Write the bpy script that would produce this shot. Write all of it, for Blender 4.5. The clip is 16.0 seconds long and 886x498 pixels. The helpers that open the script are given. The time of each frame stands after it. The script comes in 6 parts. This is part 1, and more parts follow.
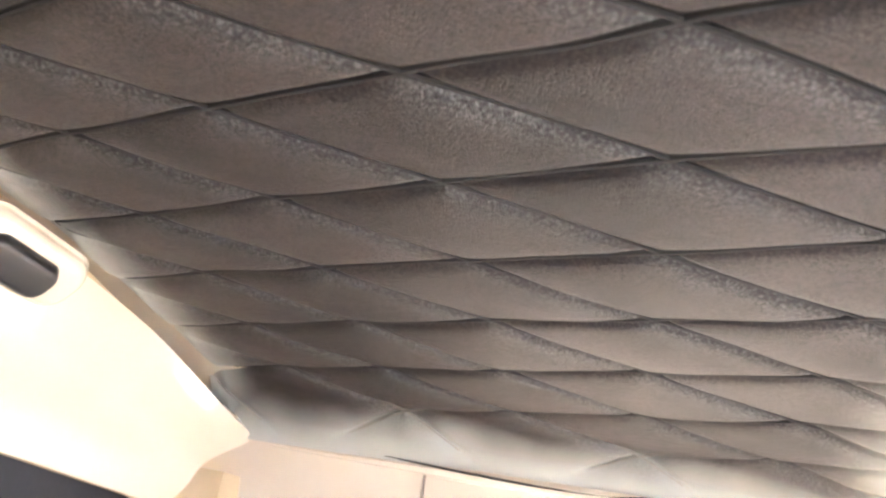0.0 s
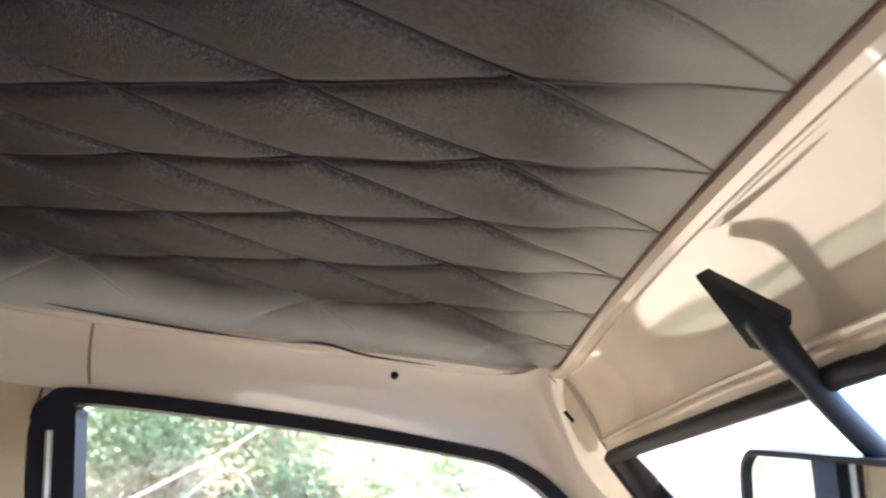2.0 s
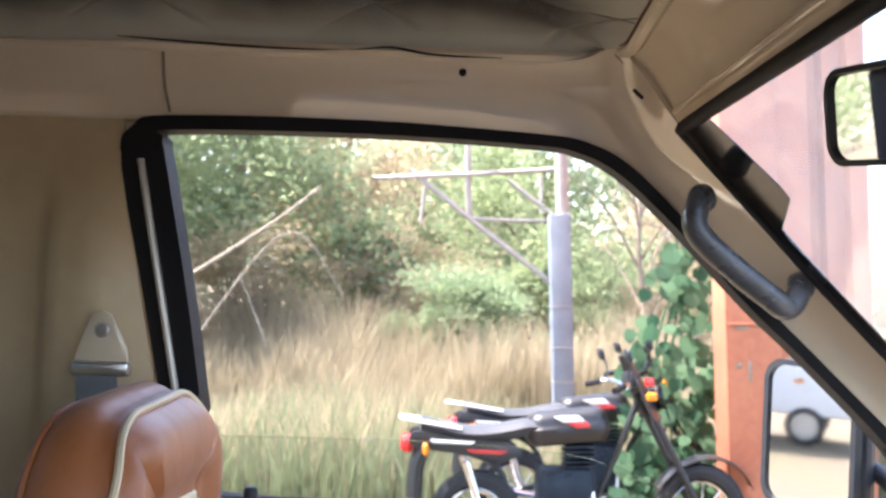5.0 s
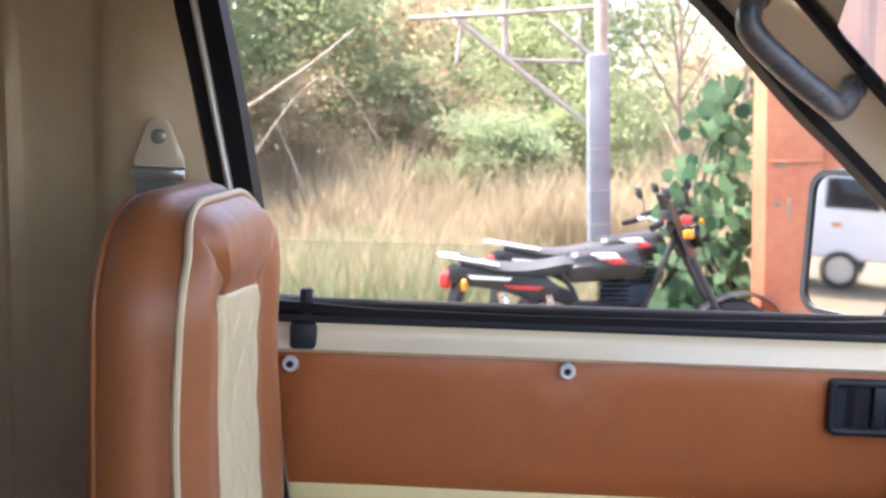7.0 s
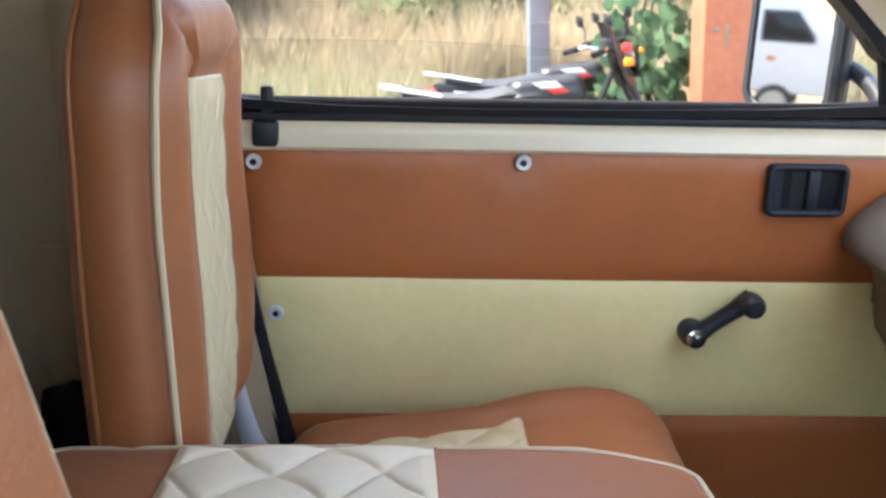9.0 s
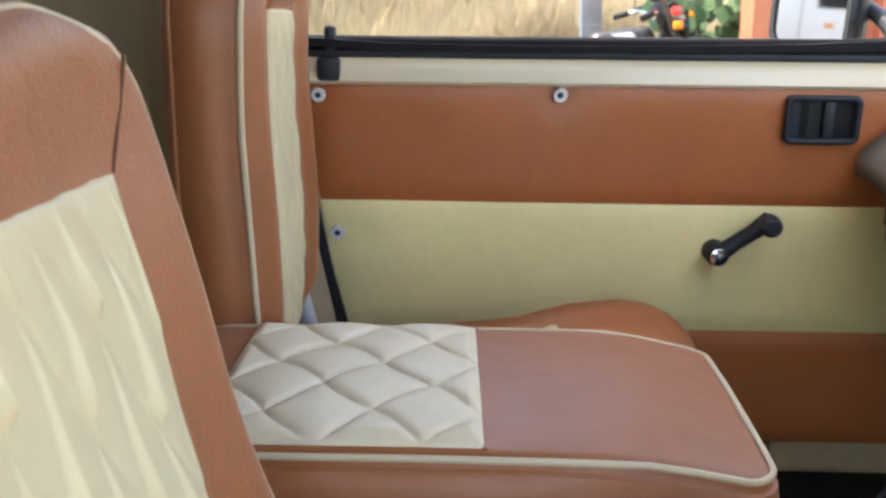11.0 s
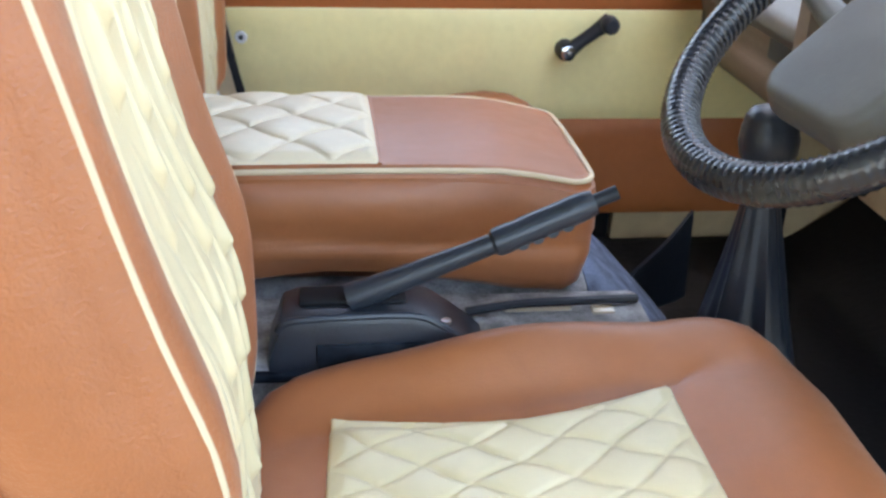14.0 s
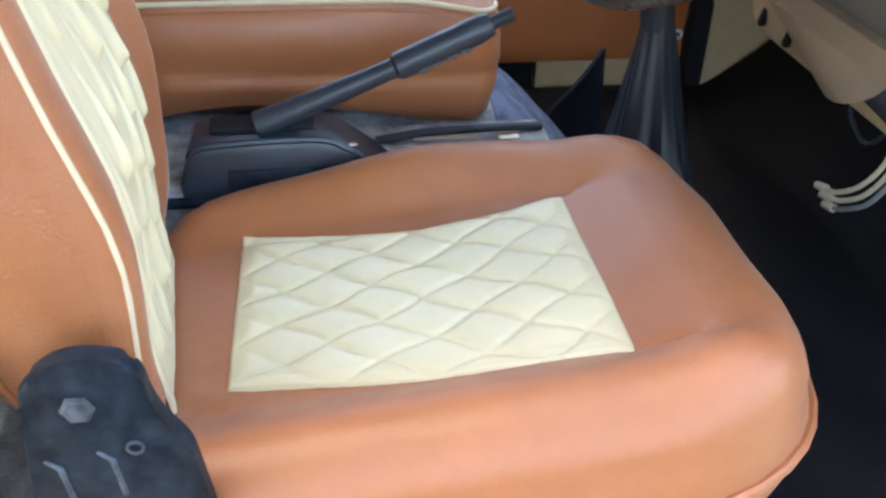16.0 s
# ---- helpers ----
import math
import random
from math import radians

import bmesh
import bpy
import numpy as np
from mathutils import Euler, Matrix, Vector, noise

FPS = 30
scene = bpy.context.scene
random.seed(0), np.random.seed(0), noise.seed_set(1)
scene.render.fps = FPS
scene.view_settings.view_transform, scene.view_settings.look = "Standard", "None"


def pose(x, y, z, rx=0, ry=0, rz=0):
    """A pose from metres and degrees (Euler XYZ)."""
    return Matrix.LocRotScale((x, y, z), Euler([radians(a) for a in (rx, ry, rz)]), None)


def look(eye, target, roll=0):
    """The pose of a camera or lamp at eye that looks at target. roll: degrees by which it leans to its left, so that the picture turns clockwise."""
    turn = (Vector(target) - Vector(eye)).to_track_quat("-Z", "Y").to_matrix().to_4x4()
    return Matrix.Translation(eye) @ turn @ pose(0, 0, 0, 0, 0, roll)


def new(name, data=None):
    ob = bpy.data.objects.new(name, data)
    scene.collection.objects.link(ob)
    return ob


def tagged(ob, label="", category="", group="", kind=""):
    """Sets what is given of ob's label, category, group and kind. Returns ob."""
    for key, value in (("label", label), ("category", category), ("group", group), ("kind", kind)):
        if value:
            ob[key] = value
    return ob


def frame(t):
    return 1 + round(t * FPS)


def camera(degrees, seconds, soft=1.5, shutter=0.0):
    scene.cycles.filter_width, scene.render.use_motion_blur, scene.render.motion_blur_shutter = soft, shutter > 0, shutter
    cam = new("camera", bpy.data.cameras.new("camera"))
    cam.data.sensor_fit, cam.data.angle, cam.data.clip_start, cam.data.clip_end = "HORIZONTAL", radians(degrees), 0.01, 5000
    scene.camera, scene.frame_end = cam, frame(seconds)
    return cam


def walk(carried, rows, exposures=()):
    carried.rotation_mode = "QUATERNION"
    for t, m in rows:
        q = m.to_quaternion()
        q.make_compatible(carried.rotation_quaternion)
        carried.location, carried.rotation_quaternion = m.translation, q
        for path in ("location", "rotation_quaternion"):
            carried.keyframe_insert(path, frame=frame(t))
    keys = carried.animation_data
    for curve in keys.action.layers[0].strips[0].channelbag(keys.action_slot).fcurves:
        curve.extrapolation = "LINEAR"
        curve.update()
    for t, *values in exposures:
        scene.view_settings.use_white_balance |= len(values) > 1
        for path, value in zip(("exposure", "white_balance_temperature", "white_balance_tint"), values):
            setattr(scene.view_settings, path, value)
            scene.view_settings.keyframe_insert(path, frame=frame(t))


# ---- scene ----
cam = camera(49.9, 16.0, soft=2.5)
cam.data.dof.use_dof, cam.data.dof.focus_distance, cam.data.dof.aperture_fstop = True, 0.95, 11.0
PATH = [
    (0, (-0.152, -0.678, 1.685), (-0.693, 1.102, 2.418), 11.4),
    (0.5, (-0.111, -0.662, 1.694), (-0.547, 1.162, 2.389), 11.0),
    (1, (-0.096, -0.651, 1.693), (-0.334, 1.222, 2.352), 9.5),
    (1.5, (-0.085, -0.644, 1.694), (-0.160, 1.258, 2.309), 8.2),
    (2, (-0.076, -0.642, 1.681), (-0.052, 1.280, 2.235), 7.5),
    (2.5, (-0.078, -0.643, 1.664), (0.013, 1.302, 2.119), 6.8),
    (3, (-0.084, -0.645, 1.654), (0.016, 1.318, 2.021), 5.6),
    (3.5, (-0.082, -0.647, 1.640), (0.018, 1.328, 1.934), 4.5),
    (4, (-0.091, -0.651, 1.631), (-0.000, 1.337, 1.838), 3.4),
    (4.5, (-0.104, -0.653, 1.614), (-0.069, 1.342, 1.737), 2.5),
    (7, (-0.128, -0.680, 1.532), (-0.204, 1.301, 1.266), 1.6),
    (7.5, (-0.139, -0.682, 1.525), (-0.202, 1.283, 1.163), 1.8),
    (8, (-0.139, -0.692, 1.503), (-0.198, 1.259, 1.066), 1.7),
    (8.5, (-0.130, -0.718, 1.471), (-0.161, 1.215, 0.958), 1.5),
    (9, (-0.158, -0.737, 1.466), (-0.096, 1.177, 0.889), 1.2),
    (11.5, (-0.145, -0.970, 1.425), (-0.216, 0.917, 0.767), 0.6),
    (12, (-0.146, -1.021, 1.424), (-0.214, 0.839, 0.692), 1.1),
    (12.5, (-0.162, -1.075, 1.424), (-0.190, 0.760, 0.628), 1.3),
    (13, (-0.167, -1.134, 1.408), (-0.101, 0.688, 0.586), 1.7),
    (13.5, (-0.171, -1.196, 1.408), (-0.040, 0.609, 0.557), 1.3),
    (14, (-0.165, -1.238, 1.402), (0.030, 0.547, 0.520), 1.7),
    (14.5, (-0.160, -1.276, 1.393), (0.071, 0.469, 0.442), 2.0),
    (15, (-0.154, -1.296, 1.383), (0.117, 0.407, 0.369), 2.8),
    (15.5, (-0.131, -1.314, 1.373), (0.143, 0.367, 0.323), 2.2),
    (16, (-0.117, -1.323, 1.366), (0.164, 0.329, 0.273), 1.8),
]
EXPOSURES = [(0, 6.15, 5750, 16), (0.5, 6.4, 5750, 16), (1, 5.65, 5500, 14), (1.5, 4.97, 5500, 13), (2, 4.35, 5750, 13), (2.5, 3.55, 6500, 13), (3, 3.3, 6550, 13), (4.5, 2.95, 6450, 14), (7, 3.0, 6900, 20), (9, 3.03, 6900, 13), (11.5, 2.94, 7400, 12), (12.5, 3.1, 7400, 12), (13, 3.2, 7150, 11), (14.5, 3.55, 7050, 10), (16, 3.45, 6700, 9)]
walk(cam, [(t, look(eye, target, roll)) for t, eye, target, roll in PATH], EXPOSURES)

# ---- light: hazy afternoon sun behind the cab, blue sky ----
SUN = Vector((-0.46, 0.06, 0.88)).normalized()
world = bpy.data.worlds.new("sky")
scene.world = world
world.use_nodes = True
wn = world.node_tree.nodes
sky = wn.new("ShaderNodeTexSky")
sky.sky_type = "NISHITA"
sky.sun_disc = False
sky.sun_elevation = math.asin(SUN.z)
sky.sun_rotation = math.atan2(SUN.x, SUN.y)
sky.air_density, sky.dust_density = 1.0, 3.0
world.node_tree.links.new(sky.outputs[0], wn["Background"].inputs[0])
wn["Background"].inputs[1].default_value = 0.15
sun_data = bpy.data.lights.new("sun", "SUN")
sun_data.energy, sun_data.angle, sun_data.color = 2.3, radians(0.6), (1.0, 0.95, 0.87)
sun = new("sun", sun_data)
sun.matrix_basis = look((0, 0, 30), Vector((0, 0, 30)) - SUN)


# ---- materials ----
def material(name, color, rough=0.5, metal=0.0, vary=0.12, scale=8.0, grain=90.0, bump=0.0, bump_scale=300.0, spec=0.5, second=None, second_amount=0.5, coat=0.0):
    """Principled surface with two scales of colour variation and a fine relief. Object coordinates, in metres."""
    m = bpy.data.materials.new(name)
    m.use_nodes = True
    nt = m.node_tree
    n, l = nt.nodes, nt.links
    b = n["Principled BSDF"]
    b.inputs["Roughness"].default_value = rough
    b.inputs["Metallic"].default_value = metal
    b.inputs["Specular IOR Level"].default_value = spec
    b.inputs["Coat Weight"].default_value = coat
    co = n.new("ShaderNodeTexCoord")
    big = n.new("ShaderNodeTexNoise")
    big.inputs["Scale"].default_value, big.inputs["Detail"].default_value = scale, 5.0
    fine = n.new("ShaderNodeTexNoise")
    fine.inputs["Scale"].default_value, fine.inputs["Detail"].default_value = grain, 3.0
    for node in (big, fine):
        l.new(co.outputs["Object"], node.inputs["Vector"])
    mix = n.new("ShaderNodeMix")
    mix.data_type = "RGBA"
    other = second if second else tuple(c * (1 - vary * 1.6) for c in color)
    mix.inputs[6].default_value = (*color, 1)
    mix.inputs[7].default_value = (*other, 1)
    ramp = n.new("ShaderNodeMapRange")
    ramp.inputs[1].default_value, ramp.inputs[2].default_value = 0.38, 0.68
    ramp.inputs[4].default_value = second_amount if second else 0.8
    l.new(big.outputs[0], ramp.inputs[0])
    l.new(ramp.outputs[0], mix.inputs[0])
    hsv = n.new("ShaderNodeHueSaturation")
    val = n.new("ShaderNodeMapRange")
    val.inputs[3].default_value, val.inputs[4].default_value = 1 - vary, 1 + vary
    l.new(fine.outputs[0], val.inputs[0])
    l.new(val.outputs[0], hsv.inputs["Value"])
    l.new(mix.outputs[2], hsv.inputs["Color"])
    l.new(hsv.outputs[0], b.inputs["Base Color"])
    rr = n.new("ShaderNodeMapRange")
    rr.inputs[3].default_value, rr.inputs[4].default_value = max(0.03, rough - 0.08), min(1, rough + 0.08)
    l.new(big.outputs[0], rr.inputs[0])
    l.new(rr.outputs[0], b.inputs["Roughness"])
    if bump:
        g = n.new("ShaderNodeTexNoise")
        g.inputs["Scale"].default_value, g.inputs["Detail"].default_value = bump_scale, 4.0
        l.new(co.outputs["Object"], g.inputs["Vector"])
        bp = n.new("ShaderNodeBump")
        bp.inputs["Strength"].default_value, bp.inputs["Distance"].default_value = 0.6, bump
        l.new(g.outputs[0], bp.inputs["Height"])
        l.new(bp.outputs[0], b.inputs["Normal"])
    return m


def leather(name, color, rough=0.42, pore=420.0, depth=0.0007, vary=0.07, crease=0.5, grain=60.0, spec=0.5):
    """Grained vinyl: cell-like pores and soft creases."""
    m = material(name, color, rough, vary=vary, scale=6.0, grain=grain, spec=spec)
    nt = m.node_tree
    n, l = nt.nodes, nt.links
    co = n.new("ShaderNodeTexCoord")
    v = n.new("ShaderNodeTexVoronoi")
    v.feature = "DISTANCE_TO_EDGE"
    v.inputs["Scale"].default_value = pore
    wob = n.new("ShaderNodeTexNoise")
    wob.inputs["Scale"].default_value = 14.0
    l.new(co.outputs["Object"], v.inputs["Vector"])
    l.new(co.outputs["Object"], wob.inputs["Vector"])
    b1 = n.new("ShaderNodeBump")
    b1.inputs["Strength"].default_value, b1.inputs["Distance"].default_value = 0.35, depth
    b2 = n.new("ShaderNodeBump")
    b2.inputs["Strength"].default_value, b2.inputs["Distance"].default_value = 0.5, 0.006
    # soft dimples a few millimetres apart
    wr = n.new("ShaderNodeTexNoise")
    wr.inputs["Scale"].default_value, wr.inputs["Detail"].default_value, wr.inputs["Distortion"].default_value = pore * 0.70, 2.0, 0.4
    l.new(co.outputs["Object"], wr.inputs["Vector"])
    b3 = n.new("ShaderNodeBump")
    b3.inputs["Strength"].default_value, b3.inputs["Distance"].default_value = crease, 0.0013
    l.new(wr.outputs[0], b3.inputs["Height"])
    l.new(v.outputs["Distance"], b1.inputs["Height"])
    l.new(wob.outputs[0], b2.inputs["Height"])
    l.new(b2.outputs[0], b3.inputs["Normal"])
    l.new(b3.outputs[0], b1.inputs["Normal"])
    l.new(b1.outputs[0], n["Principled BSDF"].inputs["Normal"])
    return m


TAN = leather("tan_vinyl", (0.362, 0.125, 0.044), 0.42, crease=0.16, spec=0.6)
TANGRAIN = leather("grained_tan_vinyl", (0.362, 0.125, 0.044), 0.42, pore=430.0, depth=0.0012, crease=0.8, spec=0.6)
# sheen added to the seats' vinyl, to imitate pale sky reflection at grazing angles
for dusty in (TAN, TANGRAIN):
    dusty.node_tree.nodes["Principled BSDF"].inputs["Sheen Weight"].default_value = 0.12
    dusty.node_tree.nodes["Principled BSDF"].inputs["Sheen Roughness"].default_value = 0.4
CREAM = leather("cream_vinyl", (0.70, 0.600, 0.370), 0.34, vary=0.04, crease=0.12, spec=0.75)
CARDTAN = leather("smooth_tan_vinyl", (0.42, 0.128, 0.038), 0.36, crease=0.12)
CARDCREAM = leather("pale_yellow_vinyl", (0.86, 0.74, 0.36), 0.5, vary=0.05, crease=0.2)
IVORY = leather("ivory_vinyl", (0.80, 0.68, 0.47), 0.45, vary=0.05, crease=0.25)
BROWNSEAM = material("brown_stitching", (0.13, 0.045, 0.02), 0.7, vary=0.15)
PIPING = material("cream_piping", (0.64, 0.52, 0.335), 0.45, vary=0.05)
PAINT = material("cream_paint", (0.70, 0.60, 0.45), 0.12, vary=0.03, scale=3.0, grain=25.0, spec=0.5, coat=1.0, bump=0.0010, bump_scale=18.0)
SILLPAINT = material("cream_gloss_paint", (0.80, 0.71, 0.52), 0.25, vary=0.03, scale=3.0, coat=0.3)
RUBBER = material("black_rubber", (0.014, 0.014, 0.016), 0.6, vary=0.15, bump=0.0006, spec=0.14)
PLASTIC = material("black_plastic", (0.024, 0.029, 0.037), 0.42, vary=0.18, scale=14.0, bump=0.0005, bump_scale=500.0, spec=0.28)
DUSTY = material("scratched_black_plastic", (0.006, 0.010, 0.016), 0.5, vary=0.4, scale=38.0, second=(0.034, 0.046, 0.062), second_amount=0.55, bump=0.003, bump_scale=42.0, spec=0.14)
LEATHERETTE = material("dark_leatherette", (0.012, 0.016, 0.024), 0.36, vary=0.2, scale=12.0, second=(0.022, 0.028, 0.038), second_amount=0.5, bump=0.001, bump_scale=160.0, spec=0.4)
CONSOLE = material("blue_grey_plastic", (0.026, 0.033, 0.044), 0.33, vary=0.2, scale=14.0, bump=0.0005, bump_scale=300.0, spec=0.5)
SCUFF = material("scuffed_black_plastic", (0.022, 0.030, 0.042), 0.4, vary=0.4, scale=60.0, second=(0.10, 0.115, 0.135), second_amount=0.8, spec=0.4)
CARPET = material("grey_carpet", (0.40, 0.40, 0.40), 0.95, vary=0.45, scale=30.0, grain=260.0, bump=0.004, bump_scale=320.0, spec=0.1)
BLUECARPET = material("blue_grey_felt", (0.165, 0.20, 0.275), 0.95, vary=0.4, scale=30.0, grain=260.0, bump=0.004, bump_scale=320.0, spec=0.1)
MAT = material("black_floor_mat", (0.006, 0.0065, 0.008), 0.7, vary=0.4, scale=9.0, second=(0.014, 0.013, 0.012), second_amount=0.4, bump=0.003, bump_scale=70.0, spec=0.15)
DASH = material("taupe_plastic", (0.20, 0.152, 0.112), 0.5, vary=0.08, scale=10.0, bump=0.0005, bump_scale=600.0)
DASHTOP = material("grey_plastic", (0.105, 0.102, 0.093), 0.42, vary=0.1, scale=10.0, bump=0.0005, bump_scale=600.0)
STEEL = material("zinc_steel", (0.62, 0.63, 0.65), 0.3, 1.0, vary=0.1)
CHROME = material("chrome", (0.75, 0.76, 0.78), 0.12, 1.0, vary=0.03)
WEBBING = material("grey_webbing", (0.20, 0.22, 0.23), 0.8, vary=0.2, grain=400.0, bump=0.001)
ALU = material("aluminium_channel", (0.55, 0.54, 0.50), 0.4, 0.8, vary=0.1)
ZINC = material("bright_zinc", (0.80, 0.81, 0.83), 0.38, 0.35, vary=0.08)
WHITEPL = material("white_plastic", (0.75, 0.76, 0.77), 0.35, vary=0.04)
GLOSSBLACK = material("gloss_black_border", (0.012, 0.013, 0.016), 0.10, vary=0.1, spec=0.5)
GRIP = material("grey_moulded_plastic", (0.075, 0.078, 0.085), 0.28, vary=0.2, scale=18.0, bump=0.0006, bump_scale=90.0)
CORD = material("pale_cord", (0.62, 0.56, 0.42), 0.8, vary=0.2)
RUST = material("rusty_red_oxide_steel", (0.38, 0.125, 0.068), 0.8, vary=0.18, scale=2.2, grain=24.0, second=(0.50, 0.22, 0.125), second_amount=0.75, bump=0.004, bump_scale=30.0)
CONCRETE = material("grey_concrete", (0.22, 0.26, 0.31), 0.9, vary=0.15, scale=4.0, bump=0.004, bump_scale=40.0)
WHITEPAINT = material("white_paint", (0.80, 0.80, 0.79), 0.3, vary=0.03, scale=2.0, coat=0.3)
YELLOW = material("yellow_paint", (0.75, 0.42, 0.03), 0.35, vary=0.06)
BIKEBLACK = material("black_gloss_paint", (0.014, 0.014, 0.016), 0.4, vary=0.1, coat=0.1)
BIKESEAT = material("black_seat_vinyl", (0.045, 0.048, 0.055), 0.5, vary=0.15)
BIKERED = material("red_gloss_paint", (0.55, 0.035, 0.03), 0.25, vary=0.08, coat=0.4)
TYRE = material("tyre_rubber", (0.025, 0.025, 0.027), 0.8, vary=0.2, bump=0.002)
AMBER = material("amber_lens", (0.75, 0.25, 0.02), 0.2, vary=0.05)
REDLENS = material("red_lens", (0.60, 0.02, 0.02), 0.15, vary=0.05)
BARK = material("pale_bark", (0.26, 0.20, 0.15), 0.9, vary=0.25, scale=6.0, bump=0.01, bump_scale=30.0)
DEADWOOD = material("grey_dead_wood", (0.33, 0.285, 0.22), 0.85, vary=0.2, scale=9.0)
STICK = material("weathered_pole", (0.38, 0.36, 0.33), 0.8, vary=0.15)
WALLTAN = material("tan_render_wall", (0.17, 0.122, 0.100), 0.9, vary=0.08, scale=0.8, bump=0.005, bump_scale=12.0)
WALLWHITE = material("whitewashed_wall", (0.80, 0.78, 0.74), 0.9, vary=0.05, scale=0.8)
EARTH = material("dry_earth", (0.128, 0.095, 0.060), 0.95, vary=0.2, scale=0.6, second=(0.125, 0.105, 0.055), second_amount=0.8, grain=20.0, bump=0.03, bump_scale=8.0)


def leafy(name, a, b):
    """Leaf surface: two hues by island, thin enough for light to pass."""
    m = bpy.data.materials.new(name)
    m.use_nodes = True
    n, l = m.node_tree.nodes, m.node_tree.links
    g = n.new("ShaderNodeNewGeometry")
    mix = n.new("ShaderNodeMix")
    mix.data_type = "RGBA"
    mix.inputs[6].default_value, mix.inputs[7].default_value = (*a, 1), (*b, 1)
    l.new(g.outputs["Random Per Island"], mix.inputs[0])
    bs = n["Principled BSDF"]
    bs.inputs["Roughness"].default_value = 0.8
    bs.inputs["Specular IOR Level"].default_value = 0.15
    l.new(mix.outputs[2], bs.inputs["Base Color"])
    # soft leaf shading: the normals lean upwards, as in a dense crown
    lift = n.new("ShaderNodeVectorMath")
    lift.operation = "MULTIPLY_ADD"
    l.new(g.outputs["Normal"], lift.inputs[0])
    lift.inputs[1].default_value, lift.inputs[2].default_value = (0.5, 0.5, 0.5), (0, 0, 0.7)
    level = n.new("ShaderNodeVectorMath")
    level.operation = "NORMALIZE"
    l.new(lift.outputs[0], level.inputs[0])
    l.new(level.outputs[0], bs.inputs["Normal"])
    tr = n.new("ShaderNodeBsdfTranslucent")
    l.new(mix.outputs[2], tr.inputs["Color"])
    ms = n.new("ShaderNodeMixShader")
    ms.inputs[0].default_value = 0.58
    l.new(bs.outputs[0], ms.inputs[1])
    l.new(tr.outputs[0], ms.inputs[2])
    l.new(ms.outputs[0], n["Material Output"].inputs[0])
    return m


LEAF = leafy("tree_leaf", (0.255, 0.325, 0.175), (0.335, 0.39, 0.22))
LEAFDRY = leafy("dry_leaf", (0.425, 0.355, 0.225), (0.5, 0.4, 0.275))
LEAFFAR = leafy("far_leaf", (0.26, 0.31, 0.19), (0.4, 0.37, 0.25))
LEAFGREY = leafy("grey_green_leaf", (0.235, 0.315, 0.185), (0.3, 0.365, 0.215))
LEAFBROAD = leafy("broad_leaf", (0.045, 0.112, 0.064), (0.120, 0.210, 0.120))
STRAW = leafy("dry_grass", (0.355, 0.305, 0.200), (0.410, 0.345, 0.240))
GREENGRASS = leafy("green_grass", (0.180, 0.217, 0.118), (0.223, 0.254, 0.149))


def glass_material(name, tint, rough=0.0, dust=0.0):
    m = bpy.data.materials.new(name)
    m.use_nodes = True
    n, l = m.node_tree.nodes, m.node_tree.links
    n.remove(n["Principled BSDF"])
    tr = n.new("ShaderNodeBsdfTransparent")
    tr.inputs[0].default_value = (*tint, 1)
    gl = n.new("ShaderNodeBsdfGlossy")
    gl.inputs["Roughness"].default_value = rough
    lw = n.new("ShaderNodeLayerWeight")
    lw.inputs[0].default_value = 0.5
    power = n.new("ShaderNodeMath")
    power.operation = "POWER"
    power.inputs[1].default_value = 5.0
    l.new(lw.outputs["Facing"], power.inputs[0])
    fr = n.new("ShaderNodeMath")
    fr.operation = "MULTIPLY_ADD"
    fr.inputs[1].default_value, fr.inputs[2].default_value = 0.9, 0.035
    l.new(power.outputs[0], fr.inputs[0])
    mx = n.new("ShaderNodeMixShader")
    l.new(fr.outputs[0], mx.inputs[0])
    l.new(tr.outputs[0], mx.inputs[1])
    l.new(gl.outputs[0], mx.inputs[2])
    last = mx
    if dust:
        # a film of dust that scatters the light falling on the pane
        film = n.new("ShaderNodeBsdfTranslucent")
        film.inputs[0].default_value = (0.84, 0.77, 0.66, 1)
        cloud = n.new("ShaderNodeTexNoise")
        cloud.inputs["Scale"].default_value, cloud.inputs["Detail"].default_value = 9.0, 6.0
        co = n.new("ShaderNodeTexCoord")
        l.new(co.outputs["Object"], cloud.inputs["Vector"])
        amount = n.new("ShaderNodeMapRange")
        amount.inputs[3].default_value, amount.inputs[4].default_value = dust * 0.6, dust * 1.4
        l.new(cloud.outputs[0], amount.inputs[0])
        last = n.new("ShaderNodeMixShader")
        l.new(amount.outputs[0], last.inputs[0])
        l.new(mx.outputs[0], last.inputs[1])
        l.new(film.outputs[0], last.inputs[2])
    l.new(last.outputs[0], n["Material Output"].inputs[0])
    return m


GLASS = glass_material("window_glass", (0.94, 0.955, 0.95))
WSGLASS = glass_material("windscreen_glass", (0.93, 0.94, 0.94), dust=0.20)
TINTED = glass_material("tinted_glass", (0.22, 0.24, 0.25))
SMOKED = glass_material("smoked_glass", (0.10, 0.12, 0.14), 0.05)
MIRROR = bpy.data.materials.new("mirror")
MIRROR.use_nodes = True
MIRROR.node_tree.nodes["Principled BSDF"].inputs["Base Color"].default_value = (0.86, 0.88, 0.88, 1)
MIRROR.node_tree.nodes["Principled BSDF"].inputs["Metallic"].default_value = 1.0
MIRROR.node_tree.nodes["Principled BSDF"].inputs["Roughness"].default_value = 0.02


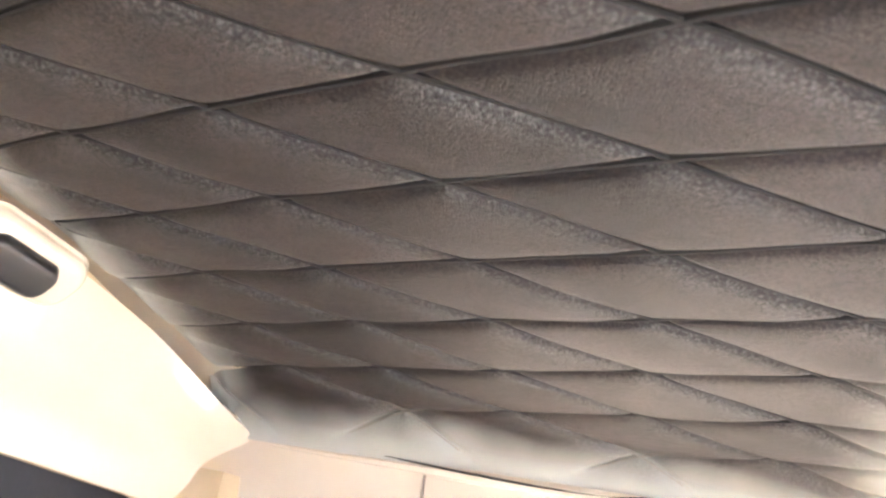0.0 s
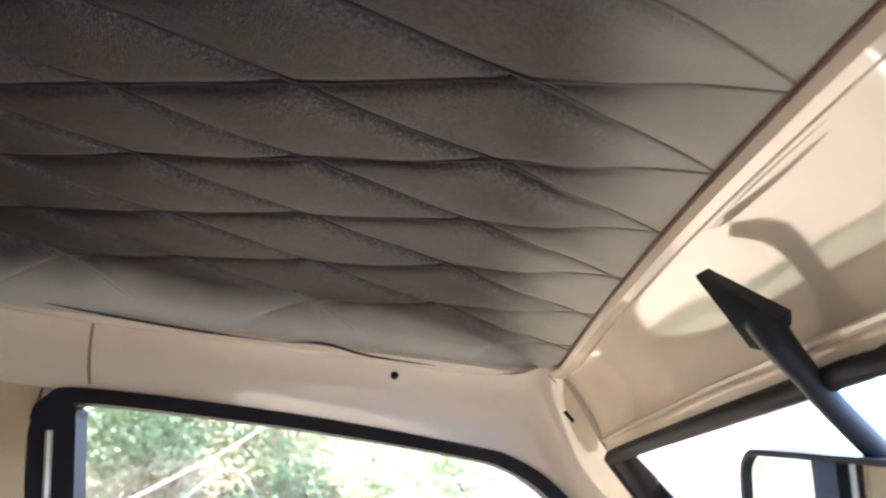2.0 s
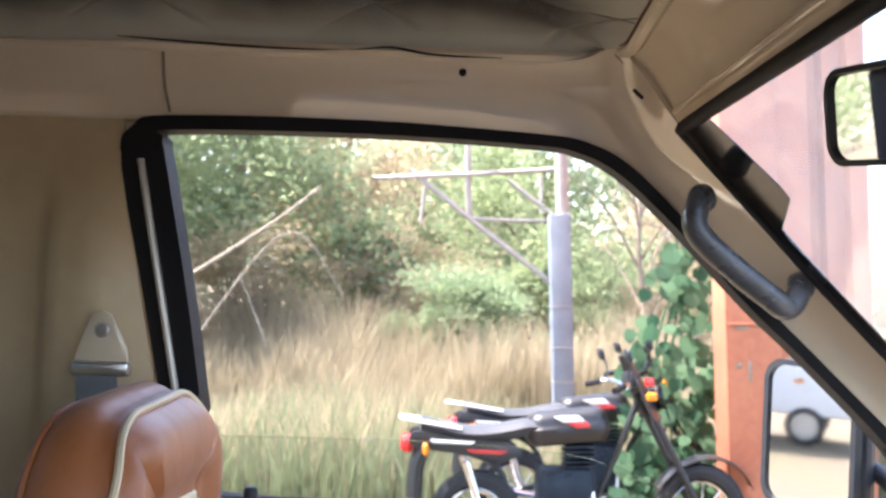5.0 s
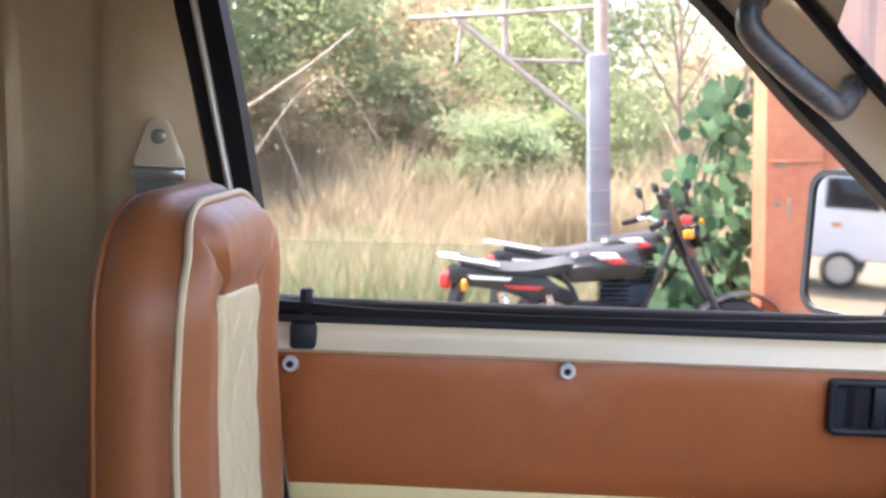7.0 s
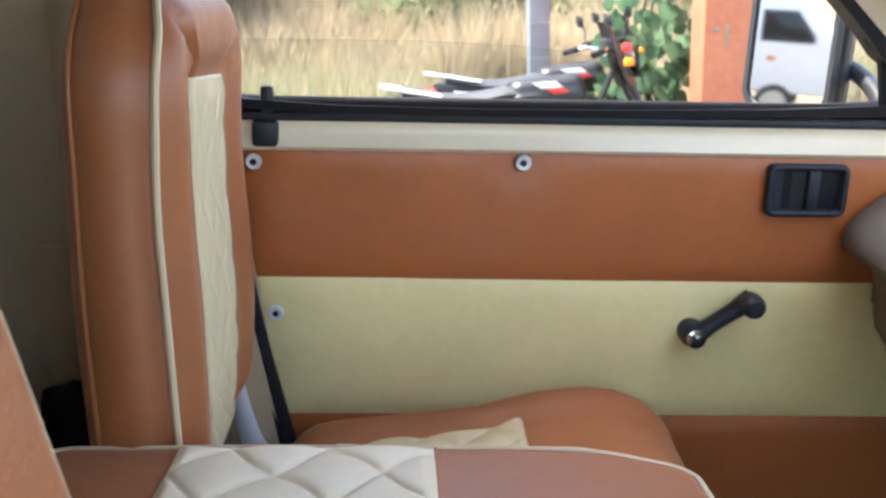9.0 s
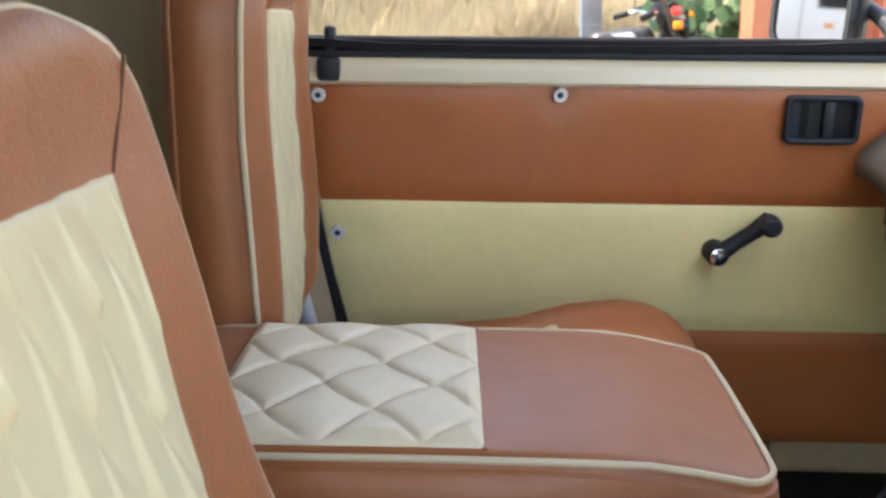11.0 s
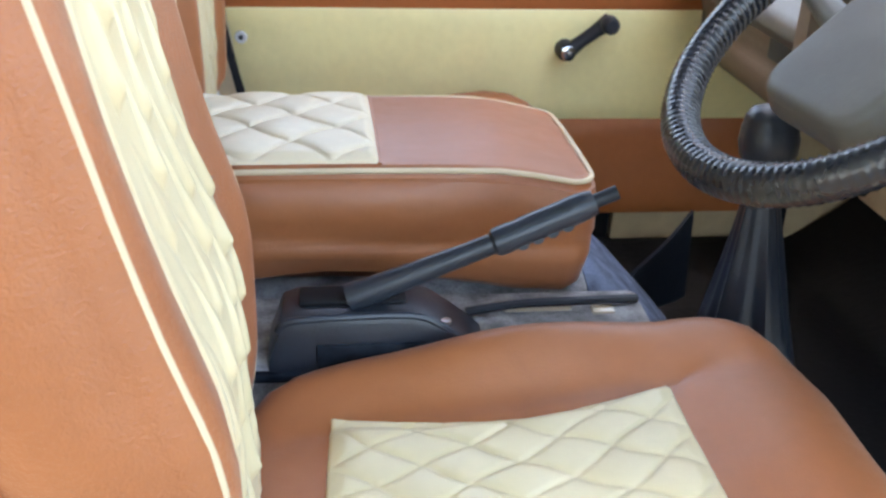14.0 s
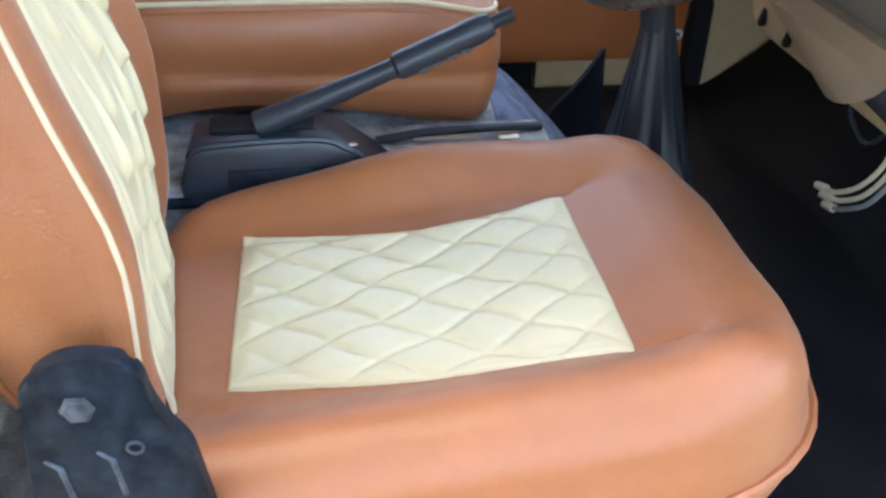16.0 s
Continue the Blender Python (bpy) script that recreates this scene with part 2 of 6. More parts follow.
DOORMIRROR = bpy.data.materials.new("dim_mirror")
DOORMIRROR.use_nodes = True
DOORMIRROR.node_tree.nodes["Principled BSDF"].inputs["Base Color"].default_value = (0.70, 0.72, 0.73, 1)
DOORMIRROR.node_tree.nodes["Principled BSDF"].inputs["Metallic"].default_value = 1.0
DOORMIRROR.node_tree.nodes["Principled BSDF"].inputs["Roughness"].default_value = 0.03
WHEELSKIN = material("black_laced_leather", (0.018, 0.021, 0.027), 0.26, vary=0.25, scale=30.0, bump=0.0010, bump_scale=160.0, spec=0.6)
# darker cream copies: the cab's shade put into the colour, besides some grime
SHADED_GRIMY = material("shaded_grimy_cream", (0.44, 0.325, 0.185), 0.35, vary=0.14, scale=5.0, grain=30.0, second=(0.38, 0.28, 0.16), second_amount=0.6, bump=0.0008, bump_scale=20.0, spec=0.3)
PILLAR = material("shaded_cream_paint", (0.54, 0.425, 0.27), 0.3, vary=0.10, scale=5.0, grain=30.0, second=(0.45, 0.34, 0.20), second_amount=0.6, bump=0.0008, bump_scale=20.0, spec=0.35)
CLOTH = material("grey_cloth", (0.22, 0.21, 0.19), 0.9, vary=0.3, scale=12.0, bump=0.002, bump_scale=120.0)

# ---- builders ----
def part(name, bm, mat, parent=None, label="", smooth=True, angle=40):
    """Links a bmesh as one mesh object, under parent if given."""
    bmesh.ops.recalc_face_normals(bm, faces=bm.faces)
    me = bpy.data.meshes.new(name)
    bm.to_mesh(me)
    bm.free()
    me.materials.append(mat)
    if smooth:
        me.shade_smooth()
        me.set_sharp_from_angle(angle=radians(angle))
    ob = new(name, me)
    if parent:
        ob.parent = parent
    if label:
        tagged(ob, label)
    return ob


def thing(name, label, category, group="", at=(0, 0, 0)):
    ob = new(name)
    ob.location = at
    ob.empty_display_size = 0.05
    return tagged(ob, label, category, group)


def structure(ob, label, category=""):
    return tagged(ob, label, category, kind="structure")


def box(lo, hi, bevel=0.004, segments=2, m=None, bm=None):
    bm = bm or bmesh.new()
    r = bmesh.ops.create_cube(bm, size=1.0)
    vs = r["verts"]
    for v in vs:
        v.co = Vector([lo[i] + (v.co[i] + 0.5) * (hi[i] - lo[i]) for i in range(3)])
    if bevel:
        es = list({e for v in vs for e in v.link_edges})
        rb = bmesh.ops.bevel(bm, geom=es, offset=bevel, segments=segments, affect="EDGES", profile=0.5)
        vs = list({v for f in rb["faces"] for v in f.verts} | {v for v in vs if v.is_valid})
        vs = [v for v in vs if v.is_valid]
    if m is not None:
        bmesh.ops.transform(bm, matrix=m, verts=bm.verts if len(bm.verts) == len(vs) else vs)
    return bm


def tube(points, r, n=10, closed=False, bm=None, caps=True):
    """A round bar along points; r one radius or one for each point."""
    bm = bm or bmesh.new()
    pts = [Vector(p) for p in points]
    k = len(pts)
    rs = [r] * k if isinstance(r, (int, float)) else list(r)
    rings, side = [], None
    for i in range(k):
        a = pts[i - 1] if (closed or i > 0) else pts[i]
        b = pts[(i + 1) % k] if (closed or i < k - 1) else pts[i]
        d = (b - a).normalized()
        if side is None:
            side = d.cross(Vector((0, 0, 1)) if abs(d.z) < 0.9 else Vector((1, 0, 0))).normalized()
        side = (side - d * side.dot(d)).normalized()
        up = d.cross(side)
        rings.append([bm.verts.new(pts[i] + rs[i] * (math.cos(2 * math.pi * j / n) * side + math.sin(2 * math.pi * j / n) * up)) for j in range(n)])
    for i in range(k if closed else k - 1):
        p, q = rings[i], rings[(i + 1) % k]
        for j in range(n):
            bm.faces.new((p[j], p[(j + 1) % n], q[(j + 1) % n], q[j]))
    if caps and not closed:
        bm.faces.new(rings[0])
        bm.faces.new(rings[-1])
    return bm


def smooth_path(points, steps=6, closed=False):
    """Catmull-Rom through the points."""
    p = [Vector(q) for q in points]
    k, out = len(p), []
    for i in range(k if closed else k - 1):
        a = p[i - 1] if (closed or i > 0) else p[i]
        b, c = p[i], p[(i + 1) % k]
        d = p[(i + 2) % k] if (closed or i + 2 < k) else c
        for s in range(steps):
            t = s / steps
            out.append(0.5 * ((2 * b) + (c - a) * t + (2 * a - 5 * b + 4 * c - d) * t * t + (3 * b - a - 3 * c + d) * t ** 3))
    if not closed:
        out.append(p[-1])
    return out


def lathe(profile, n=24, m=None, bm=None):
    """Turns (radius, height) pairs round z."""
    bm = bm or bmesh.new()
    rings = []
    for r, z in profile:
        if r < 1e-6:
            rings.append([bm.verts.new((0, 0, z))])
        else:
            rings.append([bm.verts.new((r * math.cos(2 * math.pi * j / n), r * math.sin(2 * math.pi * j / n), z)) for j in range(n)])
    for a, b in zip(rings, rings[1:]):
        for j in range(n):
            q = [a[j % len(a)], a[(j + 1) % len(a)], b[(j + 1) % len(b)], b[j % len(b)]]
            q = list(dict.fromkeys(q))
            if len(q) > 2:
                bm.faces.new(q)
    if m is not None:
        bmesh.ops.transform(bm, matrix=m, verts=[v for ring in rings for v in ring])
    return bm


def grid(nu, nv, fn, bm=None):
    """A sheet: fn(u, v) for u and v from 0 to 1."""
    bm = bm or bmesh.new()
    vs = [[bm.verts.new(fn(i / nu, j / nv)) for j in range(nv + 1)] for i in range(nu + 1)]
    for i in range(nu):
        for j in range(nv):
            bm.faces.new((vs[i][j], vs[i + 1][j], vs[i + 1][j + 1], vs[i][j + 1]))
    return bm


def thick(bm, d):
    """Gives a sheet a thickness d along its normals, away from them."""
    bmesh.ops.recalc_face_normals(bm, faces=bm.faces)
    bmesh.ops.solidify(bm, geom=bm.faces[:], thickness=d)
    return bm


def prism(poly, axis, a, b, bevel=0.0, bm=None):
    """A flat outline (two coordinates each) drawn out along axis from a to b."""
    bm = bm or bmesh.new()
    put = {"x": lambda p, t: (t, p[0], p[1]), "y": lambda p, t: (p[0], t, p[1]), "z": lambda p, t: (p[0], p[1], t)}[axis]
    u = [bm.verts.new(put(p, a)) for p in poly]
    v = [bm.verts.new(put(p, b)) for p in poly]
    k = len(poly)
    fs = [bm.faces.new(u), bm.faces.new(v[::-1])]
    fs += [bm.faces.new((u[i], v[i], v[(i + 1) % k], u[(i + 1) % k])) for i in range(k)]
    if bevel:
        bmesh.ops.bevel(bm, geom=list({e for f in fs[:2] for e in f.edges}), offset=bevel, segments=2, affect="EDGES", profile=0.5)
    return bm


def frame_plate(outer, inner, axis, a, b, bm=None):
    """A plate between two closed outlines with as many points each, from a to b along axis."""
    bm = bm or bmesh.new()
    put = {"x": lambda p, t: (t, p[0], p[1]), "y": lambda p, t: (p[0], t, p[1]), "z": lambda p, t: (p[0], p[1], t)}[axis]
    o1, o2 = [bm.verts.new(put(p, a)) for p in outer], [bm.verts.new(put(p, b)) for p in outer]
    i1, i2 = [bm.verts.new(put(p, a)) for p in inner], [bm.verts.new(put(p, b)) for p in inner]
    k = len(outer)
    for i in range(k):
        j = (i + 1) % k
        bm.faces.new((o1[i], o1[j], i1[j], i1[i]))
        bm.faces.new((o2[i], i2[i], i2[j], o2[j]))
        bm.faces.new((o1[i], o2[i], o2[j], o1[j]))
        bm.faces.new((i1[i], i1[j], i2[j], i2[i]))
    return bm


def rounded(a, b, r, nc=8, ne=10):
    """Outline of a rounded rectangle with half sizes a and b."""
    r = max(min(r, a - 0.001, b - 0.001), 0.0005)
    out = []
    corners = ((a - r, b - r, 0), (-a + r, b - r, 90), (-a + r, -b + r, 180), (a - r, -b + r, 270))
    for k, (cx, cy, s) in enumerate(corners):
        for i in range(nc + 1):
            t = radians(s + 90 * i / nc)
            out.append((cx + r * math.cos(t), cy + r * math.sin(t)))
        nx, ny, s2 = corners[(k + 1) % 4]
        p = out[-1]
        q = (nx + r * math.cos(radians(s2 if s2 else 360)), ny + r * math.sin(radians(s2 if s2 else 360)))
        for i in range(1, ne):
            out.append((p[0] + (q[0] - p[0]) * i / ne, p[1] + (q[1] - p[1]) * i / ne))
    return out


def pillow(a, b, r, h, edge, top, m=None, belly=0.012, step=0.016):
    """A stuffed cushion: rounded outline, height h, soft upper edge; top(x, y) lifts the upper face."""
    bm = bmesh.new()
    levels = [(0.02, -h, 0), (0.004, -h + 0.012, 0), (-belly * 0.7, -h * 0.7, 0.1), (-belly, -h * 0.5, 0.4), (-belly * 0.4, -edge * 1.15, 0.9)]
    levels += [(edge * (1 - math.cos(t)), -edge * (1 - math.sin(t)), 1) for t in [math.pi / 2 * k / 6 for k in range(7)]]
    d = edge + step
    while d < min(a, b) - 0.008:
        levels.append((d, 0, 1))
        d += step
    rings = []
    for ins, z, w in levels:
        rings.append([bm.verts.new((x, y, z + w * top(x, y))) for x, y in rounded(a - ins, b - ins, max(r - ins, 0.004))])
    k = len(rings[0])
    for p, q in zip(rings, rings[1:]):
        for j in range(k):
            bm.faces.new((p[j], p[(j + 1) % k], q[(j + 1) % k], q[j]))
    bm.faces.new(rings[0])
    bm.faces.new(rings[-1])
    if m is not None:
        bmesh.ops.transform(bm, matrix=m, verts=bm.verts)
    return bm


def smoothstep(a, b, x):
    t = min(1, max(0, (x - a) / (b - a)))
    return t * t * (3 - 2 * t)


def puff(s, t, power=0.42):
    """Height of a quilted field at lattice coordinates s, t: 0 on the seams."""
    return (abs(math.sin(math.pi * s)) * abs(math.sin(math.pi * t))) ** power


def piping_ring(a, b, r, ins, z, top, m, rad=0.0045):
    pts = [m @ Vector((x, y, z + top(x, y))) for x, y in rounded(a - ins, b - ins, max(r - ins, 0.004), 24, 14)]
    return tube(pts, rad, 8, closed=True)


def screw(parent, x, y, z, r=0.0125):
    """Cup-washer screw on the door card, facing -y."""
    m = Matrix.Translation((x, y, z)) @ Matrix.Rotation(radians(90), 4, "X")
    cup = part("washer", lathe([(0.0, -0.002), (r, -0.002), (r, 0.001), (r * 0.8, 0.004), (r * 0.42, 0.003), (0, 0.003)], 20, m), ZINC, parent, "zinc cup washer")
    part("screw_head", lathe([(0.0, 0.003), (r * 0.42, 0.003), (r * 0.36, 0.0055), (r * 0.16, 0.0055), (r * 0.14, 0.004), (0, 0.004)], 14, m), PLASTIC, parent)
    return cup


# ---- the cab: x forward, y towards the passenger door, z up; ground at 0 ----
YC = -0.06          # middle of the cab
ROOF_X0, ROOF_X1 = -0.838, 0.112
ROOF_Y0, ROOF_Y1 = -0.735, 0.615


def roof_z(x, y):
    return 1.975 - 0.085 * (y + 0.08) ** 2 - 0.047 * x


def other(p):
    """The same place on the driver's side."""
    return (p[0], 2 * YC - p[1], p[2])


LA, LB, LO = Vector((0.1618, -0.0666)), Vector((0.1545, 0.0772)), Vector((-0.4974, -0.1608))
DET = LA.x * LB.y - LA.y * LB.x


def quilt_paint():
    """Taupe quilted vinyl; the brightening towards the panel's borders is painted in as cream."""
    m = leather("taupe_quilted_vinyl", (0.0395, 0.031, 0.0275), 0.5, pore=430.0, depth=0.007, vary=0.5, crease=0.0, grain=520.0)
    n, l = m.node_tree.nodes, m.node_tree.links
    co = n.new("ShaderNodeTexCoord")
    sep = n.new("ShaderNodeSeparateXYZ")
    l.new(co.outputs["Object"], sep.inputs[0])

    def math_node(op, a, b):
        q = n.new("ShaderNodeMath")
        q.operation = op
        for i, v in enumerate((a, b)):
            if isinstance(v, (int, float)):
                q.inputs[i].default_value = v
            else:
                l.new(v, q.inputs[i])
        return q.outputs[0]

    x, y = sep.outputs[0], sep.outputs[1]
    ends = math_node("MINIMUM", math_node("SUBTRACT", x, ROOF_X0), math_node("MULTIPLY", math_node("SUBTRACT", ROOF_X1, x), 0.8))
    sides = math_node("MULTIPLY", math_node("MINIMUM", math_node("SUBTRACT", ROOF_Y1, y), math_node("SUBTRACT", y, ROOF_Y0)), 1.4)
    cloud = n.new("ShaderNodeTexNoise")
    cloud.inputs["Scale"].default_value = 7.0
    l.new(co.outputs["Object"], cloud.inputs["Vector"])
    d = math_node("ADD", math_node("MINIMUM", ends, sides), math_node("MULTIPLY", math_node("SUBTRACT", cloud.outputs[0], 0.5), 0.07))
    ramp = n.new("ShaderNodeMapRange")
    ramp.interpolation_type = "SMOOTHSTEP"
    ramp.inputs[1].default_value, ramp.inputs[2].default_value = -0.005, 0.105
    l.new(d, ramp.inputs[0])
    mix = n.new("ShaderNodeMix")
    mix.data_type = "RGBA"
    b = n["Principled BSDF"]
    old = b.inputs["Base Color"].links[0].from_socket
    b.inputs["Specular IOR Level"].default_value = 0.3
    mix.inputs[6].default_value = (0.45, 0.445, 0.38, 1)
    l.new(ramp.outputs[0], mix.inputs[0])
    # a lighter speckled tint along one side of the slanting seams
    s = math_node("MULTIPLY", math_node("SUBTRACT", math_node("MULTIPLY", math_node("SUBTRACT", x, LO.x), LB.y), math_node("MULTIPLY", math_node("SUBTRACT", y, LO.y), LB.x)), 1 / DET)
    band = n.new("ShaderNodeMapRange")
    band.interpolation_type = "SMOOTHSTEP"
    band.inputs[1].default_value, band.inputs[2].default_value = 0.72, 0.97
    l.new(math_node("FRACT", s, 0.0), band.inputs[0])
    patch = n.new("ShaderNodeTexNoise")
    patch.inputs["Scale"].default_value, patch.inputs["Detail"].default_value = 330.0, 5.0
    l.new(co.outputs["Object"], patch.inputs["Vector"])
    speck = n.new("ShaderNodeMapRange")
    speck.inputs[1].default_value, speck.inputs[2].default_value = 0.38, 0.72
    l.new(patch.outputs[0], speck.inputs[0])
    seam_tint = n.new("ShaderNodeMix")
    seam_tint.data_type = "RGBA"
    seam_tint.inputs[7].default_value = (0.098, 0.102, 0.096, 1)
    l.new(math_node("MULTIPLY", math_node("MULTIPLY", band.outputs[0], speck.outputs[0]), math_node("MULTIPLY", cloud.outputs[0], 1.5)), seam_tint.inputs[0])
    l.new(old, seam_tint.inputs[6])
    # grain shading put into the colour: cell edges darker, middles lighter
    pores = n.new("ShaderNodeTexVoronoi")
    pores.inputs["Scale"].default_value = 330.0
    l.new(co.outputs["Object"], pores.inputs["Vector"])
    pit = n.new("ShaderNodeMapRange")
    pit.inputs[1].default_value, pit.inputs[2].default_value = 0.15, 0.75
    pit.inputs[3].default_value, pit.inputs[4].default_value = 1.45, 0.45
    l.new(pores.outputs["Distance"], pit.inputs[0])
    grain_shade = n.new("ShaderNodeMix")
    grain_shade.data_type, grain_shade.blend_type = "RGBA", "MULTIPLY"
    grain_shade.inputs[0].default_value = 1.0
    l.new(seam_tint.outputs[2], grain_shade.inputs[6])
    l.new(pit.outputs[0], grain_shade.inputs[7])
    l.new(grain_shade.outputs[2], mix.inputs[7])
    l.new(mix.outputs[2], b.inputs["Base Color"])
    return m


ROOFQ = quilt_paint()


def lattice(x, y):
    dx, dy = x - LO.x, y - LO.y
    return (dx * LB.y - dy * LB.x) / DET, (LA.x * dy - LA.y * dx) / DET


SA, SB = abs(DET) / LB.length, abs(DET) / LA.length     # spacing of the two families of seams


def roof_dip(x, y):
    """How far the lining curves down to the bead at its front and sides."""
    dip = 0.040 * (1 - min(1.0, max(0.0, (ROOF_X1 - x) / 0.16))) ** 2
    for e, edge in ((ROOF_Y1 - y, ROOF_Y1), (y - ROOF_Y0, ROOF_Y0)):
        amp = roof_z(x, edge) - 1.890
        dip = max(dip, amp * (1 - min(1.0, max(0.0, e / (0.05 + 1.2 * (amp - 0.04))))) ** 2)
    return dip


def roof_height(x, y, thread=False):
    # pattern shifted over the front curve so its seams look straight from the camera
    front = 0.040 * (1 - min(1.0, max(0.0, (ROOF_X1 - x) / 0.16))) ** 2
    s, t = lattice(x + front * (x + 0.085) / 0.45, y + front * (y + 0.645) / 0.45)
    d = min(x - ROOF_X0, ROOF_X1 - x, ROOF_Y1 - y, y - ROOF_Y0)
    fade = min(1.0, max(0.0, d / 0.03), max(0.0, 0.12 + (ROOF_X1 - x) / 0.10))
    near = min(abs(s - round(s)) * SA, abs(t - round(t)) * SB)
    sag = 0.004 * noise.noise((x * 9, y * 9, 0.0)) * min(1.0, max(0.0, d / 0.12))
    wave = 0.25 * noise.noise((x * 6, y * 6, 7.0))
    bulge = 0.0085 if thread else 0.009 * (1 + wave) * puff(s, t, 0.32) + 0.0095 * (1 - math.exp(-near / 0.005))
    return roof_z(x, y) - roof_dip(x, y) - fade * bulge - sag


def roof_point(u, v):
    x, y = ROOF_X0 + u * (ROOF_X1 - ROOF_X0), ROOF_Y0 + v * (ROOF_Y1 - ROOF_Y0)
    z = roof_height(x, y)
    # the panel's corners are rounded off by pulling the rim inwards
    for cx, sx in ((ROOF_X0, 1), (ROOF_X1, -1)):
        for cy, sy in ((ROOF_Y0, 1), (ROOF_Y1, -1)):
            rc = 0.02 if sx > 0 else 0.06
            qx, qy = cx + sx * rc, cy + sy * rc
            if (x - qx) * sx < 0 and (y - qy) * sy < 0:
                e = math.hypot(x - qx, y - qy)
                lim = max(abs(x - qx), abs(y - qy))
                if e > 1e-6:
                    x, y = qx + (x - qx) * lim / e, qy + (y - qy) * lim / e
    return (x, y, z)


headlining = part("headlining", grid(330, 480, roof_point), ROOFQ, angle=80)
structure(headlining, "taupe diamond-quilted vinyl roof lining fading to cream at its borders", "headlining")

# seam thread, thick and near black so it also paints the grooves' shadow
THREAD = material("groove_shade_thread", (0.008, 0.007, 0.006), 0.8, vary=0.2)
tn, tl = THREAD.node_tree.nodes, THREAD.node_tree.links
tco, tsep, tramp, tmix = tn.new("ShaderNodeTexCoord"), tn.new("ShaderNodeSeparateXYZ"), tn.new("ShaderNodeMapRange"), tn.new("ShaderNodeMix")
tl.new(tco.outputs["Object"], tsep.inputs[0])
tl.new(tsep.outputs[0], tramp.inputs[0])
# the borders' painted brightening runs over the stitches along the front
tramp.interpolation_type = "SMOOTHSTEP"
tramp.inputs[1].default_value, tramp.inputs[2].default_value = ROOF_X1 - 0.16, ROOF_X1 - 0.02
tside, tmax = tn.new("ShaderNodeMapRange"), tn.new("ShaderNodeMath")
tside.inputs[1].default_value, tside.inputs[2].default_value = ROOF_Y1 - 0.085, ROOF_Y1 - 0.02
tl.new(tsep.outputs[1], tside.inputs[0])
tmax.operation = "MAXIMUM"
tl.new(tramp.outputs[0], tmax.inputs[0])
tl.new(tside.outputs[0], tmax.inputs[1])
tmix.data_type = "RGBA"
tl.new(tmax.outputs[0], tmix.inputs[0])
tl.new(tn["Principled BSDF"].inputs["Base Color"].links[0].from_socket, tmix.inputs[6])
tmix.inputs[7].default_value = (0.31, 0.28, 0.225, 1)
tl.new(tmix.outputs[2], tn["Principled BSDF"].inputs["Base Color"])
for fam in (0, 1):
    for k in range(-9, 12):
        line = []
        for q in range(-300, 390):
            a, b = (k, q * 0.04) if fam == 0 else (q * 0.04, k)
            p = LO + LA * a + LB * b
            goal = p.copy()
            # same camera-fitted shift as in roof_height
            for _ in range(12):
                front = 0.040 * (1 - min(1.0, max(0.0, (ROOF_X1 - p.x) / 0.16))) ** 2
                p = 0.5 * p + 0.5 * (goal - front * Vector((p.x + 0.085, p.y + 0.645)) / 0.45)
            if ROOF_X0 + 0.010 < p.x < ROOF_X1 + 0.002 and ROOF_Y0 + 0.05 + 0.04 * max(0, -p.x) < p.y < ROOF_Y1 - 0.018:
                line.append((p.x, p.y, roof_height(p.x, p.y, True)))
        if len(line) > 8:
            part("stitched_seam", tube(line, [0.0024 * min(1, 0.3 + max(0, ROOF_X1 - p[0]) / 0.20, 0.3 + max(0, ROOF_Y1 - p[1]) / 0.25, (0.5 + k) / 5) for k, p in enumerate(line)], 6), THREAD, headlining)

# outer roof skin
roof_skin = part("ceiling", grid(16, 20, lambda u, v: (-0.93 + u * 1.08, -0.78 + v * 1.44, 2.03 - 0.09 * (2 * v - 1) ** 2 - 0.05 * max(0, u - 0.7))), PAINT)
for nm, lo, hi in (("gutter", (-0.95, 0.664, 1.79), (0.20, 0.70, 1.975)), ("gutter", (-0.95, -0.82, 1.79), (0.20, -0.784, 1.975)), ("roof_front", (0.125, -0.80, 1.915), (0.165, 0.68, 2.03)), ("roof_rear", (-0.96, -0.80, 1.72), (-0.925, 0.68, 2.03))):
    part(nm, box(lo, hi, 0.008), PAINT, roof_skin)
structure(roof_skin, "cream painted steel roof of the cab", "ceiling")

# outline of the door opening (x, z) and of its window, front corner to rear, both closed
OPEN_TOP = [(-0.569, 1.744), (-0.541, 1.785), (-0.503, 1.797), (-0.230, 1.799), (0.006, 1.788), (0.075, 1.778), (0.134, 1.748), (0.207, 1.680), (0.318, 1.568), (0.400, 1.490), (0.600, 1.300), (0.700, 1.200)]
GLASS_TOP = [(-0.505, 1.725), (-0.512, 1.765), (-0.495, 1.777), (-0.230, 1.780), (0.000, 1.772), (0.065, 1.762), (0.122, 1.733), (0.195, 1.668), (0.305, 1.556), (0.385, 1.483), (0.520, 1.345), (0.528, 1.285)]


